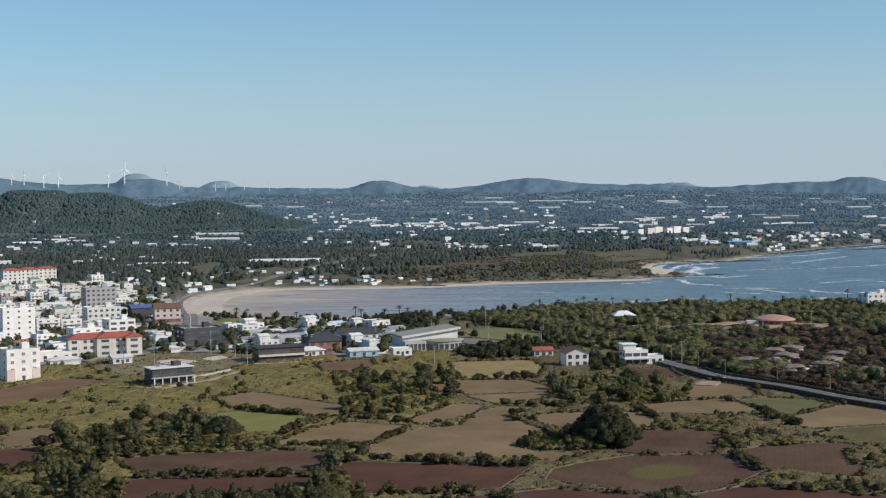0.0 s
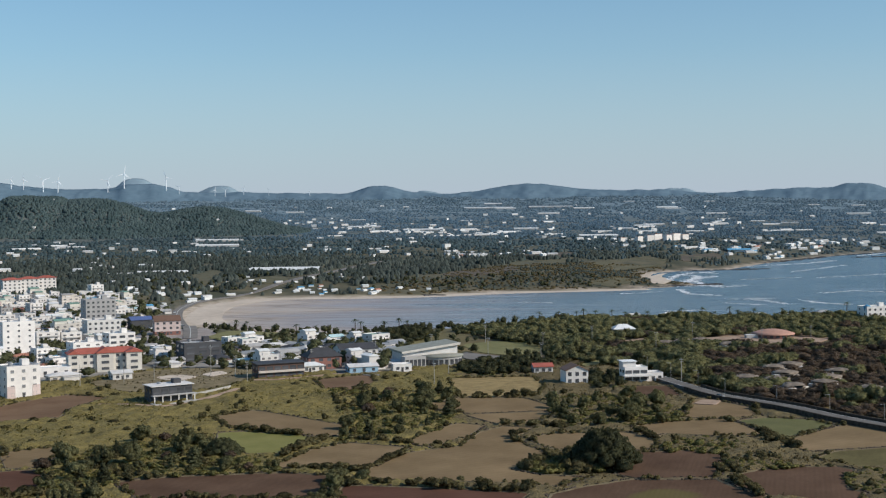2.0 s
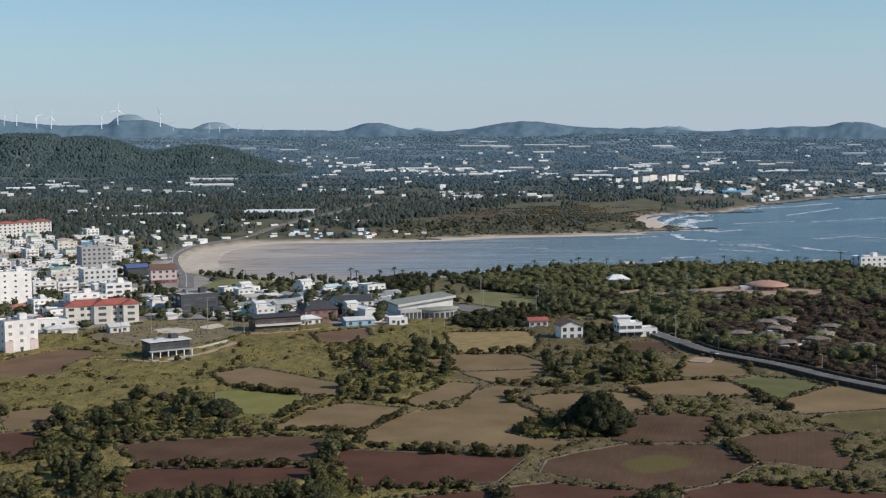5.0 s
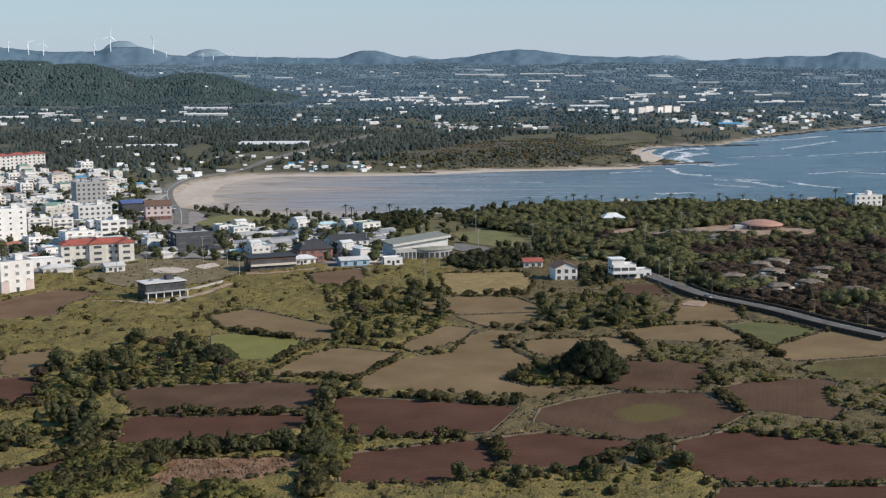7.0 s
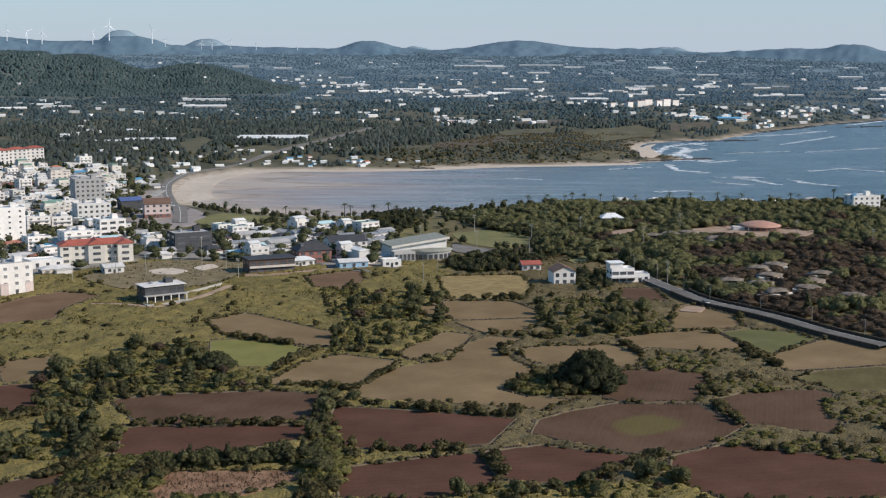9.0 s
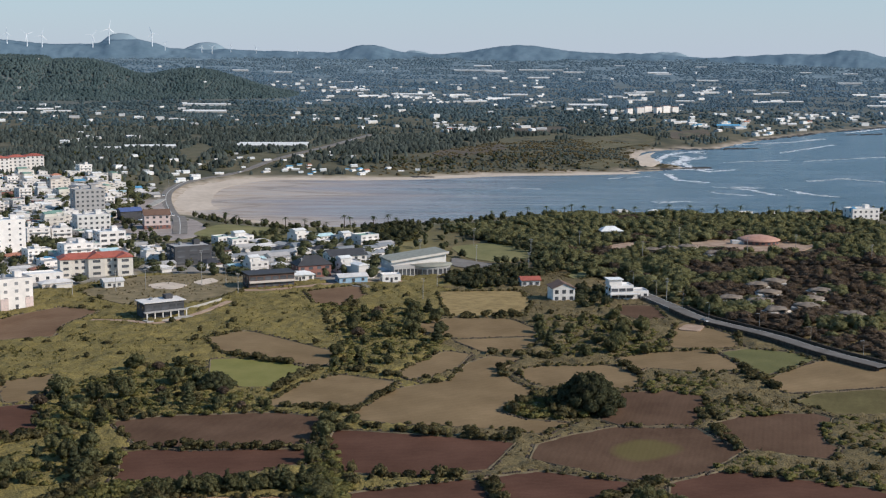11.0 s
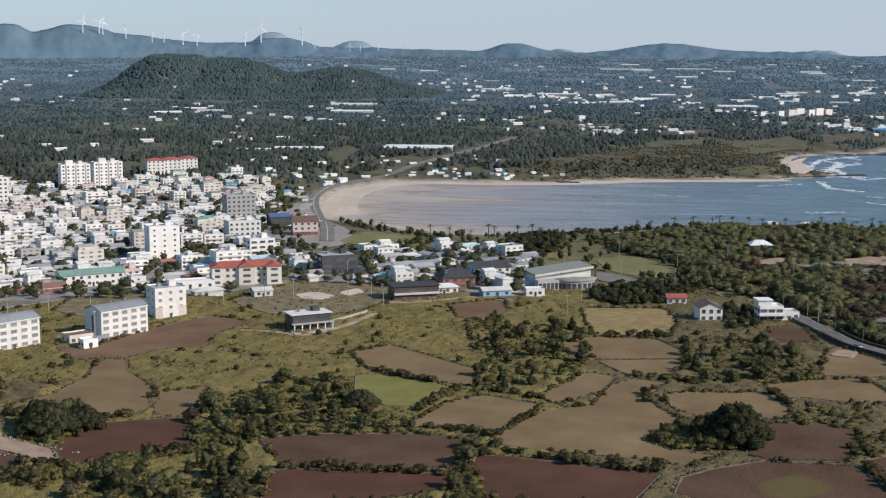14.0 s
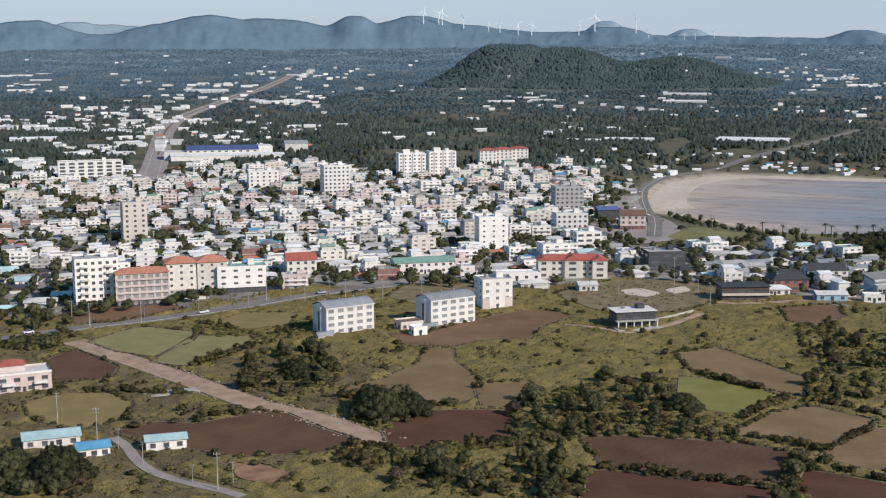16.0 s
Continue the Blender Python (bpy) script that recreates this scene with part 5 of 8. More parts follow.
def dress(b, w, d, h):
    """The shaded end of a dormitory: stair bay, vents, dark plinth, a lean-to and the roof edge."""
    part("stair_bay", box("stair_bay", 1.2, 3.0, h + 0.4, WALL["white"], 0.05), b, Matrix.Translation((-w / 2 - 0.5, -1.5, 0)), "white projecting stair bay")
    part("stair_window", box("stair_window", 0.1, 1.4, h - 3, GLASS), b, Matrix.Translation((-w / 2 - 1.12, -1.5, 1.6)), "tall dark stair window")
    part("plinth", box("plinth", 0.2, 5, 3.2, WALL["grey"]), b, Matrix.Translation((-w / 2 - 0.08, 3.2, 0)), "dark grey plinth")
    part("lean_to", vault("lean_to", 7, 4, 1.0, 0.1, TOP["steel"]), b, Matrix.Translation((-w / 2 - 2.5, -d / 2 - 2.2, 1.6)), "low lean-to with a curved grey roof")
    part("lean_to_wall", box("lean_to_wall", 6.6, 3.8, 1.7, WALL["grey"]), b, Matrix.Translation((-w / 2 - 2.5, -d / 2 - 2.2, 0)))
    part("eave", box("eave", w + 0.5, 0.3, 0.35, WALL["white"]), b, Matrix.Translation((0, -d / 2 - 0.25, h - 0.15)), "white eave board")
    for q in range(3):
        part("roof_vent", rod("roof_vent", 0.35, 0.35, 1.1, METAL, 8), b, Matrix.Translation((-w * 0.3 + q * w * 0.3, d * 0.3, h + 1.2)))




def windows(b, w, d, floors, fh, bays, side_bays, wide=1.5, tall=1.35, first=0):
    """One pane for each bay of each storey, on the front and both ends."""
    for k in range(first, floors):
        z = k * fh + fh * 0.55
        for q in range(bays):
            part("window", PANE, b, Matrix.Translation(((q + 0.5) / bays * w - w / 2, -d / 2, z)) @ Matrix.Diagonal((wide, 1, tall, 1)))
        for q in range(side_bays):
            for s in (-1, 1):
                part("window", PANE, b, Matrix.Translation((s * w / 2, (q + 0.5) / side_bays * d - d / 2, z)) @ pose(0, 0, 0, 0, 0, 90) @ Matrix.Diagonal((wide * 0.8, 1, tall, 1)))


def building(name, x, y, w, d, floors, turn, wall, roof, style, label, category="building", bays=4, sides=2, fh=3.0, wide=1.5, tall=1.35, group="", stair=True, rise=None, first=0, glass=None, foot=""):
    """A block whose front foot is at x, y: walls, roof, panes, door and roof structures."""
    back = pose(0, 0, 0, 0, 0, turn) @ Vector((0, d / 2, 0))
    TAKEN.append((x + back.x, y + back.y, max(w, d) / 2))
    b = thing(name, x + back.x, y + back.y, turn, label, category, group)
    h = floors * fh
    if style == "flat":
        part("wall", shell("wall", w, d, h + 0.8, WALL[wall]), b)
        part("roof", box("roof", w - 0.62, d - 0.62, 0.12, TOP[roof]), b, Matrix.Translation((0, 0, h + 0.1)))
        if stair:
            part("stair_house", box("stair_house", 3.2, 3.4, 2.6, WALL[wall], 0.05), b, Matrix.Translation((w * 0.22, d * 0.15, h + 0.2)))
            part("water_tank", TANK, b, Matrix.Translation((-w * 0.2, d * 0.2, h + 0.2)))
    else:
        part("wall", box("wall", w, d, h, WALL[wall], 0.04), b)
        up = rise or d * 0.22
        made = {"gable": lambda: gable("roof", w, d, up, 0.5, TOP[roof]), "hip": lambda: gable("roof", w, d, up, 0.6, TOP[roof], hip=d / 2), "vault": lambda: vault("roof", w, d, up, 0.3, TOP[roof])}[style]()
        part("roof", made, b, Matrix.Translation((0, 0, h + 0.22)))
        if style != "hip":
            for s in (-1, 1):
                v = [(s * w / 2, -d / 2, h), (s * w / 2, d / 2, h), (s * w / 2, 0, h + up), (s * (w / 2 - 0.2), -d / 2, h), (s * (w / 2 - 0.2), d / 2, h), (s * (w / 2 - 0.2), 0, h + up)]
                part("gable_wall", mesh_of("gable_wall", v, [(0, 1, 2), (5, 4, 3), (0, 2, 5, 3), (1, 4, 5, 2)], [WALL[wall]]), b)
    TALLY.append(b)
    if foot:
        part("ground_floor", box("ground_floor", w + 0.12, d + 0.12, fh * 0.85, WALL[foot]), b, None, "dark open ground floor")
    if bays:
        windows(b, w, d, floors, fh, bays, sides, wide, tall, first)
        part("door", DOORM, b, Matrix.Translation((0, -d / 2, 0)))
    if glass:
        for ob in b.children:
            if ob.name.startswith("window"):
                ob.data = glass
                part("window_frame", WINDOW_FRAME, ob)
    return b


# blocks that stand out in and before the town
for x, y in ((-217.6, 461.5), (-184.2, 491.3)):
    building("dormitory", x, y + 3, 22, 12, 4, 54, "white", "steel", "vault", "white four-storey dormitory with a curved grey sheet roof", bays=5, sides=0, fh=2.75, rise=1.9, wide=2.3, tall=1.3, group="twin dormitories", glass=FRAMED)
    dress(TALLY[-1], 22, 12, 11)
building("apartment_building", -177.2, 531.1, 14, 12, 4, 38, "white", "grey", "flat", "white apartment house with pinkish lower corners", bays=3, fh=3.2, wide=1.3, tall=1.2, glass=FRAMED)
for s in (-1, 1):
    part("cladding", box("cladding", 3.4, 0.12, 5.2, WALL["pink"]), TALLY[-1], Matrix.Translation((s * 5.3, -6.04, 0)), "pinkish stone cladding")
building("hotel", -167, 616.9, 34, 11, 3, 24, "cream", "red", "hip", "cream three-storey hotel under red tiled roofs", bays=11, sides=2, rise=2.2, wide=1.6)
for q, wide, deep in ((0, 8, 1.6), (13.5, 7.5, 3.2), (-14.5, 5.5, 1.2)):
    part("projecting_wing", box("projecting_wing", wide, deep, 9.3, WALL["cream"], 0.04), TALLY[-1], Matrix.Translation((q, -5.5 - deep / 2, 0)))
    part("wing_roof", gable("wing_roof", deep + 7, wide, 2.6 if q == 0 else 1.7, 0.5, TOP["red"], closed=True), TALLY[-1], Matrix.Translation((q, -deep / 2 - 2, 9.4)) @ pose(0, 0, 0, 0, 0, 90), "red tiled gabled roof")
    for z in (1.7, 4.7, 7.7):
        part("window", PANE, TALLY[-1], Matrix.Translation((q, -5.52 - deep, z)) @ Matrix.Diagonal((wide * 0.45, 1, 1.3, 1)))
strip("site_wall", [(-107.9, 527.6), (-101, 541), (-94.8, 554.7)], 0.5, CONCRETE, "pale concrete wall beside the building plot", "wall", lift=1.3, deep=1.5)
office = building("site_office", -111.4, 516, 17, 9, 2, 34, "charcoal", "white", "flat", "dark two-storey house with a pale roof deck and white terrace", bays=5, wide=2.6, tall=2.0)
part("canopy", box("canopy", 18.6, 2.4, 0.35, WALL["grey"], 0.05), office, Matrix.Translation((0, -6.0, 3.1)), "grey concrete canopy")
part("parapet", box("parapet", 18.4, 10.4, 0.3, WALL["white"], 0.05), office, Matrix.Translation((0, 0, 6.75)), "white roof edge")
for q in range(6):
    part("column", box("column", 0.35, 0.35, 3.1, WALL["white"]), office, Matrix.Translation((-8.5 + q * 3.4, -6.9, 0)), "white column")
part("terrace", box("terrace", 20, 5, 0.5, CONCRETE, 0.05), office, Matrix.Translation((0, -8, 0)), "pale concrete terrace")
diner = building("restaurant", -77.2, 588.7, 22, 11, 2, 24, "brown", "dark", "flat", "dark brown two-storey restaurant with a flat dark roof", bays=6, wide=2.9, tall=1.7, stair=False)
part("eave", box("eave", 23.4, 12.4, 0.4, TOP["dark"], 0.05), diner, Matrix.Translation((0, 0, 6.5)), "dark projecting eaves")
part("balcony", box("balcony", 22, 1.4, 0.9, WALL["beige"], 0.05), diner, Matrix.Translation((0, -6.1, 2.7)), "pale balcony front")
building("tiled_hall", -60.1, 618.4, 17, 11, 2, 26, "brick", "dark", "hip", "red-brown house under a dark tiled hipped roof", bays=4, rise=4, wide=2.0)
building("house", -46, 650.3, 20, 12, 2, 24, "white", "dark", "gable", "white two-storey house with a dark pitched roof", "house", bays=5)
building("apartment_building", -346.7, 472.3, 19, 14, 7, 42, "white", "grey", "flat", "tall white apartment house with rows of small windows", bays=6, sides=3, foot="grey", glass=None)
for k in range(2, 7):
    for q in (-1, 1):
        part("balcony", box("balcony", 3.6, 1.3, 0.9, WALL["pale"], 0.1), TALLY[-1], Matrix.Translation((q * 5.2, -7.6, k * 3.0 - 0.3)))
building("apartment_building", -327.7, 479.6, 23, 12, 5, 40, "beige", "orange", "hip", "beige five-storey apartment house with a pink-orange roof", bays=7, rise=1.8, foot="charcoal", glass=FRAMED)
for q in range(8):
    part("pilaster", box("pilaster", 0.55, 0.5, 12, WALL["pink"]), TALLY[-1], Matrix.Translation((-11.5 + q * 23 / 7, -6.2, 2.8)), "pinkish pilaster between balconies")
for k in range(1, 5):
    part("balcony", box("balcony", 22.6, 0.9, 0.8, WALL["pink"], 0.05), TALLY[-1], Matrix.Translation((0, -6.35, k * 3.0)), "pinkish balcony front")
building("apartment_building", -325.9, 508.4, 14, 12, 5, 40, "cream", "orange", "hip", "cream apartment house under an orange tiled roof", bays=3, rise=2.5, foot="grey", wide=1.2, tall=1.1)
building("apartment_building", -314.5, 517, 14, 12, 5, 40, "cream", "orange", "hip", "cream apartment house under an orange tiled roof", bays=3, rise=2.5, foot="grey", wide=1.2, tall=1.1)
building("office_building", -302.3, 523.4, 23, 12, 4, 36, "white", "green", "flat", "white four-storey block with dark window bands", bays=4, wide=2.0, tall=1.0, foot="charcoal")
building("house", -293.8, 568, 15, 12, 3, 36, "cream", "red", "gable", "cream three-storey house with a bright red roof", "house", bays=4, rise=3)
building("tower_block", -436.7, 631.4, 14, 13, 8, 42, "beige", "grey", "flat", "pale beige eight-storey block in the old town", bays=3, sides=3)
building("school", -676.5, 911.8, 54, 14, 5, 40, "white", "grey", "flat", "long white school with dark classroom windows", bays=7, sides=1, wide=4.6, tall=1.9)
building("tower_block", -426.5, 879.8, 20, 15, 8, 38, "white", "pale", "flat", "white nine-storey block with a grid of windows", bays=6, sides=2)
for x, y in ((-423.5, 1021.6), (-405.1, 1047.2)):
    building("apartment_building", x, y, 24, 13, 7, 34, "white", "pale", "flat", "white high-rise apartment house with grey stripes", bays=6, sides=1, group="twin apartment towers")
    for q in (-8, 0, 8):
        part("stripe", box("stripe", 1.3, 0.2, 21, WALL["grey"]), TALLY[-1], Matrix.Translation((q, -6.55, 0.4)), "grey vertical stripe")
    part("lift_house", box("lift_house", 6, 5, 3.4, WALL["white"], 0.1), TALLY[-1], Matrix.Translation((-4, 1, 21.2)))
for x, y in ((-394.2, 1136), (-383.4, 1150.6), (-372.3, 1165.6)):
    building("apartment_building", x, y, 16, 12, 5, 30, "white", "red", "hip", "white five-storey apartment house with a reddish roof", bays=4, sides=1, rise=1.8, group="red-roofed apartment row")
building("tower_block", -233.1, 687.3, 17, 13, 6, 32, "white", "white", "flat", "plain white six-storey block with few windows", bays=3, sides=2, wide=1.1, tall=1.0)
building("hotel", -235.9, 855.5, 20, 14, 6, 30, "grey", "grey", "flat", "grey concrete hotel shell", bays=6, sides=1)
building("hotel", -208, 763.1, 20, 13, 4, 30, "pale", "pale", "flat", "pale hotel with square windows", bays=6, sides=2)
building("hotel", -183.3, 710.9, 15, 12, 3, 34, "white", "white", "flat", "white terraced hotel with wide balconies", bays=3, wide=3.2)
building("hotel", -176.8, 793.4, 16, 11, 3, 20, "pink", "brown", "gable", "pink hotel with a brown pitched roof near the beach", bays=4, rise=3, foot="brick")
building("store", -204, 838, 14, 10, 2, 30, "charcoal", "navy", "gable", "dark blue two-storey store by the road junction", bays=3, rise=2)
building("office_building", -127.2, 656.7, 20, 14, 3, 30, "charcoal", "grey", "flat", "dark grey block with broad windows", bays=3, wide=4.2, tall=1.6)
plant = building("factory", -661.8, 1104.3, 70, 30, 3, 34, "white", "navy", "gable", "long white factory hall with a blue roof", bays=10, sides=0, rise=3.5, wide=3)
part("white_wing", box("white_wing", 110, 16, 5, WALL["white"], 0.1), plant, Matrix.Translation((4, -23, 0)), "low white wing along the front")
part("wing_roof", vault("wing_roof", 110, 16, 1.5, 0.4, TOP["white"]), plant, Matrix.Translation((4, -23, 5.05)), "pale curved sheet roof")
part("end_block", box("end_block", 14, 26, 12, WALL["white"], 0.1), plant, Matrix.Translation((42.3, 0, 0)), "white office block")
part("end_block", box("end_block", 22, 28, 7.5, WALL["pale"], 0.1), plant, Matrix.Translation((-46.3, -3, 0)), "pale loading hall")
building("warehouse", -627.1, 1193.8, 24, 18, 3, 34, "pale", "steel", "vault", "pale warehouse with a curved grey roof", bays=0, rise=3)
building("office_building", -501.9, 900.9, 24, 13, 5, 36, "white", "pale", "flat", "white five-storey block with a stair tower", bays=5, sides=1)
pinkhouse = building("house", -281.4, 342.8, 18, 12, 2, 46, "pink", "pale", "flat", "pink two-storey house with a white parapet and red roof", "house", bays=4, wide=2.0, stair=False, glass=PANE)
part("parapet", box("parapet", 18.4, 0.5, 0.7, WALL["white"], 0.05), pinkhouse, Matrix.Translation((0, -5.9, 6.3)), "white parapet")
part("upper_storey", box("upper_storey", 9, 6, 2.4, WALL["pink"], 0.05), pinkhouse, Matrix.Translation((-3.5, 2.4, 6.1)))
part("upper_roof", gable("upper_roof", 9, 6, 1.3, 0.5, TOP["red"], hip=3), pinkhouse, Matrix.Translation((-3.5, 2.4, 8.7)), "dark red tiled roof")
for q in (-1, 1):
    part("balcony", box("balcony", 4.2, 1.6, 1.0, WALL["white"], 0.08), pinkhouse, Matrix.Translation((q * 5.2, -6.7, 2.9)), "white balcony")
building("farmhouse", -201.7, 307.2, 11.5, 6, 1, 38, "white", "teal", "gable", "white farmhouse with a pale teal sheet roof", "house", bays=3, rise=0.9, glass=PANE)
building("farmhouse", -234, 296.9, 16, 8, 1, 42, "white", "teal", "gable", "white farmhouse with a pale blue-green sheet roof", "house", bays=4, rise=1.1, glass=PANE)
building("farmhouse", -216.5, 293.2, 9, 7, 1, 44, "white", "blue", "gable", "white farmhouse under a bright blue roof", "house", bays=3, rise=0.9, glass=PANE)
building("market_hall", -240.2, 600.7, 31, 14, 2, 36, "white", "green", "gable", "white market hall with a green-edged roof", bays=8, rise=1.8)
building("house", -226.5, 614.8, 10, 9, 2, 34, "pink", "orange", "flat", "salmon-pink two-storey house with a flat roof", "house", bays=3)
building("house", 60.5, 562.5, 10, 10, 2, 100, "white", "brown", "gable", "white two-storey house with dark windows and a brown roof", "house", bays=2, sides=3, rise=2.4, wide=2.0, tall=1.7, glass=PANE)
villa = building("house", 82.9, 562.1, 10.5, 8, 2, 10, "white", "white", "flat", "white modern house with stepped terraces", "house", bays=3, wide=2.8, stair=False, glass=PANE)
part("upper_storey", box("upper_storey", 6, 6, 2.8, WALL["white"], 0.05), villa, Matrix.Translation((-2.5, 1, 6.1)))
part("upper_roof", box("upper_roof", 7, 7, 0.3, TOP["white"]), villa, Matrix.Translation((-2.5, 1, 8.9)))
part("terrace", box("terrace", 13.5, 3, 0.4, TOP["pale"]), villa, Matrix.Translation((0.5, -5.8, 2.9)))
building("house", 91.0, 566.0, 9, 8, 1, 10, "white", "pale", "flat", "low white annexe with a flat roof", "house", bays=3, stair=False)
building("house", 44.3, 595.3, 9, 7, 1, 8, "white", "red", "gable", "small white house under a red roof", "house", bays=3, rise=1.4, glass=PANE)
hotel = building("beach_hotel", 283.3, 846.1, 20, 12, 3, 14, "white", "pale", "flat", "white hotel with a blue domed corner by the sea", bays=5)
part("dome", crown_mesh("dome", 5, [(0, 0, 8.8, 3.4, 2.8)], 0.1, 1, TOP["blue"], 0), hotel, Matrix.Translation((-8, -3, 0)), "blue domed corner")
TAKEN.append((186, 728, 21))
museum = thing("museum", 187.9, 746, 0, "round brick hall under a shallow orange dome", "building")
museum.scale = (0.86, 0.86, 0.72)
part("wall", rod("wall", 13.5, 13.5, 3.6, WALL["brick"], 32), museum)
part("dome", lathe("dome", [(14.6, 3.5), (14.6, 3.9), (12, 5.0), (8.5, 6.2), (4.5, 7.0), (0.01, 7.3)], TOP["terracotta"]), museum, None, "shallow orange dome")
part("porch", box("porch", 9, 6, 3.4, WALL["pale"], 0.1), museum, Matrix.Translation((-15, -4, 0)), "pale flat-roofed porch")
for q in range(9):
    a = radians(-160 + q * 17.5)
    part("window", PANE, museum, Matrix.Translation((13.5 * math.cos(a), 13.5 * math.sin(a), 2.0)) @ pose(0, 0, 0, 0, 0, math.degrees(a) + 90) @ Matrix.Diagonal((2.2, 1, 1.8, 1)))
sheet("yard", [(148, 716), (160, 764), (206, 772), (222, 742), (204, 712)], DIRT_M, "pale paved forecourt round the domed hall", "yard", 0.42)
TAKEN += [(158, 735, 14), (205, 725, 14), (178, 722, 12)]
building("villa", 105.3, 774.7, 13, 9, 1, 8, "cream", "white", "hip", "low white pavilion with a tent-like roof among trees", "house", bays=4, rise=2.6)
def assembly_hall(x, y, turn):
    """A public hall: a tall block under a single sloping roof, a low glazed front and a rounded foyer."""
    TAKEN.extend([(x, y + 8, 16), (x + 14, y + 12, 14)])
    b = thing("assembly_hall", x, y, turn, "pale public hall with a sloping sheet roof and rounded foyer", "building")
    b.scale = (0.84, 0.84, 0.84)
    low, high = 8.0, 11.6
    v = [(-17, -9, 0), (17, -9, 0), (17, 11, 0), (-17, 11, 0), (-17, -9, low), (17, -9, high), (17, 11, high), (-17, 11, low)]
    f = [(0, 1, 5, 4), (1, 2, 6, 5), (2, 3, 7, 6), (3, 0, 4, 7), (4, 5, 6, 7)]
    part("wall", mesh_of("wall", v, f, [WALL["pale"]]), b, None, "cream upper walls")
    v = [(px * 18.2, py, z + q) for q in (0.1, 1.2) for px, py, z in ((-1, -10.4, low - 0.15), (1, -10.4, high + 0.15), (1, 12, high + 0.15), (-1, 12, low - 0.15))]
    part("roof", mesh_of("roof", v, [(4, 5, 6, 7), (3, 2, 1, 0), (0, 1, 5, 4), (1, 2, 6, 5), (2, 3, 7, 6), (3, 0, 4, 7)], [TOP["olive"]]), b, None, "olive-grey sloping sheet roof")
    part("fascia", mesh_of("fascia", [(px * 18.3, -10.7 + q, z) for q in (0, 0.24) for px, z in ((-1, low - 0.15), (1, high + 0.1), (1, high + 1.5), (-1, low + 1.1))], [(0, 1, 2, 3), (4, 7, 6, 5), (3, 2, 6, 7), (0, 4, 5, 1)], [WALL["cream"]]), b, None, "cream roof fascia")
    part("front_block", shell("front_block", 13, 7, 6.6, WALL["grey"], 0.4), b, Matrix.Translation((-12, -12.6, 0)), "grey glazed front block")
    for q in range(5):
        part("window", PANE, b, Matrix.Translation((-17 + q * 2.5, -16.12, 3.0)) @ Matrix.Diagonal((1.9, 1, 3.8, 1)))
    part("foyer", rod("foyer", 9.6, 9.6, 5.6, WALL["grey"], 28), b, Matrix.Translation((7, -10, 0)) @ Matrix.Diagonal((1.25, 0.85, 1, 1)), "dark rounded foyer wall")
    part("foyer_roof", lathe("foyer_roof", [(10.4, 5.5), (10.4, 6.2), (6, 6.6), (0.01, 6.8)], TOP["olive"], 28), b, Matrix.Translation((7, -10, 0)) @ Matrix.Diagonal((1.25, 0.85, 1, 1)), "flat rounded roof")
    for q in range(9):
        a = radians(-155 + q * 16)
        part("window", PANE, b, Matrix.Translation((7 + 12.0 * math.cos(a), -10 + 8.2 * math.sin(a), 2.6)) @ pose(0, 0, 0, 0, 0, math.degrees(math.atan2(12 * math.sin(a), 8.2 * math.cos(a))) + 90) @ Matrix.Diagonal((2.2, 1, 3.0, 1)))
    part("side_wall", box("side_wall", 10, 0.5, 5.0, WALL["white"], 0.05), b, Matrix.Translation((16, -2, 0)), "white free-standing side wall")
    part("door", DOORM, b, Matrix.Translation((-4, -9.1, 0)))
    return b


assembly_hall(-12, 636, 22)
building("shed", -40, 602, 14, 8, 1, 20, "blue", "pale", "gable", "low shed with a pale blue sheet roof", bays=3, rise=1.2)
building("shed", -22, 606, 9, 6, 1, 15, "white", "white", "flat", "small white shed with a flat roof", bays=2, stair=False)
building("house", -66, 606, 14, 8, 1, 24, "white", "white", "hip", "low white house with a pale roof", "house", bays=4, rise=1.4)
building("shed", -150, 585, 9, 8, 1, 30, "pale", "pale", "gable", "pale sheet-metal shed with a pitched roof", bays=2, rise=1.2)
building("store", -190, 598, 24, 9, 1, 26, "white", "white", "flat", "low white store with a flat roof", bays=5, stair=False, fh=3.6)
building("workshop", -196, 478, 10, 8, 1, 46, "beige", "brown", "flat", "low beige workshop between the dormitories", bays=3, stair=False)
building("shed", -189, 470, 6, 5, 1, 46, "white", "white", "flat", "small white shed with a flat roof", bays=1, stair=False)

for x, y, turn in ((128, 892, 10), (150, 884, 30), (176, 893, 0), (214, 888, 20), (236, 896, 40), (258, 886, 15)):
    building("kiosk", x, y, random.uniform(6, 10), 5, 1, turn, "pale", random.choice(("pale", "white", "grey")), random.choice(("flat", "hip")), "small pale kiosk by the beach promenade", "kiosk", bays=2, stair=False, rise=1.2, group="beach kiosks")
# thatched huts of the folk park
THATCH = thing("thatched_hut", 0, 0, 0, "round-edged thatched hut among park trees", "hut", "thatched huts", z=-50)
part("wall", box("wall", 8, 5.5, 2.0, WALL["beige"], 0.2), THATCH)
part("roof", crown_mesh("roof", 77, [(0, 0, 2.0, 4.6, 1.9), (-1.6, 0, 2.0, 3.6, 1.7), (1.6, 0, 2.0, 3.6, 1.7)], 0.25, 60, TOP["straw"], 1.7), THATCH)
part("door", DOORM, THATCH, Matrix.Translation((0, -2.75, 0)))
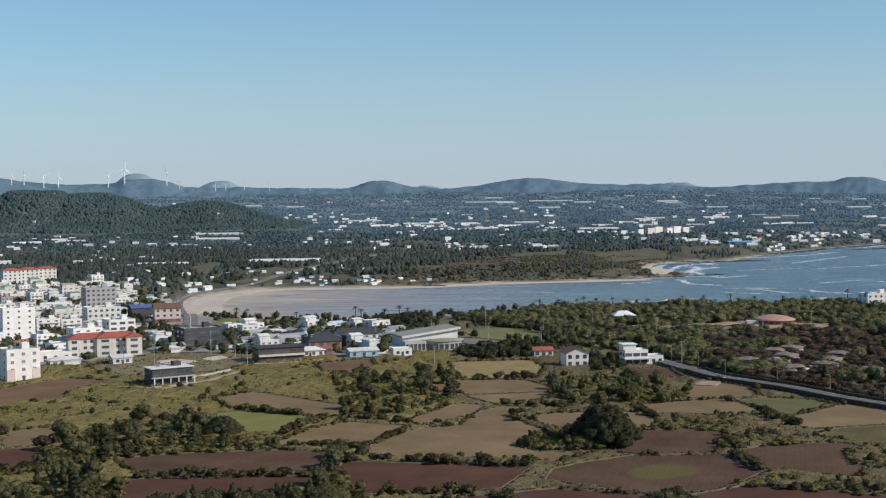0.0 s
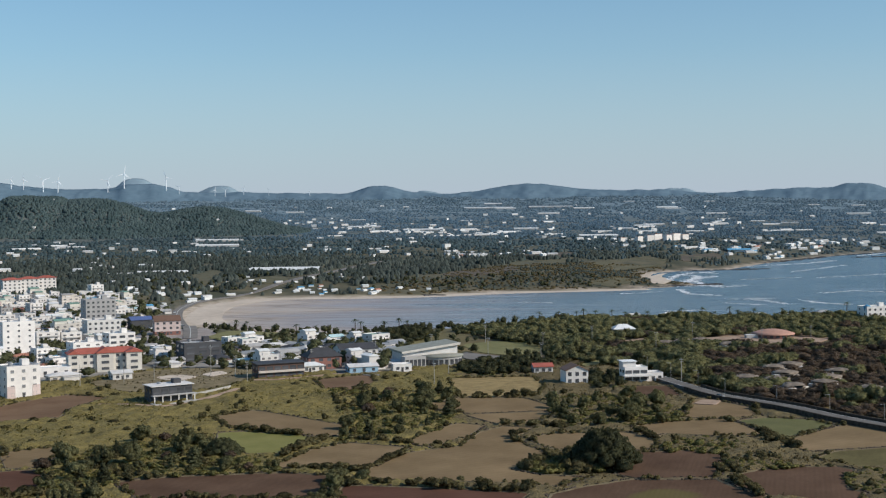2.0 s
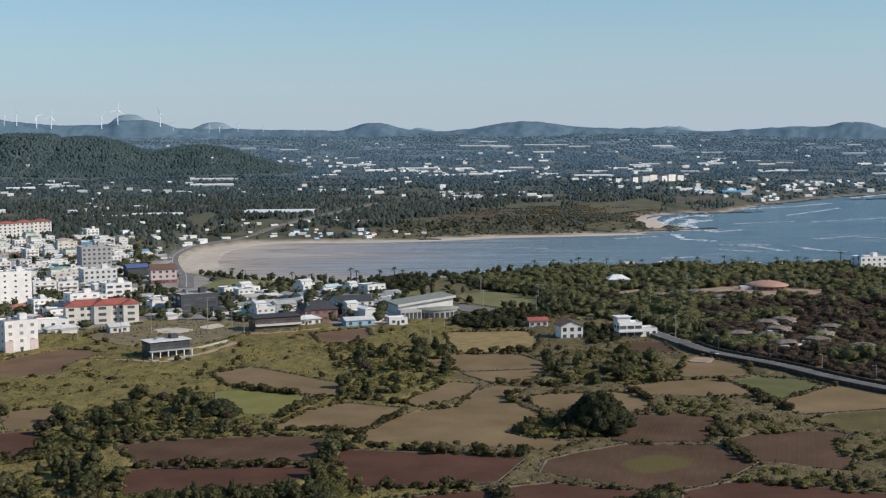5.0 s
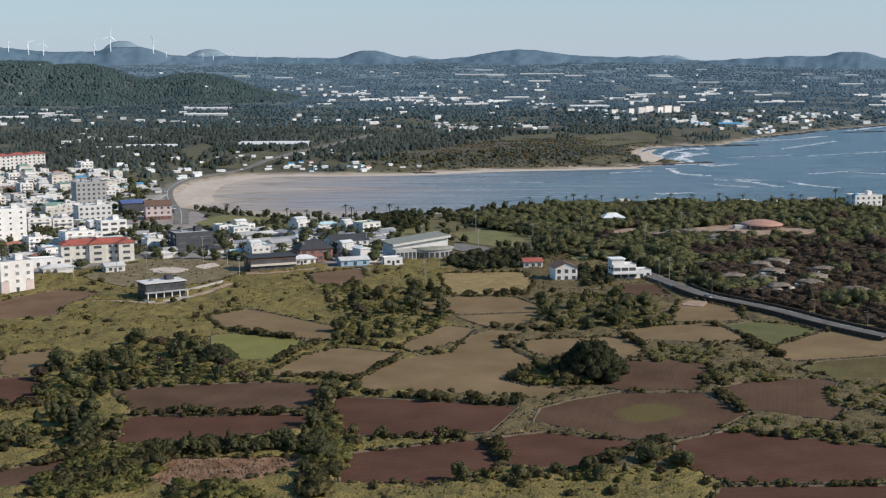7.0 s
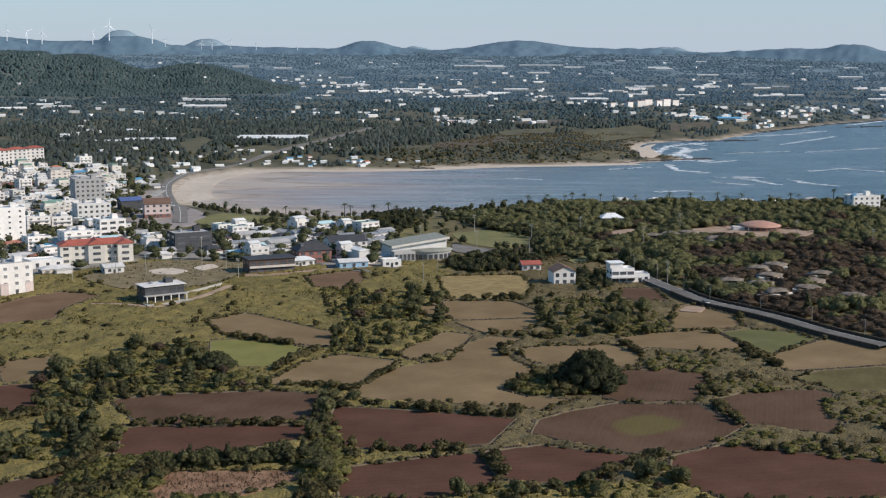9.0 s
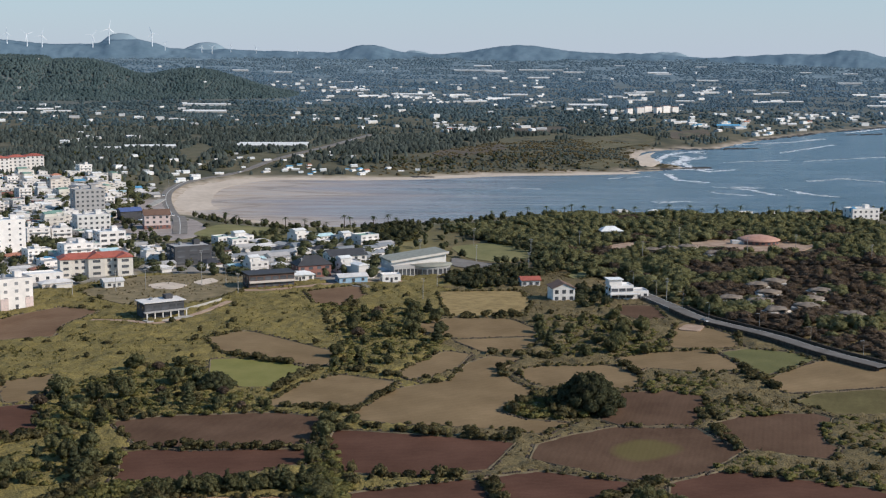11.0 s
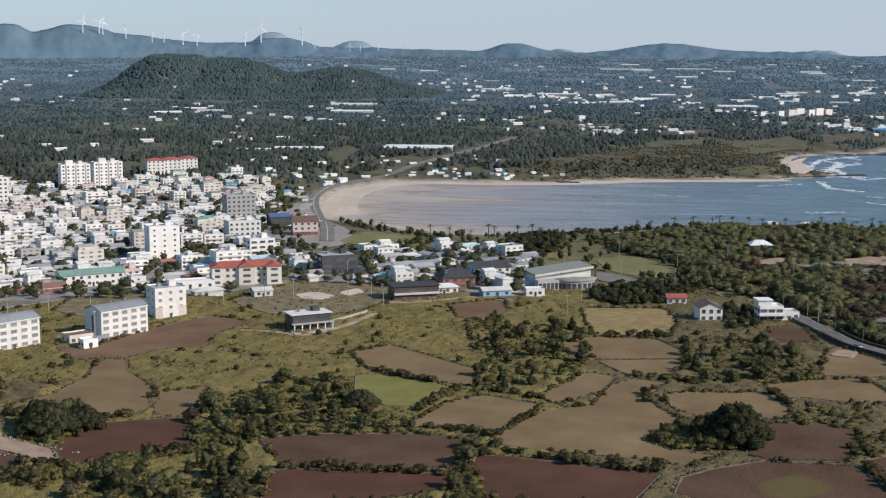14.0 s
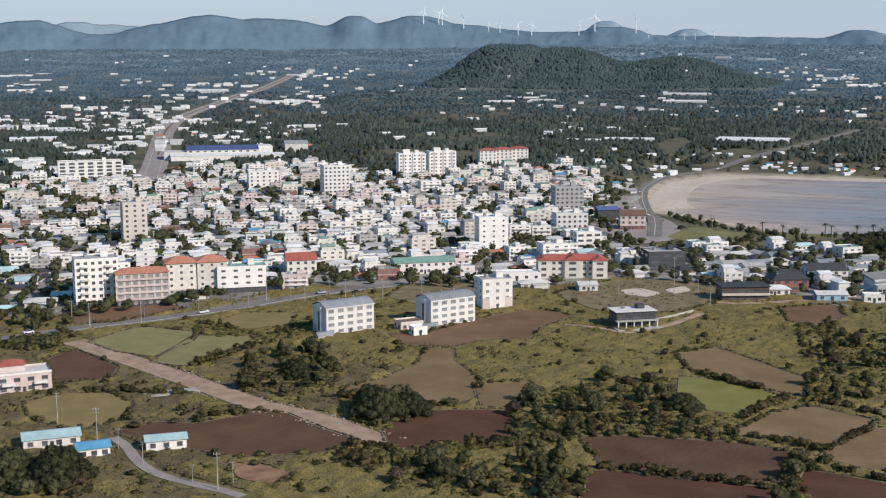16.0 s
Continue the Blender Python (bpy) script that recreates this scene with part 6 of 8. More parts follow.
HUTS = [(129.4, 555.6), (140.8, 548.8), (143.1, 528.9), (158.1, 538.2), (139.8, 712.8), (150, 570), (165, 555), (118, 700), (128, 706), (150, 590), (172, 520), (160, 600), (175, 575), (150, 690)]
for x, y in HUTS:
    TAKEN.append((x, y, 4.5))
    copy_thing(THATCH, pose(x, y, float(height(x, y)), 0, 0, random.uniform(-30, 40)) @ Matrix.Diagonal((1.4, 1.4, 1.15, 1)))
for ob in (*THATCH.children, THATCH):
    bpy.data.objects.remove(ob)


TOWN_PANE = box("window", 1, 0.14, 1, PLASTER_GLASS, z=-0.5)


def template(name, w, d, floors, wall, roof, style, label, bays, side=1, rise=None, deck=False, top="", low=""):
    n = len(TAKEN)
    b = building(name, 0, -1000, w, d, floors, 0, wall, roof, style, label, "house", bays + (1 if w > 10 else 0), side, 3.0, 1.7, 1.15, "houses of the town", floors > 2, rise)
    for ob in b.children:
        if ob.name.startswith("window"):
            ob.data = TOWN_PANE
    v, f = [], []
    for k in range(1, floors + 1):
        for a, c, q in ((w + 0.3, d + 0.3, 0.24), (w + 0.3, d + 0.3, 0.0)):
            v += [(sx * a / 2, sy * c / 2, k * 3.0 - 0.1 + q) for sx, sy in ((-1, -1), (1, -1), (1, 1), (-1, 1))]
        i = len(v) - 8
        f += [(i, i + 1, i + 2, i + 3), (i + 7, i + 6, i + 5, i + 4), (i + 4, i + 5, i + 1, i), (i + 5, i + 6, i + 2, i + 1), (i + 6, i + 7, i + 3, i + 2), (i + 7, i + 4, i, i + 3)]
    if floors > 1:
        part("slab_edge", mesh_of("slab_edge", v[:-8], f[:-6], [WALL["grey" if wall in ("white", "pale") else "white"]]), b, None, "projecting concrete slab edges")
    if style == "flat":
        v, f = [], []
        for _ in range(1):
            i, cx, cy, a, c, h = len(v), random.uniform(-0.36, 0.36) * w, random.uniform(-0.36, 0.36) * d, random.uniform(0.9, 2.2), random.uniform(0.7, 1.4), random.uniform(0.8, 1.9)
            v += [(cx + sx * a, cy + sy * c, floors * 3.0 + 0.22 + q) for q in (0, h) for sx, sy in ((-1, -1), (1, -1), (1, 1), (-1, 1))]
            f += [(i, i + 1, i + 5, i + 4), (i + 1, i + 2, i + 6, i + 5), (i + 2, i + 3, i + 7, i + 6), (i + 3, i, i + 4, i + 7), (i + 4, i + 5, i + 6, i + 7)]
        part("rooftop_unit", mesh_of("rooftop_unit", v, f, [random.choice((TOP["steel"], TOP["teal"], WALL["grey"], TOP["pale"], TOP["brown"], WALL["pale"], WALL["grey"]))]), b, None, "small shed on the roof deck")
    for k in range(1, floors if deck else 0):
        part("balcony", box("balcony", w * 0.8, 1.2, 0.75, WALL["pale" if wall == "white" else "white"]), b, Matrix.Translation((w * 0.06, -d / 2 - 0.6, k * 3.0 - 0.1)))
    if top:
        part("upper_storey", box("upper_storey", w * 0.55, d * 0.6, 2.7, WALL[wall], 0.05), b, Matrix.Translation((-w * 0.14, d * 0.12, floors * 3.0)))
        part("upper_roof", gable("upper_roof", w * 0.55, d * 0.6, 1.1, 0.4, TOP[top], closed=True), b, Matrix.Translation((-w * 0.14, d * 0.12, floors * 3.0 + 2.8)))
    if low:
        part("lean_to", box("lean_to", w * 0.5, 3.2, 2.4, WALL["pale"], 0.04), b, Matrix.Translation((w * 0.15, -d / 2 - 1.6, 0)))
        part("lean_to_roof", box("lean_to_roof", w * 0.55, 3.6, 0.16, TOP[low]), b, Matrix.Translation((w * 0.15, -d / 2 - 1.7, 2.42)))
    del TAKEN[n:]
    return b


TOWN = [
    template("house", 11, 10, 3, "white", "pale", "flat", "white three-storey town house with a flat roof", 2, deck=True),
    template("house", 13, 10, 3, "cream", "green", "flat", "cream three-storey town house with a green roof deck", 2, top="green"),
    template("house", 10, 9, 2, "white", "grey", "flat", "white two-storey house with a grey roof deck", 2, low="steel"),
    template("house", 12, 9, 2, "pale", "pale", "flat", "pale two-storey house with a pale roof deck", 2, top="white"),
    template("house", 11, 9, 2, "pale", "green", "flat", "pale grey two-storey house with a green roof deck", 2, deck=True),
    template("house", 12, 8, 1, "white", "grey", "gable", "low white house with a grey pitched roof", 2, 1, 1.6, low="grey"),
    template("house", 12, 8, 1, "beige", "pale", "hip", "low beige house with a pale sheet roof", 2, 1, 1.5, low="pale"),
    template("house", 11, 8, 1, "cream", "blue", "gable", "low cream house with a blue sheet roof", 2, 1, 1.5, low="pale"),
    template("house", 11, 8, 1, "white", "orange", "hip", "low white house with an orange tiled roof", 2, 1, 1.7),
    template("house", 10, 8, 1, "white", "teal", "gable", "low white house with a teal sheet roof", 2, 1, 1.5),
    template("house", 11, 8, 1, "pale", "dark", "hip", "low grey house with a dark tiled roof", 2, 1, 1.7, low="brown"),
    template("house", 14, 11, 4, "white", "pale", "flat", "white four-storey block with a flat roof", 2, deck=True),
    template("house", 13, 11, 4, "beige", "grey", "flat", "beige four-storey block with a grey roof deck", 2, top="grey"),
    template("house", 12, 10, 3, "pink", "pale", "flat", "pinkish three-storey house with a pale roof deck", 2, deck=True),
    template("house", 12, 10, 3, "grey", "grey", "flat", "grey concrete three-storey house", 2),
    template("house", 12, 9, 2, "brick", "green", "flat", "red brick two-storey house with a green roof deck", 2),
    template("house", 14, 9, 1, "white", "steel", "vault", "white store with a curved steel roof", 2, 1, 1.6),
]
WEIGHT = [5, 2.5, 8, 9, 4, 7, 11, 1.3, 2, 2, 4.5, 2.2, 1.6, 2.5, 2.5, 2, 8]
PLACED = []


SPOTS = []


def town_house(x, y, turn):
    if any(math.hypot(x - u, y - v) < r + 6.5 for u, v, r in TAKEN):
        return
    if min(float(far_off(x, y, AVENUE)) - 18, float(far_off(x, y, STREET)) - 11, float(far_off(x, y, COAST)) - 11) < 0 or inside(x, y, PLAZA) or any(inside(x, y, ring) or far_off(x, y, ring + ring[:1]) < 6 for ring in FIELDS) or float(shore(x, y)) < 12:
        return
    if x > -170 and random.random() < 0.12:
        return
    k = random.choices(range(len(TOWN)), WEIGHT)[0]
    if x > -180 and k in (0, 1, 8, 11, 12, 13, 14, 15):
        k = random.choice((2, 3, 5, 6, 5, 9, 10, 16, 4))
    elif y < 760 and k in (0, 1, 11, 12, 13, 14) and random.random() < 0.55:
        k = random.choice((2, 3, 3, 6, 6, 16))
    if y < 530 and x < -290:
        k = random.choice((5, 6, 9, 10))
    turn = turn + random.gauss(0, 2.5) + random.choice((0, 0, 0, 0, 0, 90))
    PLACED.append((x, y))
    SPOTS.append((math.hypot(x, y), k, pose(x, y, float(height(x, y)), 0, 0, turn) @ Matrix.Diagonal((random.uniform(0.7, 1.2), random.uniform(0.75, 1.1), random.uniform(0.64, 0.88), 1))))


def town_rows(turn, pitch, deep, lane):
    """House plots in rows back to back, with a lane after every second row and gardens left open here and there."""
    c, s = math.cos(radians(turn)), math.sin(radians(turn))
    for j in range(-75, 75):
        slide = random.uniform(-6, 6)
        for i in range(-75, 75):
            u, v = i * pitch + slide + random.uniform(-1.4, 1.4), j * deep + (j // 2) * lane + random.uniform(-1.1, 1.1)
            x, y = -330 + u * c - v * s, 760 + u * s + v * c
            if inside(x, y, TOWN_RING) and noise.noise((x / 34, y / 34, 3.0)) < 0.25 and random.random() < 0.95:
                town_house(x, y, turn)


def joined(name, label, category, things, spots):
    """Many copies of a few built things, joined into one mesh with their materials."""
    mats, kinds = [], []
    for b in things:
        vs, fs, ms = [], [], []
        for ob in b.children_recursive:
            m, me, at = ob.matrix_basis, ob.data, len(vs)
            if me.materials[0] not in mats:
                mats.append(me.materials[0])
            vs += [tuple(m @ v.co) for v in me.vertices]
            fs += [tuple(i + at for i in p.vertices) for p in me.polygons]
            ms += [mats.index(me.materials[0])] * len(me.polygons)
        kinds.append((np.array(vs), fs, ms))
    verts, faces, slots, at = [], [], [], 0
    for k, m in spots:
        v, f, ms = kinds[k]
        q = np.array(m)
        verts.append(v @ q[:3, :3].T + q[:3, 3])
        faces += [tuple(i + at for i in p) for p in f]
        slots += ms
        at += len(v)
    me = mesh_of(name, np.concatenate(verts), faces, mats)
    me.polygons.foreach_set("material_index", slots)
    return tagged(new(name, me), label, category, kind="stuff")


TOWN_RING = [(x, y) for x, y in TOWN_0]
town_rows(36, 13.6, 11.3, 4.2)
SPOTS.sort(key=lambda q: q[0])
for _, k, m in SPOTS[:205]:
    copy_thing(TOWN[k], m)
joined("town_houses", "crowded pale houses in the far part of town", "houses", TOWN, [q[1:] for q in SPOTS[205:]])
for b in TOWN:
    for ob in (*b.children, b):
        bpy.data.objects.remove(ob)


# far houses, sheds and greenhouses
def far_template(name, w, d, h, wall, roof, style, rise, label, category):
    b = new(name)
    tagged(b, label, category, "far settlement")
    part("wall", box("wall", w, d, h, WALL["white"] if h > 15 else TOP["pale" if wall == "pale" else "white"]), b)
    part("roof", gable("roof", w, d, rise, 0.4, TOP[roof], closed=True) if style == "gable" else vault("roof", w, d, rise, 0.2, TOP[roof]) if style == "vault" else box("roof", w + 0.4, d + 0.4, 0.4, TOP[roof]), b, Matrix.Translation((0, 0, h + 0.05)))
    return b


FARS = [
    far_template("house", 12, 9, 4, "white", "white", "gable", 1.8, "far white house with a pale roof", "house"),
    far_template("house", 14, 10, 6.5, "cream", "pale", "flat", 0, "far white two-storey house with a flat roof", "house"),
    far_template("house", 12, 9, 4, "cream", "orange", "gable", 2, "far house with an orange roof", "house"),
    far_template("warehouse", 20, 10, 4, "pale", "white", "vault", 1.6, "far pale warehouse with a curved roof", "warehouse"),
    far_template("greenhouse", 70, 16, 3.0, "pale", "white", "vault", 2.2, "long white plastic greenhouse", "greenhouse"),
    far_template("house", 12, 9, 4, "white", "blue", "gable", 1.8, "far house with a blue roof", "house"),
    far_template("apartment_building", 26, 13, 19, "white", "orange", "flat", 0, "far white apartment block", "building"),
]


FAR_SPOTS = []


def far_put(k, x, y, turn=0.0, s=1.0):
    if float(shore(x, y)) > 12:
        for q in ((-28, -14, 0, 14, 28) if k == 4 else (-9, 9) if k == 3 else (0,)):
            PLACED.append((x + q * s, y))
        FAR_SPOTS.append((math.hypot(x, y), k, pose(x, y, float(height(x, y)), 0, 0, turn) @ Matrix.Diagonal((s, s, min(s, 1.0) * 0.9, 1))))


def cluster(x, y, sx, sy, n, kinds, big=1.0):
    for _ in range(int(n * 1.9)):
        far_put(random.choice(kinds), x + random.gauss(0, sx), y + random.gauss(0, sy), random.uniform(5, 60), big * random.uniform(0.42, 0.85))


cluster(-110, 1296, 38, 12, 14, (0, 0, 0, 5, 2, 3), 0.68)
cluster(-190, 1345, 45, 22, 7, (0, 0, 1, 3), 0.65)
cluster(-290, 1230, 40, 40, 14, (0, 1, 0, 3), 0.8)
cluster(30, 1850, 25, 30, 10, (0, 1, 1, 2))
cluster(90, 1900, 60, 60, 6, (0, 1, 3))
cluster(450, 2070, 60, 40, 16, (0, 1, 1, 3, 5))
cluster(560, 2230, 60, 60, 14, (0, 1, 3, 2))
cluster(700, 2420, 80, 50, 14, (0, 1, 3), 1.2)
cluster(350, 2420, 90, 60, 12, (0, 1, 3))
cluster(-120, 3050, 90, 60, 16, (3, 3, 1, 4), 1.2)
cluster(-320, 3350, 120, 120, 16, (0, 1, 3), 1.3)
cluster(150, 2900, 200, 150, 12, (3, 1, 4), 1.1)
cluster(650, 3100, 250, 200, 16, (3, 4, 1), 1.3)
cluster(-60, 2200, 220, 220, 12, (0, 1, 3))
cluster(-800, 1350, 90, 70, 18, (0, 1, 3, 2))
cluster(-1010, 1560, 60, 60, 10, (3, 1, 3))
cluster(-1250, 2150, 90, 160, 12, (3, 1, 3), 1.2)
cluster(-1600, 3050, 80, 90, 14, (3, 1), 1.4)
cluster(-1900, 2600, 250, 250, 14, (3, 4, 1), 1.2)
cluster(-700, 2100, 220, 220, 10, (3, 0, 4))
cluster(-500, 1600, 140, 120, 8, (0, 3))
cluster(-1150, 1650, 28, 20, 7, (1, 3, 3, 2))
cluster(-981, 1404, 26, 26, 8, (0, 1, 3))
cluster(-816, 1361, 30, 30, 5, (0, 3))
cluster(-1030, 1585, 20, 30, 5, (0, 1, 2))
cluster(-1120, 2040, 50, 30, 10, (3, 3, 1), 1.2)
cluster(-1560, 2590, 50, 30, 6, (3,), 1.7)
cluster(-1110, 1440, 40, 60, 10, (0, 1, 3))
cluster(-781, 1542, 30, 20, 3, (0, 3))
cluster(-1092, 1352, 60, 22, 8, (3, 3, 1), 1.9)
cluster(-1283, 1772, 70, 40, 9, (3, 0, 1), 1.4)
cluster(-1200, 1500, 90, 60, 9, (3, 0, 1), 1.2)
cluster(-831, 1150, 45, 40, 14, (0, 1, 1, 3), 1.1)
cluster(-720, 925, 40, 35, 12, (0, 1, 1), 1.1)
cluster(-860, 1020, 60, 50, 12, (0, 1, 3), 1.2)
for x, y, turn, k, s in ((-198, 1479, 4, 4, 1.15), (-198, 1497, 4, 4, 1.15), (-476, 2539, 8, 4, 1.2), (-433, 2310, 8, 4, 1.1), (-384, 1440, 10, 4, 0.6), (-336, 1460, 10, 4, 0.85), (-238, 3284, 0, 4, 1.2), (-82, 3107, 0, 4, 1.4), (292, 2620, -4, 4, 1.1), (292, 2650, -4, 4, 1.1),
                         (300, 2317, 38, 6, 0.45), (330, 2311, 42, 6, 0.55), (352, 2330, 30, 6, 0.62), (368, 2349, 35, 6, 0.7), (386, 2338, 44, 6, 0.6), (402, 2352, 38, 6, 0.72), (420, 2360, 36, 6, 0.6), (-974, 1206, 38, 3, 2.6), (-1066, 1532, 30, 3, 1.6), (-1482, 2400, 26, 3, 4.6), (-1420, 2330, 26, 3, 3.2), (100, 4100, 0, 4, 2.2), (300, 4120, 0, 4, 2.0), (-640, 4000, 5, 3, 2.4)):
    far_put(k, x, y, turn, s)
far_put(5, 455, 2066, -4, 3.0)
for _ in range(30):
    a, r = radians(random.uniform(-9, 19)), random.uniform(2700, 4400)
    far_put(4, math.sin(a) * r, math.cos(a) * r, random.uniform(-8, 8), random.uniform(0.4, 1.0))
for _ in range(130):
    a, r = radians(random.uniform(-42, 19)), random.uniform(2000, 4300)
    far_put(random.choice((0, 0, 1, 3)), math.sin(a) * r, math.cos(a) * r, random.uniform(5, 60), random.uniform(0.45, 0.95))
FAR_SPOTS.sort(key=lambda q: q[0])
for _, k, m in FAR_SPOTS[:110]:
    copy_thing(FARS[k], m)
joined("far_houses", "scattered white houses and sheds on the plain", "houses", FARS, [q[1:] for q in FAR_SPOTS[110:]])
for b in FARS:
    for ob in (*b.children, b):
        bpy.data.objects.remove(ob)

# open plots beyond the bay
def open_plot(ring):
    FIELDS.append(ring)
    return ring


sheet("field", open_plot([(-16.1, 1426.2), (71.7, 1566.1), (73.9, 1466.2), (-0.2, 1381.2)]), SOIL["fallow"], "open plot of bare dark brown ground beyond the town", "field", 0.5)
sheet("field", open_plot([(68.3, 1658.5), (158, 1766.8), (146.1, 1670.3), (71.2, 1555.2)]), SOIL["moor"], "open plot of olive green ground beyond the town", "field", 0.5)
sheet("field", open_plot([(166.2, 1687.9), (279.1, 1849), (300.6, 1781.5), (178.1, 1591.3)]), SOIL["moor"], "open plot of dull olive grass beyond the town", "field", 0.5)
sheet("field", open_plot([(-292.4, 1391.1), (-289.8, 1539.4), (-255.4, 1442.3), (-253.6, 1288)]), SOIL["moor"], "open plot of dull olive grass beyond the town", "field", 0.5)
sheet("field", open_plot([(136.9, 1378.1), (184.4, 1417.2), (204.3, 1402), (164.7, 1354.6)]), SOIL["moor"], "open plot of olive green ground beyond the town", "field", 0.5)
sheet("field", open_plot([(93.8, 1893.6), (181.6, 1942.5), (178.9, 1823.7), (95.8, 1769.2)]), SOIL["fallow"], "open plot of bare dark brown ground beyond the town", "field", 0.5)
sheet("field", open_plot([(-558.5, 1207.5), (-545.8, 1266.6), (-447.6, 1263), (-426.6, 1196.2), (-507.1, 1177.4)]), SOIL["moor"], "open plot of dull dry grass ground beyond the town", "field", 0.5)
sheet("field", open_plot([(-269.1, 1037.7), (-280.3, 1109.1), (-263.9, 1126.5), (-249, 1044.4)]), SOIL["moor"], "open plot of olive green ground beyond the town", "field", 0.5)
sheet("field", open_plot([(-218.4, 1366.7), (-189.3, 1410.1), (-175.3, 1351.5), (-199.3, 1320.7)]), SOIL["moor"], "open plot of dull dry grass ground beyond the town", "field", 0.5)
sheet("field", open_plot([(325.6, 1883.2), (407.1, 2000.6), (399.7, 1920.6), (315.3, 1775)]), SOIL["fallow"], "open plot of bare dark brown ground beyond the town", "field", 0.5)
sheet("field", open_plot([(91, 723.7), (114, 748.7), (131.1, 731.6), (105.6, 712.3)]), DIRT_M, "open plot of pale bare ground beyond the town", "field", 0.5)
sheet("field", open_plot([(139.4, 741.6), (172.5, 757.4), (180.2, 732.5), (144.7, 717.6)]), DIRT_M, "open plot of pale bare ground beyond the town", "field", 0.5)

sheet("yard", open_plot([(-319.4, 492.4), (-324.1, 509.1), (-290.7, 524.9), (-281.6, 514), (-291.1, 489.8), (-307.9, 479.3)]), STREET_M, "car park of worn pale asphalt", "yard", 0.42)
sheet("yard", open_plot([(-240.8, 350.4), (-243, 357), (-230.5, 368), (-226.5, 364.9)]), CONCRETE, "long pale concrete slab beside a plot", "yard", 0.42, False)
sheet("yard", open_plot([(-136.5, 592.2), (-128.8, 600.7), (-116.5, 592.1), (-120.7, 580.3), (-131.5, 582.7)]), BEACH, "patch of pale bare earth on the building plot", "yard", 0.42)
sheet("yard", open_plot([(-117.3, 600.6), (-110, 613.2), (-104.3, 603), (-110.8, 592.1)]), BEACH, "patch of pale bare earth on the building plot", "yard", 0.42)
sheet("yard", open_plot([(96.1, 497.9), (101.4, 508.5), (108.9, 506.2), (104.4, 494.6)]), DIRT_M, "patch of bare pale ground by the road", "yard", 0.42)
sheet("yard", open_plot([(7, 684), (21.9, 667.6), (36.1, 653.9), (29.7, 638.5), (6.9, 653.4)]), STREET_M, "paved forecourt of the assembly hall", "yard", 0.42)
sheet("yard", open_plot([(-58.9, 610.3), (-37.2, 614.1), (-30.1, 586.1), (-46.8, 597.1)]), STREET_M, "paved yard between low houses", "yard", 0.42)

# parked and passing cars
PAINTS = [mat(k + "_car_paint", tuple(c * 0.9 for c in tone), tone, 2, 0.3, 4, coords="Object", spec=0.5) for k, tone in (("white", (0.75, 0.75, 0.75)), ("silver", (0.42, 0.43, 0.45)), ("black", (0.03, 0.03, 0.035)), ("blue", (0.05, 0.12, 0.3)))]
TYRE = mat("tyre_rubber", (0.02, 0.02, 0.02), (0.04, 0.04, 0.04), 0.5, 0.9, 4, coords="Object")


def car_body(m, h=0.62):
    v = [(x, y, z) for z, hw, hl in ((0.28, 0.86, 2.2), (h + 0.28, 0.88, 2.18)) for x, y in ((-hl, -hw), (hl, -hw), (hl, hw), (-hl, hw))]
    return mesh_of("body", v, [(0, 1, 5, 4), (1, 2, 6, 5), (2, 3, 7, 6), (3, 0, 4, 7), (4, 5, 6, 7), (3, 2, 1, 0)], [m])


CABIN = mesh_of("cabin", [(-1.5, -0.8, 0.88), (1.1, -0.8, 0.88), (1.1, 0.8, 0.88), (-1.5, 0.8, 0.88), (-1.1, -0.66, 1.46), (0.5, -0.66, 1.46), (0.5, 0.66, 1.46), (-1.1, 0.66, 1.46)], [(0, 1, 5, 4), (1, 2, 6, 5), (2, 3, 7, 6), (3, 0, 4, 7), (4, 5, 6, 7)], [GLASS])
WHEEL = rod("wheel", 0.32, 0.32, 0.22, TYRE, 10)
BODIES = [car_body(m) for m in PAINTS]


def car(x, y, turn, k):
    c = thing("car", x, y, turn, ("white", "silver", "black", "blue")[k] + " car standing on the street", "car", "cars of the town")
    c.location.z += 0.5
    part("body", BODIES[k], c), part("cabin", CABIN, c)
    for sx in (-1.35, 1.35):
        for sy in (-0.9, 0.68):
            part("wheel", WHEEL, c, Matrix.Translation((sx, sy, 0.32)) @ pose(0, 0, 0, -90))


def along(line, s):
    p = np.array(line, float)
    d = np.concatenate([[0], np.cumsum(np.hypot(*np.diff(p, axis=0).T))])
    x, y = np.interp(s * d[-1], d, p[:, 0]), np.interp(s * d[-1], d, p[:, 1])
    x2, y2 = np.interp(s * d[-1] + 2, d, p[:, 0]), np.interp(s * d[-1] + 2, d, p[:, 1])
    return x, y, math.degrees(math.atan2(y2 - y, x2 - x))


for line, n, off in ((STREET, 3, 2.4), (COAST, 5, 2.0), (ROAD, 1, 1.8)):
    for q in range(n):
        x, y, turn = along(line, (q + random.uniform(0.1, 0.9)) / n)
        side = random.choice((-1, 1)) * off
        car(x - math.sin(radians(turn)) * side, y + math.cos(radians(turn)) * side, turn + (180 if side > 0 else 0), random.choices(range(4), (5, 3, 2, 1))[0])
for q in range(18):
    x, y = -228 + random.uniform(-4, 6) + q % 3 * 14, 960 - q * 9
    if inside(x, y, PLAZA):
        car(x, y, 70, random.choices(range(4), (5, 3, 2, 1))[0])

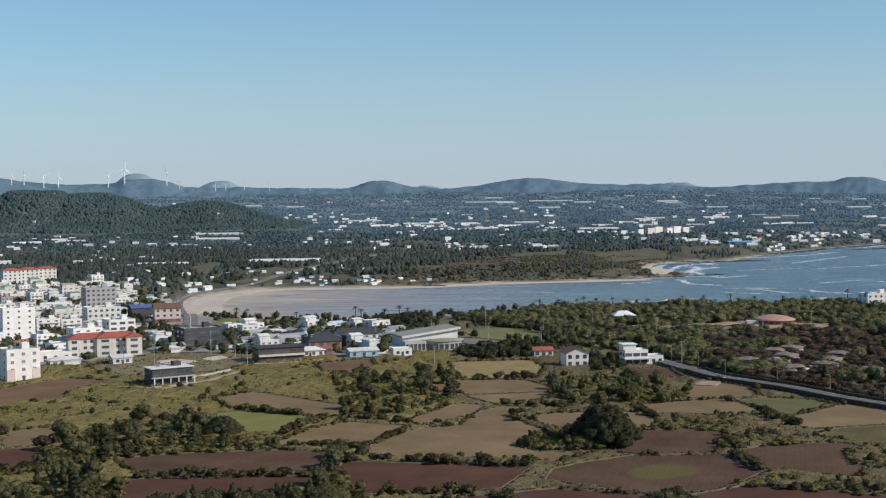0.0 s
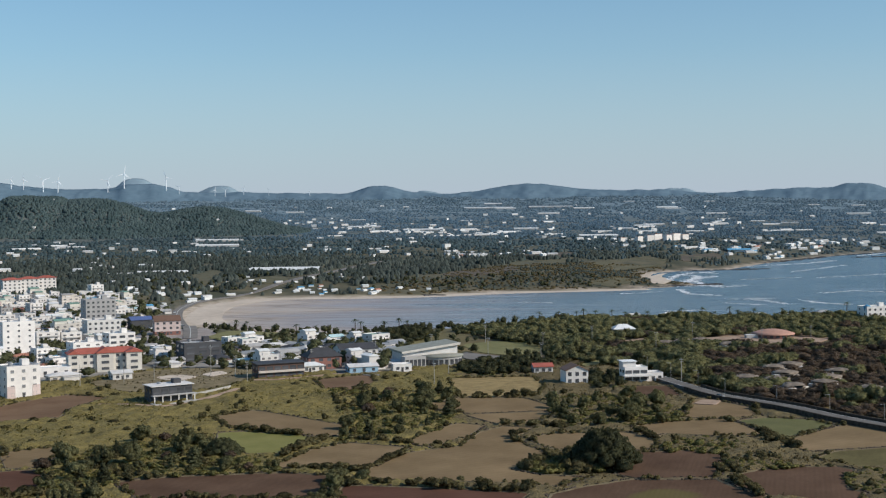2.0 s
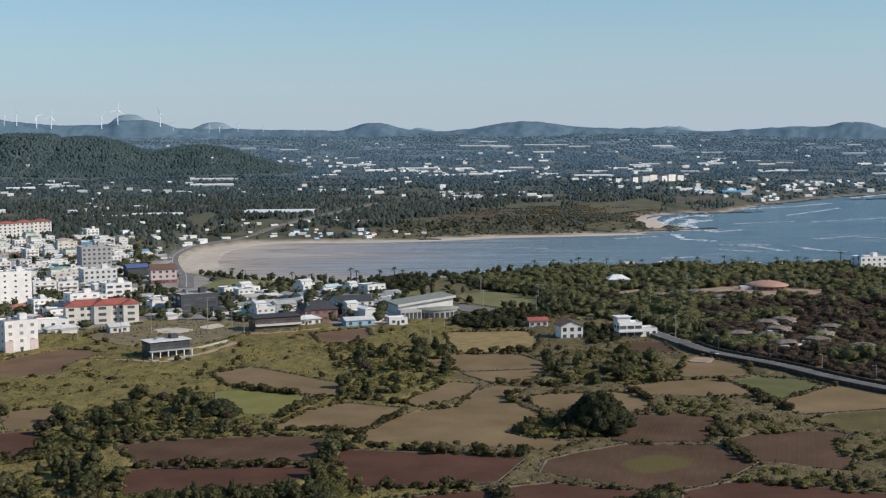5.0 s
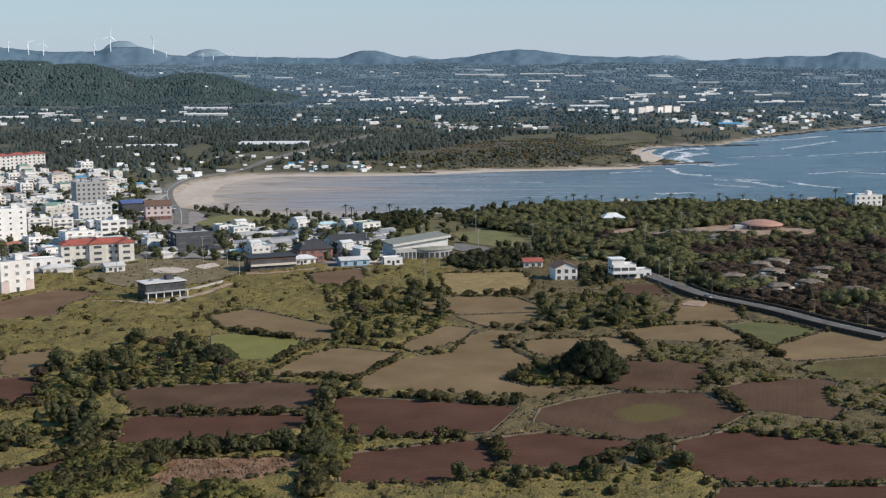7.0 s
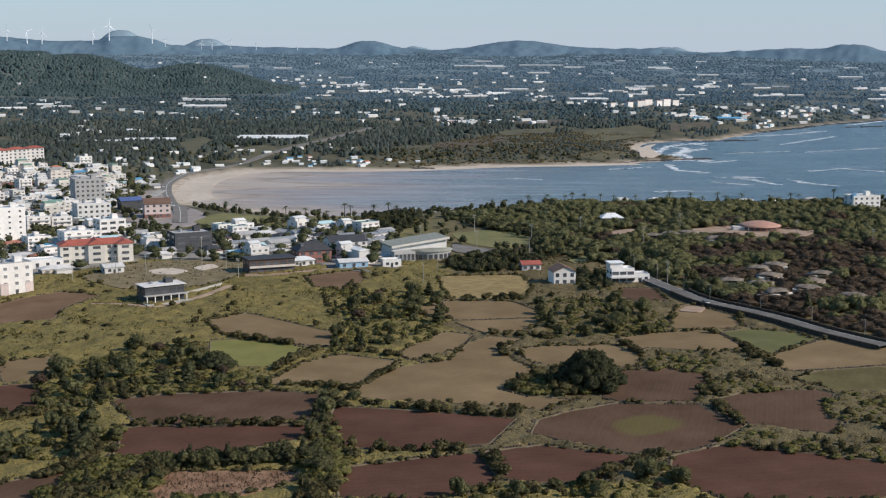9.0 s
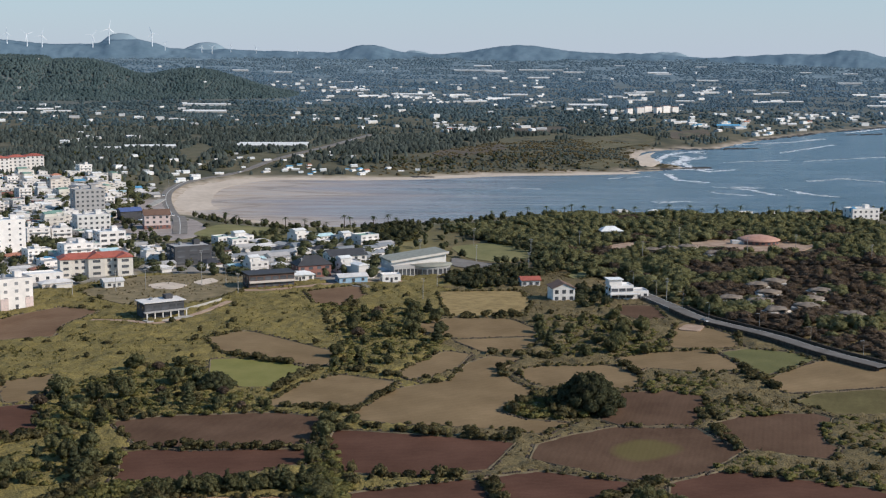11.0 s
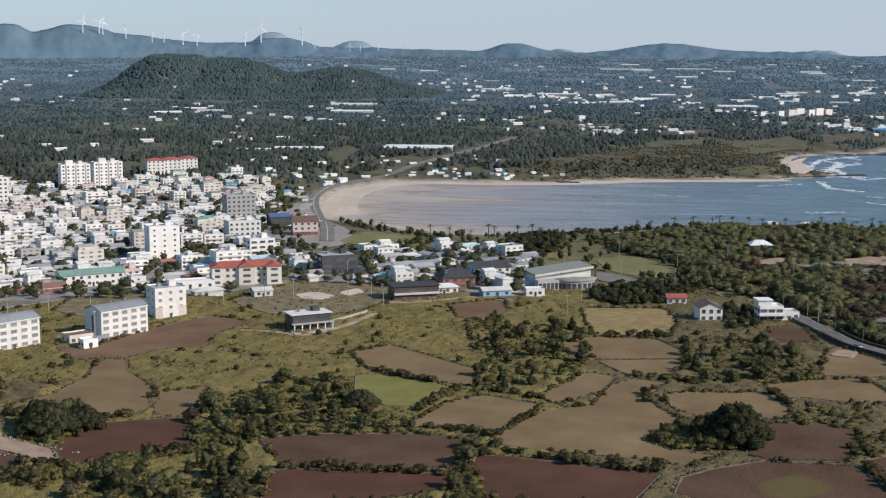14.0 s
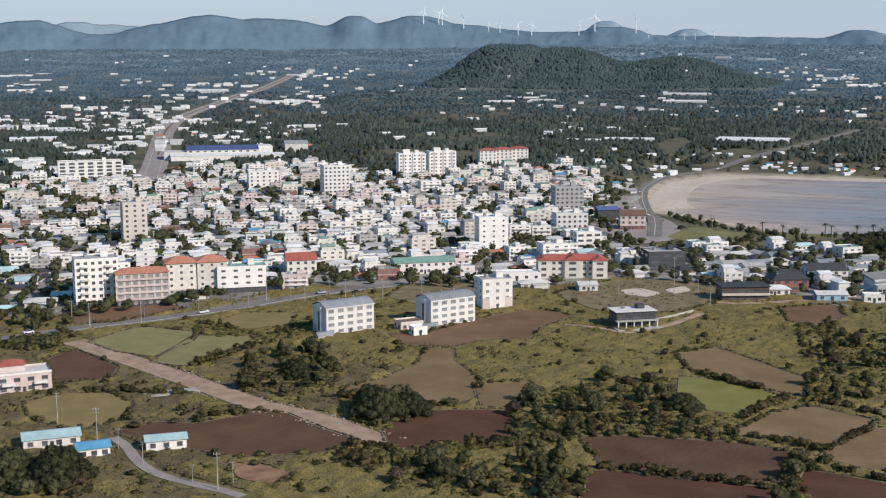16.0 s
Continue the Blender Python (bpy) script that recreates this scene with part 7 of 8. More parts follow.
# ---- poles, turbines, shore ----
POLE_ROD, ARM, INSULATOR = rod("pole", 0.17, 0.11, 10.5, CONCRETE, 8), box("crossarm", 1.9, 0.12, 0.12, METAL), rod("insulator", 0.07, 0.05, 0.28, WALL["white"], 6)


def utility_pole(x, y, turn, s=1.0):
    p = thing("utility_pole", x, y, turn, "grey concrete utility pole with steel crossarms", "pole", "utility poles")
    p.scale = (s, s, s)
    part("pole", POLE_ROD, p)
    for z in (9.9, 9.0):
        part("crossarm", ARM, p, Matrix.Translation((0, -0.16, z)))
    for q in (-0.8, 0, 0.8):
        part("insulator", INSULATOR, p, Matrix.Translation((q, -0.16, 10.02)))


utility_pole(102, 558, 20, 1.05)
utility_pole(-247.3, 316.4, 30)
utility_pole(-225.4, 306.6, 30)
utility_pole(-170.1, 283.3, 30)
utility_pole(-333.2, 436.1, 40)
utility_pole(-323, 434.2, 40)
utility_pole(-306.1, 446.6, 40)
utility_pole(-215.3, 303, 30, 0.6)
utility_pole(-199.9, 292.8, 30, 0.7)
utility_pole(-179.4, 285.8, 30, 0.5)
utility_pole(-168.1, 287.8, 30, 0.65)
for k in range(14):
    utility_pole(-285 + k * 17 + random.uniform(-4, 4), 505 + k * 9 + random.uniform(-10, 10), 35, 0.95)
for k in range(10):
    utility_pole(-10 + k * 30, 700 + random.uniform(-30, 60), 10, 1.0)
for x, y in ((0, 592), (-6, 560), (46, 640), (20, 665), (-38, 655), (-90, 570), (-120, 640)):
    utility_pole(x, y, 15, 0.95)

HUB, NACELLE = rod("hub", 1.6, 0.6, 2.4, TURBINE, 8), box("nacelle", 3.2, 8, 3.4, TURBINE, 0.5)
BLADE = mesh_of("blade", [(-0.9, 0, 1), (0.9, 0, 1), (1.6, -0.3, 8), (-1.2, 0.3, 8), (0.25, 0, 36), (-0.25, 0, 36), (0, 0.7, 2), (0, 0.6, 9)], [(0, 1, 2, 3), (3, 2, 4, 5), (1, 0, 6), (0, 3, 7, 6), (2, 1, 6, 7), (3, 5, 7), (4, 2, 7), (5, 4, 7)], [TURBINE])
TOWER = rod("tower", 2.4, 1.4, 62, TURBINE, 12)


def turbine(bearing, size, first):
    turns, rise, r = SLOPE["distant_hills"]
    a = radians(bearing)
    t = thing("wind_turbine", math.sin(a) * r, math.cos(a) * r, -bearing + random.uniform(-25, 25), "white three-bladed wind turbine before far hills", "wind turbine", "wind farm", z=float(np.interp(bearing, turns, rise)) - 1.5)
    t.scale = (size * 1.04, size * 1.04, size * 1.0)
    part("tower", TOWER, t)
    part("nacelle", NACELLE, t, Matrix.Translation((0, 1, 61)))
    part("hub", HUB, t, Matrix.Translation((0, -3, 62.5)) @ pose(0, 0, 0, 90))
    for k in range(3):
        part("blade", BLADE, t, Matrix.Translation((0, -4.4, 62.5)) @ pose(0, 0, 0, 0, first + 120 * k, 0))


for bearing, size, first in ((-22.17, 0.7, 20), (-21.5, 0.68, 50), (-21.35, 0.72, 5), (-20.4, 0.7, 80), (-19.3, 0.55, 30), (-18.8, 0.62, 0), (-18.0, 0.7, 70), (-17.4, 0.68, 15), (-15.33, 0.7, 40), (-14.64, 0.86, 10), (-12.85, 0.78, 100), (-12.3, 0.42, 55), (-10.75, 0.36, 10), (-10.3, 0.42, 60), (-9.5, 0.42, 25), (-8.4, 0.34, 90), (-6.6, 0.3, 15)):
    turbine(bearing, size, first)

LAMP_ROD, LAMP_ARM, LAMP_HEAD = rod("post", 0.09, 0.06, 7.5, METAL, 6), box("arm", 1.8, 0.08, 0.08, METAL), box("lamp_head", 0.6, 0.22, 0.12, WALL["grey"], 0.03)


def street_lamp(x, y, turn):
    p = thing("street_lamp", x, y, turn, "slim grey street lamp beside the road", "street lamp", "street lamps")
    part("post", LAMP_ROD, p), part("arm", LAMP_ARM, p, Matrix.Translation((0.85, 0, 7.45))), part("lamp_head", LAMP_HEAD, p, Matrix.Translation((1.8, 0, 7.4)))


for line, n, off in ((ROAD, 7, 5.2), (STREET, 8, -5.6), (COAST, 12, 5.5), (AVENUE, 16, 11)):
    for q in range(n):
        x, y, turn = along(line, (q + 0.5) / n)
        street_lamp(x - math.sin(radians(turn)) * off, y + math.cos(radians(turn)) * off, turn + (90 if off < 0 else -90))


DIRT_STONE = mat("pale_stones", (0.19, 0.155, 0.12), (0.33, 0.28, 0.23), 2, 0.95, 6, 0.03)


def rubble(line, off, n, seed, label):
    """Loose pale stones heaped along the side of a track."""
    g, vs, fs, at = np.random.default_rng(seed), [], [], 0
    for _ in range(n):
        x, y, turn = along(line, 0.25 + 0.73 * ((g.integers(5) + g.beta(2, 2)) / 5) ** 0.8)
        s = off * g.uniform(0.85, 1.25)
        v, f = lump(g, g.uniform(0.2, 0.6, 3), float(g.uniform(0, 9)), 1)
        vs.append(v + (x - math.sin(radians(turn)) * s, y + math.cos(radians(turn)) * s, float(height(x, y)) + 0.15)), fs.append(f + at)
        at += len(v)
    tagged(new("rubble", mesh_of("rubble", np.concatenate(vs), np.concatenate(fs), [DIRT_STONE])), label, "stones", kind="stuff")


rubble(DIRT, 5.4, 85, 8, "pale rubble heaped along the dirt track")
rubble(SIDES[:3], 6, 50, 10, "pale rubble on the rough building plot")
rubble(TRACK, -4, 40, 11, "pale stones beside the footpath")
rubble(DIRT, -5.4, 60, 9, "pale rubble heaped along the dirt track")

# dark lava reefs, breakwater and surf
def reef(line, width, n, seed, label):
    g, vs, fs, at = np.random.default_rng(seed), [], [], 0
    p = np.array(line, float)
    for _ in range(n):
        k = g.integers(len(p) - 1)
        c = p[k] + (p[k + 1] - p[k]) * g.uniform() + g.normal(size=2) * width
        v, f = lump(g, np.array([g.uniform(2, 6), g.uniform(2, 6), g.uniform(0.5, 1.3)]), float(g.uniform(0, 9)), 1)
        vs.append(v + (*c, 0.1)), fs.append(f + at)
        at += len(v)
    tagged(new("reef", mesh_of("reef", np.concatenate(vs), np.concatenate(fs), [ROCK])), label, "rocks", kind="stuff")


reef([(190, 1352), (262, 1392), (290, 1400)], 3, 60, 1, "black lava reef at the tip of the spit")
reef([(300, 1706), (357, 1708), (420, 1730)], 3, 50, 2, "black lava rocks along the shore")
reef([(440, 1890), (546, 2018), (621, 2125), (800, 2330)], 5, 120, 3, "black lava rocks along the shore")
reef([(640, 2060), (800, 2150)], 4, 50, 4, "dark breakwater of lava rock")
reef([(-32, 1268), (-12, 1270)], 2, 14, 5, "small dark rocks on the sand")


def surf(points, width, seed, label="white breaking surf on the shallows"):
    """Broken foam along a line, in many small ragged flecks."""
    g = np.random.default_rng(seed)
    vs, fs, at = [], [], 0
    p = np.array(points, float)
    for (ax, ay), (bx, by) in zip(p, p[1:]):
        n = int(math.hypot(bx - ax, by - ay) * 0.8) + 2
        for _ in range(n):
            s = g.uniform()
            x, y = ax + (bx - ax) * s + g.normal() * 2, ay + (by - ay) * s + g.normal() * width * 1.5
            k = 7
            th = np.sort(g.uniform(0, 6.28, k))
            rr = g.uniform(0.4, 1.2, k)
            run = math.atan2(by - ay, bx - ax)
            u, w = np.cos(th) * rr * g.uniform(2, 6), np.sin(th) * rr * width * 0.75
            vs.append(np.stack([x + u * math.cos(run) - w * math.sin(run), y + u * math.sin(run) + w * math.cos(run), np.full(k, 0.06 + 0.05 * g.uniform())], -1))
            fs.append(list(range(at, at + k)))
            at += k
    tagged(new("surf", mesh_of("surf", np.concatenate(vs), fs, [FOAM])), label, "surf", kind="stuff")


surf([(236.5, 1412), (254, 1514.5), (276, 1592), (303, 1640), (339, 1664)], 4, 60)
surf([(246, 1400), (268, 1470), (292, 1530), (318, 1560)], 5, 76)
surf([(253.7, 1184.2), (279.3, 1159.4), (293.2, 1113.6)], 1.6, 77)
surf([(354.7, 1246.4), (403.7, 1280.2)], 1.6, 78)
surf([(238, 1369.7), (263, 1384), (283, 1356), (310, 1372)], 3, 79)
surf([(430, 1640), (520, 1770), (553, 1816)], 2, 80)
surf([(284.6, 1576.8), (298.6, 1577.2), (274.4, 1481.5), (271.7, 1381.4), (290.1, 1381.9)], 4, 61)
surf([(230.9, 1320.8), (230.6, 1253.2), (253.4, 1228.6)], 3, 62)
surf([(270.1, 1181.5), (297.7, 1176.5)], 2, 63)
surf([(311.6, 1160.1), (325.4, 1118), (340.7, 1103.2)], 2, 64)
surf([(175.4, 1047.4), (200.4, 1057)], 2, 65)
surf([(406.9, 1799.2), (505.1, 1870.7), (581.2, 1962.1)], 3, 66)
surf([(668.7, 2133.7), (787.2, 2295.6)], 3, 67)
surf([(205.9, 1349.2), (160.6, 1318.9), (66.8, 1309.3)], 1.5, 68)
surf([(321.2, 1640.9), (331.4, 1619.7)], 2, 69)
surf([(330.4, 1483.1), (412.7, 1522.2)], 1.5, 70)
surf([(421.2, 1503.9), (546.7, 1584.9)], 1.5, 71)
surf([(60, 1165.1), (90.3, 1154.8)], 1.2, 72)
surf([(165.4, 1264.5), (208.9, 1292.3)], 1.2, 73)
surf([(235, 1136.7), (268.2, 1106.6)], 1.5, 74)
surf([(402.2, 1270.6), (431.9, 1245.6)], 1.5, 75)

# palms and park trees by the beach
PALM_TRUNK = rod("trunk", 0.28, 0.18, 6.5, BARK, 7)


def fronds():
    g, vs, fs = np.random.default_rng(3), [], []
    for k in range(16):
        a, up = k * 2.4, g.uniform(-0.2, 0.9)
        for q in range(4):
            s0, s1 = q * 0.65, (q + 1) * 0.65
            w0, w1 = (0.35, 0.3, 0.22, 0.12)[q], (0.3, 0.22, 0.12, 0.02)[q]
            i = len(vs)
            for s, w in ((s0, w0), (s1, w1)):
                z = 6.5 + s * up - s * s * 0.24
                for e in (-1, 1):
                    vs.append((math.cos(a) * s - math.sin(a) * w * e, math.sin(a) * s + math.cos(a) * w * e, z))
            fs.append((i, i + 1, i + 3, i + 2))
    return mesh_of("fronds", vs, fs, [LEAF["palm"]])


FRONDS = fronds()


def palm(x, y, s):
    t = thing("palm_tree", x, y, random.uniform(0, 360), "tall thin palm by the beach park", "palm", "palms by the shore")
    t.scale = (s, s, s)
    part("trunk", PALM_TRUNK, t), part("fronds", FRONDS, t)


for k in range(14):
    palm(-150 + k * 9.5 + random.uniform(-4, 4), 842 - k * 1.0 + random.uniform(-25, 25), random.uniform(0.8, 1.3))
for k in range(22):
    palm(40 + k * 11 + random.uniform(-5, 5), 905 + random.uniform(-20, 20), random.uniform(0.9, 1.4))


# ---- uncounted growth ----
def bake(name, label, category, kinds, places, material, seed):
    """Many crowns joined into one mesh; places are x, y, width, height."""
    g = np.random.default_rng(seed)
    base = []
    for me in kinds:
        v = np.empty(len(me.vertices) * 3)
        me.vertices.foreach_get("co", v)
        f = np.array([tuple(p.vertices) for p in me.polygons])
        base.append((v.reshape(-1, 3), f, NORMALS[me.name]))
    vs, fs, ns, at = [], [], [], 0
    zs = height(places[:, 0], places[:, 1])
    for (x, y, w, h), z in zip(places, zs):
        v, f, o = base[g.integers(len(base))]
        a = g.uniform(0, 6.28)
        c, s = math.cos(a) * w, math.sin(a) * w
        vs.append(np.stack([v[:, 0] * c - v[:, 1] * s + x, v[:, 0] * s + v[:, 1] * c + y, v[:, 2] * h + z], -1))
        c, s = math.cos(a), math.sin(a)
        ns.append(np.stack([o[:, 0] * c - o[:, 1] * s, o[:, 0] * s + o[:, 1] * c, o[:, 2]], -1))
        fs.append(f + at)
        at += len(v)
    tagged(new(name, leafy(name, np.concatenate(vs), np.concatenate(fs), np.concatenate(ns), material)), label, category, kind="stuff")


def spots(ring, gap, seed, clear=()):
    out = []
    fill(ring, gap, lambda x, y: out.append((x, y)), seed)
    p = np.array(out)
    ok = np.ones(len(p), bool)
    for u, v, r in TAKEN:
        ok &= np.hypot(p[:, 0] - u, p[:, 1] - v) > r + 2
    for line, w in clear:
        ok &= far_off(p[:, 0], p[:, 1], line) > w
    return p[ok]


LOW = [crown_mesh("low_crown", 200 + s, [(0, 0, 2.6, 2.2, 1.9), (1.1, 0.4, 2.0, 1.5, 1.4), (-0.9, -0.8, 1.9, 1.5, 1.3)], 0.6, 84, LEAF["tree"], 0, 1) for s in range(4)]
g = np.random.default_rng(21)
p = spots(FOREST_0, 5.0, 21, ((ROAD, 9),))
for ring in FIELDS:
    p = p[~inside(p[:, 0], p[:, 1], ring)]
lie = np.array([noise.noise((u / 26, v / 40, 1.0)) + 0.4 * noise.noise((u / 9, v / 12, 5.0)) for u, v in p])
brownish = (lie + g.normal(size=len(p)) * 0.1 > 0.42 - 0.62 * ease((p[:, 0] - 95) / 40) * ease((735 - p[:, 1]) / 90)) & (p[:, 0] > 70)
swell = np.array([noise.noise((u / 15, v / 22, 8.0)) for u, v in p])
for pick, key, name in ((~brownish, "tree", "woodland"), (brownish, "brown", "bare_woodland")):
    q = p[pick]
    wide = g.uniform(1.0, 1.7, len(q)) * g.choice((0.85, 1.1, 1.4), len(q))
    bake(name, "close canopy of park woodland" if key == "tree" else "brown leafless canopy of park woodland", "woodland", LOW, np.column_stack([q, wide, np.clip(0.95 + 0.9 * swell[pick], 0.45, 1.6) * g.uniform(0.75, 1.15, len(q)) * (1 if key == "tree" else 0.75)]), LEAF[key], 22)
q = spots(TOWN_RING, 7.9, 31, ((AVENUE, 13), (STREET, 7), (COAST, 7)))
keep = np.array([min((math.hypot(x - u, y - v) for u, v in PLACED), default=99) > 5.2 for x, y in q])
q = q[keep]
SMALL = [crown_mesh("garden_crown", 260 + s, [(0, 0, 2.6, 2.1, 1.9), (1.0, 0.5, 1.9, 1.5, 1.4)], 0.7, 40, LEAF["dark"], 0, 1) for s in range(4)]
bake("garden_trees", "dark garden trees between the houses", "trees", SMALL, np.column_stack([q, g.uniform(0.8, 2.0, len(q)), g.uniform(0.6, 1.5, len(q))]), LEAF["dark"], 32)


def wood(n, r0, r1, seed):
    """Places in the far woods, thinned by clearings."""
    g = np.random.default_rng(seed)
    a, r = np.radians(g.uniform(-45, 22, n)), g.uniform(r0**1.6, r1**1.6, n) ** (1 / 1.6)
    x, y = np.sin(a) * r, np.cos(a) * r
    ok = (shore(x, y) > 22) & ~inside(x, y, TOWN_0) & (far_off(x, y, AVENUE) > 24) & (far_off(x, y, COAST) > 14)
    # clearings and fields lie in long strips between the woods
    patch = np.array([noise.noise((u / 150, v / 90, 4.0)) + 0.5 * noise.noise((u / 50, v / 40, 9.0)) for u, v in zip(x, y)])
    ok &= (patch < np.where(r < 1500, 0.42, 0.16)) | (g.uniform(size=n) < 0.12)
    for ring in FIELDS:
        if ring[0][1] > 1000:
            ok &= ~inside(x, y, ring)
    x, y, r = x[ok], y[ok], r[ok]
    spotx = np.array(PLACED)
    near = np.zeros(len(x), bool)
    for u, v in spotx:
        near |= (np.abs(x - u) < 9) & (y < v + 5) & (y > v - (14 if v < 1900 else 30))
    return x[~near], y[~near], r[~near]


x, y, r = wood(8000, 640, 1600, 40)
q = (r < 1420) & ~inside(x, y, FOREST_0)
for ring in FIELDS:
    q &= ~inside(x, y, ring)
for u, v, w in TAKEN:
    q &= np.hypot(x - u, y - v) > w + 4
bake("shore_trees", "low dark trees along the shore and behind town", "trees", SMALL, np.column_stack([x[q], y[q], g.uniform(0.5, 1.2, q.sum()), g.uniform(0.5, 1.2, q.sum())]), LEAF["dark"], 47)
x, y, r = wood(42000, 1100, 2150, 41)
q = r + g.normal(size=len(r)) * 110 < 1860
q &= ~inside(x, y, COVE)
x, y = x[q], y[q]
spit = inside(x, y, SPIT)
q = ~spit | (g.uniform(size=len(x)) < 0.75)
x, y, low = x[q], y[q], np.where(spit[q], 0.42, 1.0)
canopy("far_woods", "dark windbreak woods and orchards inland", x, y, g.uniform(1.6, 3.6, len(x)) * np.sqrt(low), g.uniform(2.5, 7.5, len(x)) * low, LEAF["wood"], 42, 4)
x, y = g.uniform(-80, 280, 5200), g.uniform(1262, 1730, 5200)
q = inside(x, y, SPIT) & ~inside(x, y, COVE) & (shore(x, y) > 9) & (np.array([noise.noise((u / 30, v / 24, 5.0)) for u, v in zip(x, y)]) > -0.12)
canopy("shore_scrub", "low olive scrub behind the beach", x[q], y[q], g.uniform(1.4, 3.2, q.sum()), g.uniform(0.7, 1.9, q.sum()), LEAF["heath"], 48, 4, 2, "scrub")
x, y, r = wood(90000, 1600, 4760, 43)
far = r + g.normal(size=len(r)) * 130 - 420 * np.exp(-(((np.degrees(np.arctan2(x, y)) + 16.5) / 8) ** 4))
# bands by distance, not by species; each leaf colour holds more painted haze
for near, end, key, name, label, rings in ((1400, 2500, "hazewood_near", "cedar_woods", "dark windbreak woods on the plain, tinted for haze", 2), (2500, 3150, "hazewood_mid", "pine_woods", "woods of the far plain, tinted blue-green for haze", 1), (3150, 3850, "hazewood_far", "plain_woods", "woods of the far plain, tinted bluer for haze", 1), (3850, 9999, "hazewood_farthest", "upland_woods", "woods below the far hills, tinted pale blue for haze", 1)):
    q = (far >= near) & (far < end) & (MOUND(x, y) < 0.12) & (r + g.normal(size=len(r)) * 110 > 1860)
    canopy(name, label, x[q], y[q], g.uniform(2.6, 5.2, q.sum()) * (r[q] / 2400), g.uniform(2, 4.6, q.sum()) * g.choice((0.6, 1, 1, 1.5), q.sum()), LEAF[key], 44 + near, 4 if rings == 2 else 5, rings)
x, y = g.uniform(-1250, -300, 27500), g.uniform(2380, 3300, 27500)
q = MOUND(x, y) > 0.1
x, y = x[q], y[q]
canopy("hill_woods", "dense dark pine wood on the hill, tinted blue for haze", x, y, g.uniform(2.8, 5.2, len(x)), g.uniform(4, 9, len(x)), LEAF["hillwood"], 46, 4)
LOWBUSH = [crown_mesh("bush", 230 + s, [(0, 0, 0.9, 1.3, 0.9), (0.9, 0.3, 0.8, 0.9, 0.7)], 0.5, 36, LEAF["shrub"]) for s in range(3)]
rows = []
for ring in (SCRUBBY_0, SCRUBBY_1, SCRUBBY_2, SCRUBBY_3, SCRUBBY_4, SCRUBBY_5, SCRUBBY_6, SCRUBBY_7, SCRUBBY_8, SCRUBBY_9, SCRUBBY_10, SCRUBBY_11, SCRUBBY_12, SCRUBBY_13, SCRUBBY_14, SCRUBBY_15, GROVE_0, GROVE_1, GROVE_2, GROVE_3, GROVE_4, GROVE_5, GROVE_6, GROVE_7, GROVE_8, GROVE_9, GROVE_10, GROVE_11):
    gap = 3.3 if ring in (GROVE_3, GROVE_4) else 6.0 if ring in (SCRUBBY_6, SCRUBBY_7, SCRUBBY_8, SCRUBBY_9, SCRUBBY_10) else 3.0
    rows += [(*q, g.uniform(0.5, 1.4), g.uniform(0.5, 1.3)) for q in spots(ring, gap, 51, ((LANE, 3.5), (DIRT, 6.5), (STREET, 6), (ROAD, 6)))]
q = np.concatenate([spots(ring, 5.2, 61) for ring in (SCRUBBY_11, SCRUBBY_12, SCRUBBY_13, SCRUBBY_14)])
bake("back_trees", "dark trees behind the fields and the hall", "trees", LOW, np.column_stack([q, g.uniform(0.7, 1.4, len(q)), g.uniform(0.5, 1.15, len(q))]), LEAF["dark"], 62)
x, y = g.uniform(-158, -92, 420), g.uniform(548, 628, 420)
q = inside(x, y, [(-156, 577), (-141, 614), (-107, 627), (-93, 609), (-112, 559), (-136, 550)])
scatter("plot_weeds", "tufts of dry weeds on the building plot", "weeds", x[q], y[q], g.uniform(0.4, 1.0, q.sum()), g.uniform(0.3, 0.9, q.sum()), LEAF["heath"], 63, 5)
COPSE = ([(-85, 270), (-91, 294), (-88, 303), (-70, 308), (-64, 298), (-63, 276), (-75, 268)], [(-29, 297), (-29, 318), (-24, 322), (-19, 318), (-21, 290), (-24, 268), (-29, 268)], [(-57, 268), (-56, 277), (-43, 277), (-38, 268)], [(22, 379), (34, 395), (58, 399), (59, 392), (46, 370), (31, 369)], [(-152, 318), (-141, 334), (-127, 349), (-98, 372), (-95, 364), (-118, 338), (-136, 318), (-146, 312)], [(-345, 398), (-331, 410), (-318, 422), (-311, 404), (-317, 392), (-335, 385)])
for ring in COPSE:
    rows += [(*q, g.uniform(0.9, 2.0), g.uniform(0.9, 2.1)) for q in spots(ring, 2.4, 57, ((DIRT, 7.5), (STREET, 7)))]
rows = np.array(rows)
for ring in FIELDS[:45]:
    rows = rows[~(inside(rows[:, 0], rows[:, 1], ring) & (far_off(rows[:, 0], rows[:, 1], ring + ring[:1]) > 2))]
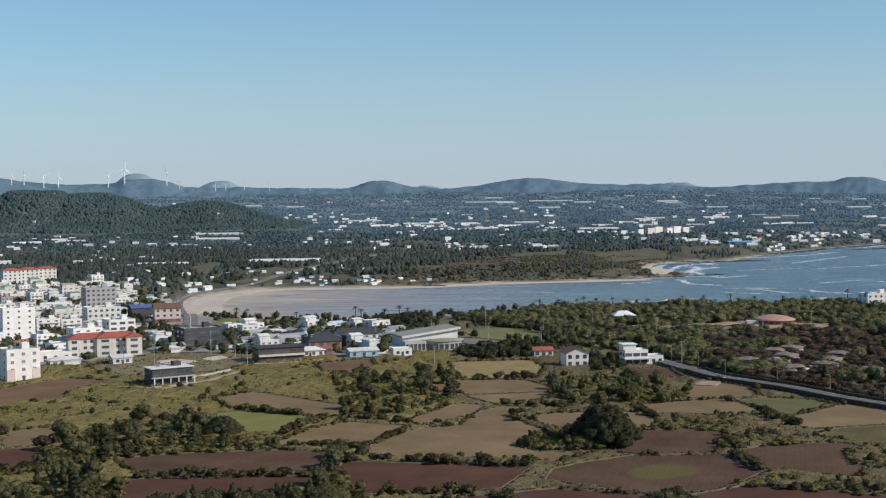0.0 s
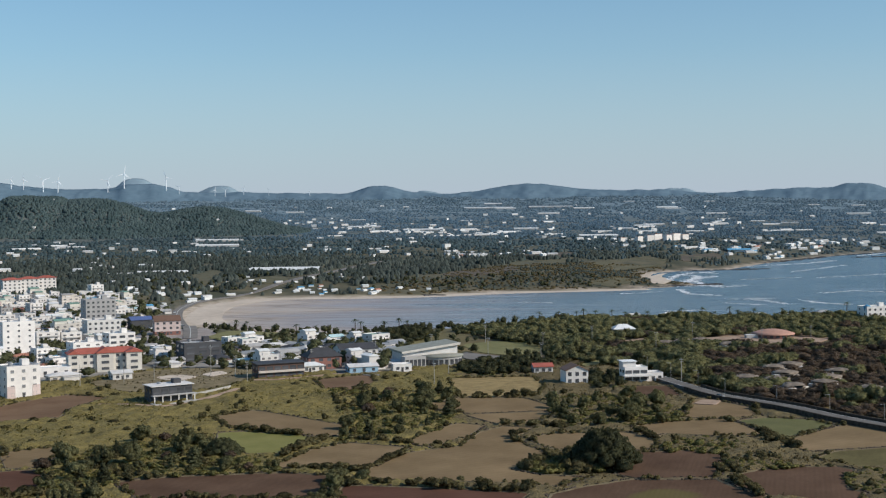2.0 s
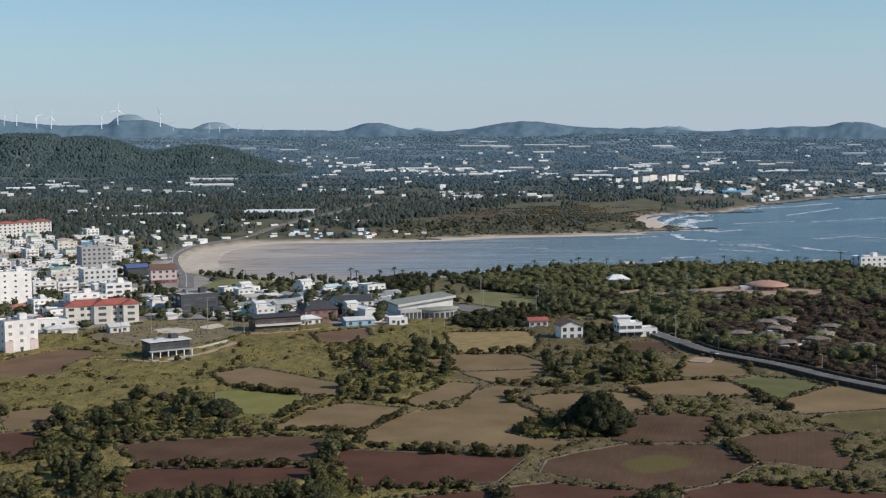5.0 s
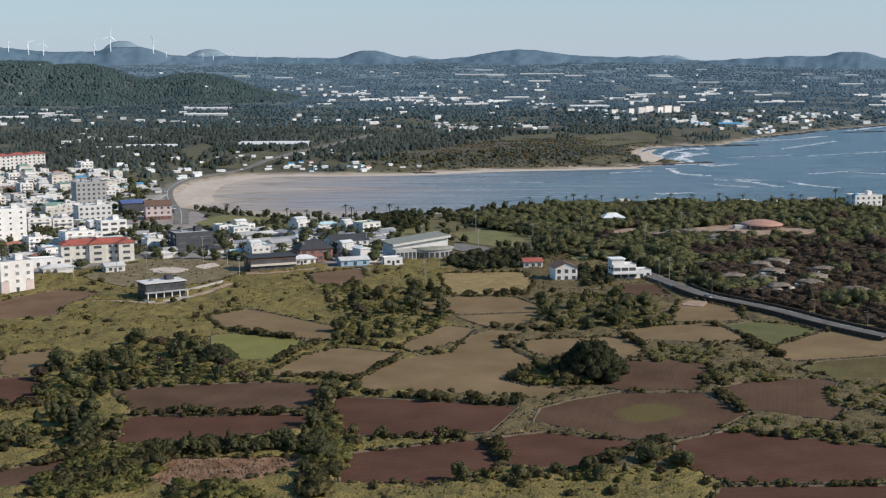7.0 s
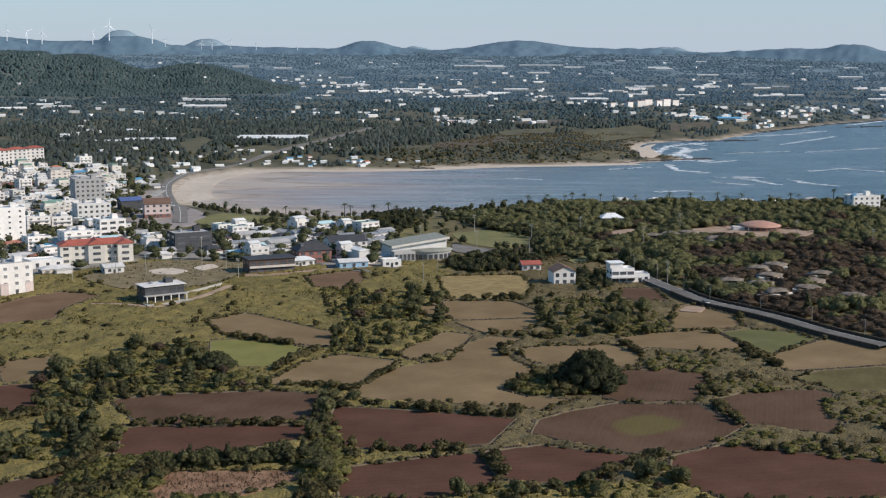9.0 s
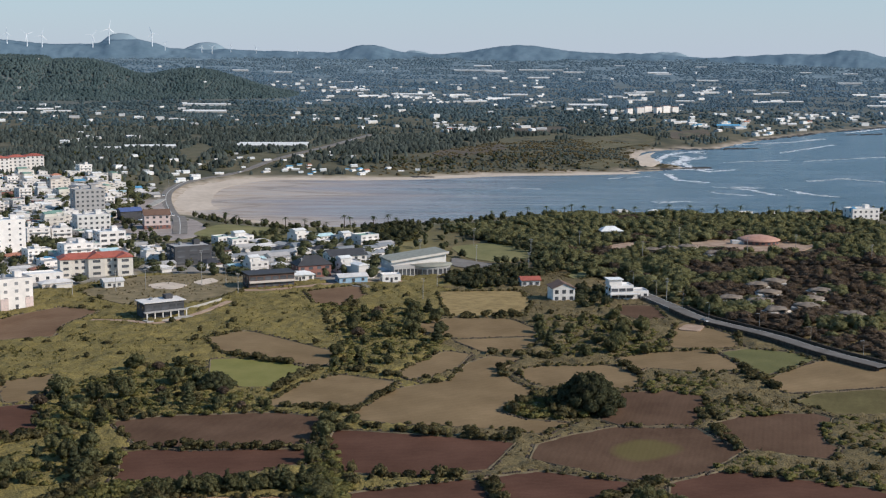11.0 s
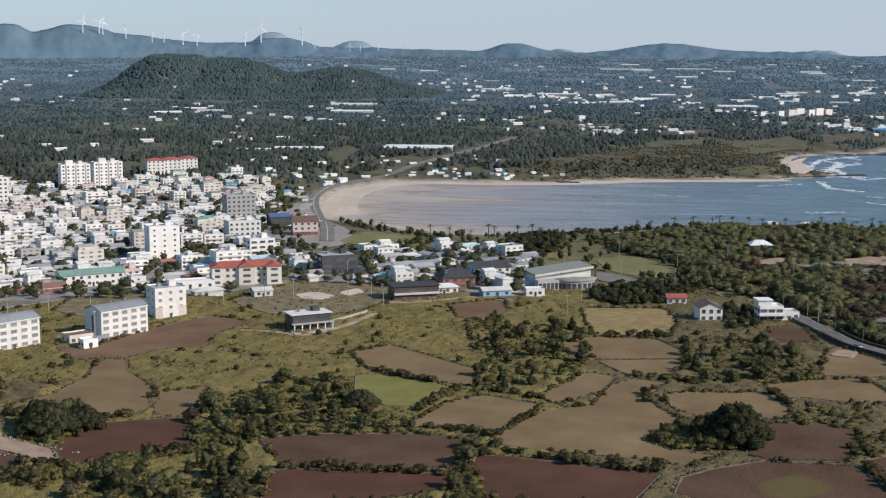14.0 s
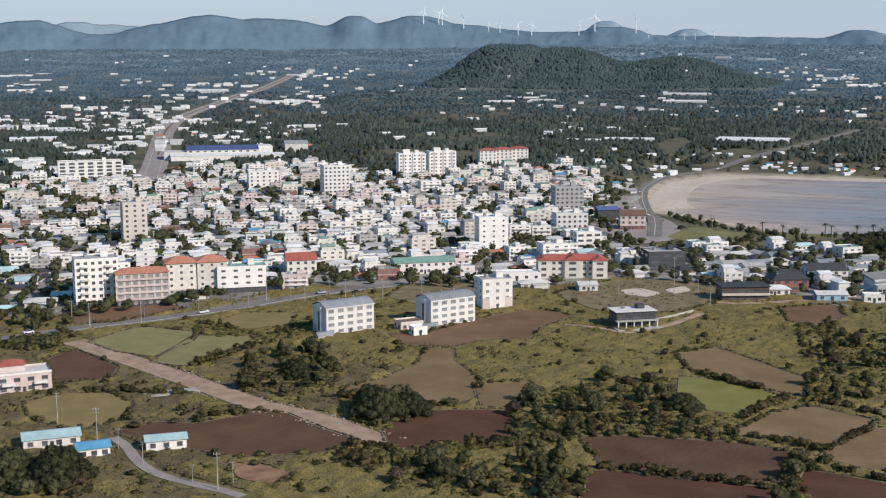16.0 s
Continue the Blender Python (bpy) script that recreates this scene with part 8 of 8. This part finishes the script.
lush = np.array([noise.noise((u / 16, v / 16, 2.0)) for u, v in rows[:, :2]]) + g.normal(size=len(rows)) * 0.14 > -0.18
lush |= inside(rows[:, 0], rows[:, 1], GROVE_3) | inside(rows[:, 0], rows[:, 1], GROVE_4)
bake("thickets", "dense shrub thickets between fields and under trees", "shrubs", LOWBUSH, rows[~lush], LEAF["shrub"], 52)
bake("green_thickets", "lush bright green thickets of creepers and weeds", "shrubs", LOWBUSH, rows[lush] * (1, 1, 1.15, 0.7), LEAF["meadow"], 55)
rows = []
for ring in FIELDS[:45]:
    for (ax, ay), (bx, by) in zip(ring, ring[1:] + ring[:1]):
        if min(ay, by) < 640 and g.uniform() < 0.5:
            n = int(math.hypot(bx - ax, by - ay) / 1.7)
            for k in range(n):
                if g.uniform() < 0.8:
                    s = (k + g.uniform()) / n
                    w = g.uniform(0.3, 0.8) * (1 + 0.5 * noise.noise((ax + s * 9, ay, 1.0)))
                    rows.append((ax + (bx - ax) * s + g.normal() * 0.4, ay + (by - ay) * s + g.normal() * 0.4, w, w * g.uniform(0.7, 1.2)))
rows = np.array(rows)
for ring in FIELDS[:45]:
    deep = inside(rows[:, 0], rows[:, 1], ring) & (far_off(rows[:, 0], rows[:, 1], ring + ring[:1]) > 1.6)
    rows = rows[~deep]
bake("hedgerows", "low dark hedgerows round the fields", "hedges", LOWBUSH, np.array(rows), LEAF["shrub"], 53)
n = 520
x, y = g.uniform(-300, 150, n), g.uniform(260, 600, n)
ok = ~inside(x, y, TOWN_0)
for ring in FIELDS:
    ok &= ~inside(x, y, ring)
for line, w in ((ROAD, 8), (DIRT, 6), (LANE, 3), (STREET, 6), (TRACK, 2)):
    ok &= far_off(x, y, line) > w
for u, v, r in TAKEN:
    ok &= np.hypot(x - u, y - v) > r + 3
x, y = x[ok], y[ok]
bake("wild_bushes", "scattered wild bushes on fallow land", "shrubs", LOWBUSH, np.column_stack([x, y, g.uniform(0.5, 1.5, len(x)), g.uniform(0.5, 1.4, len(x))]), LEAF["shrub"], 54)
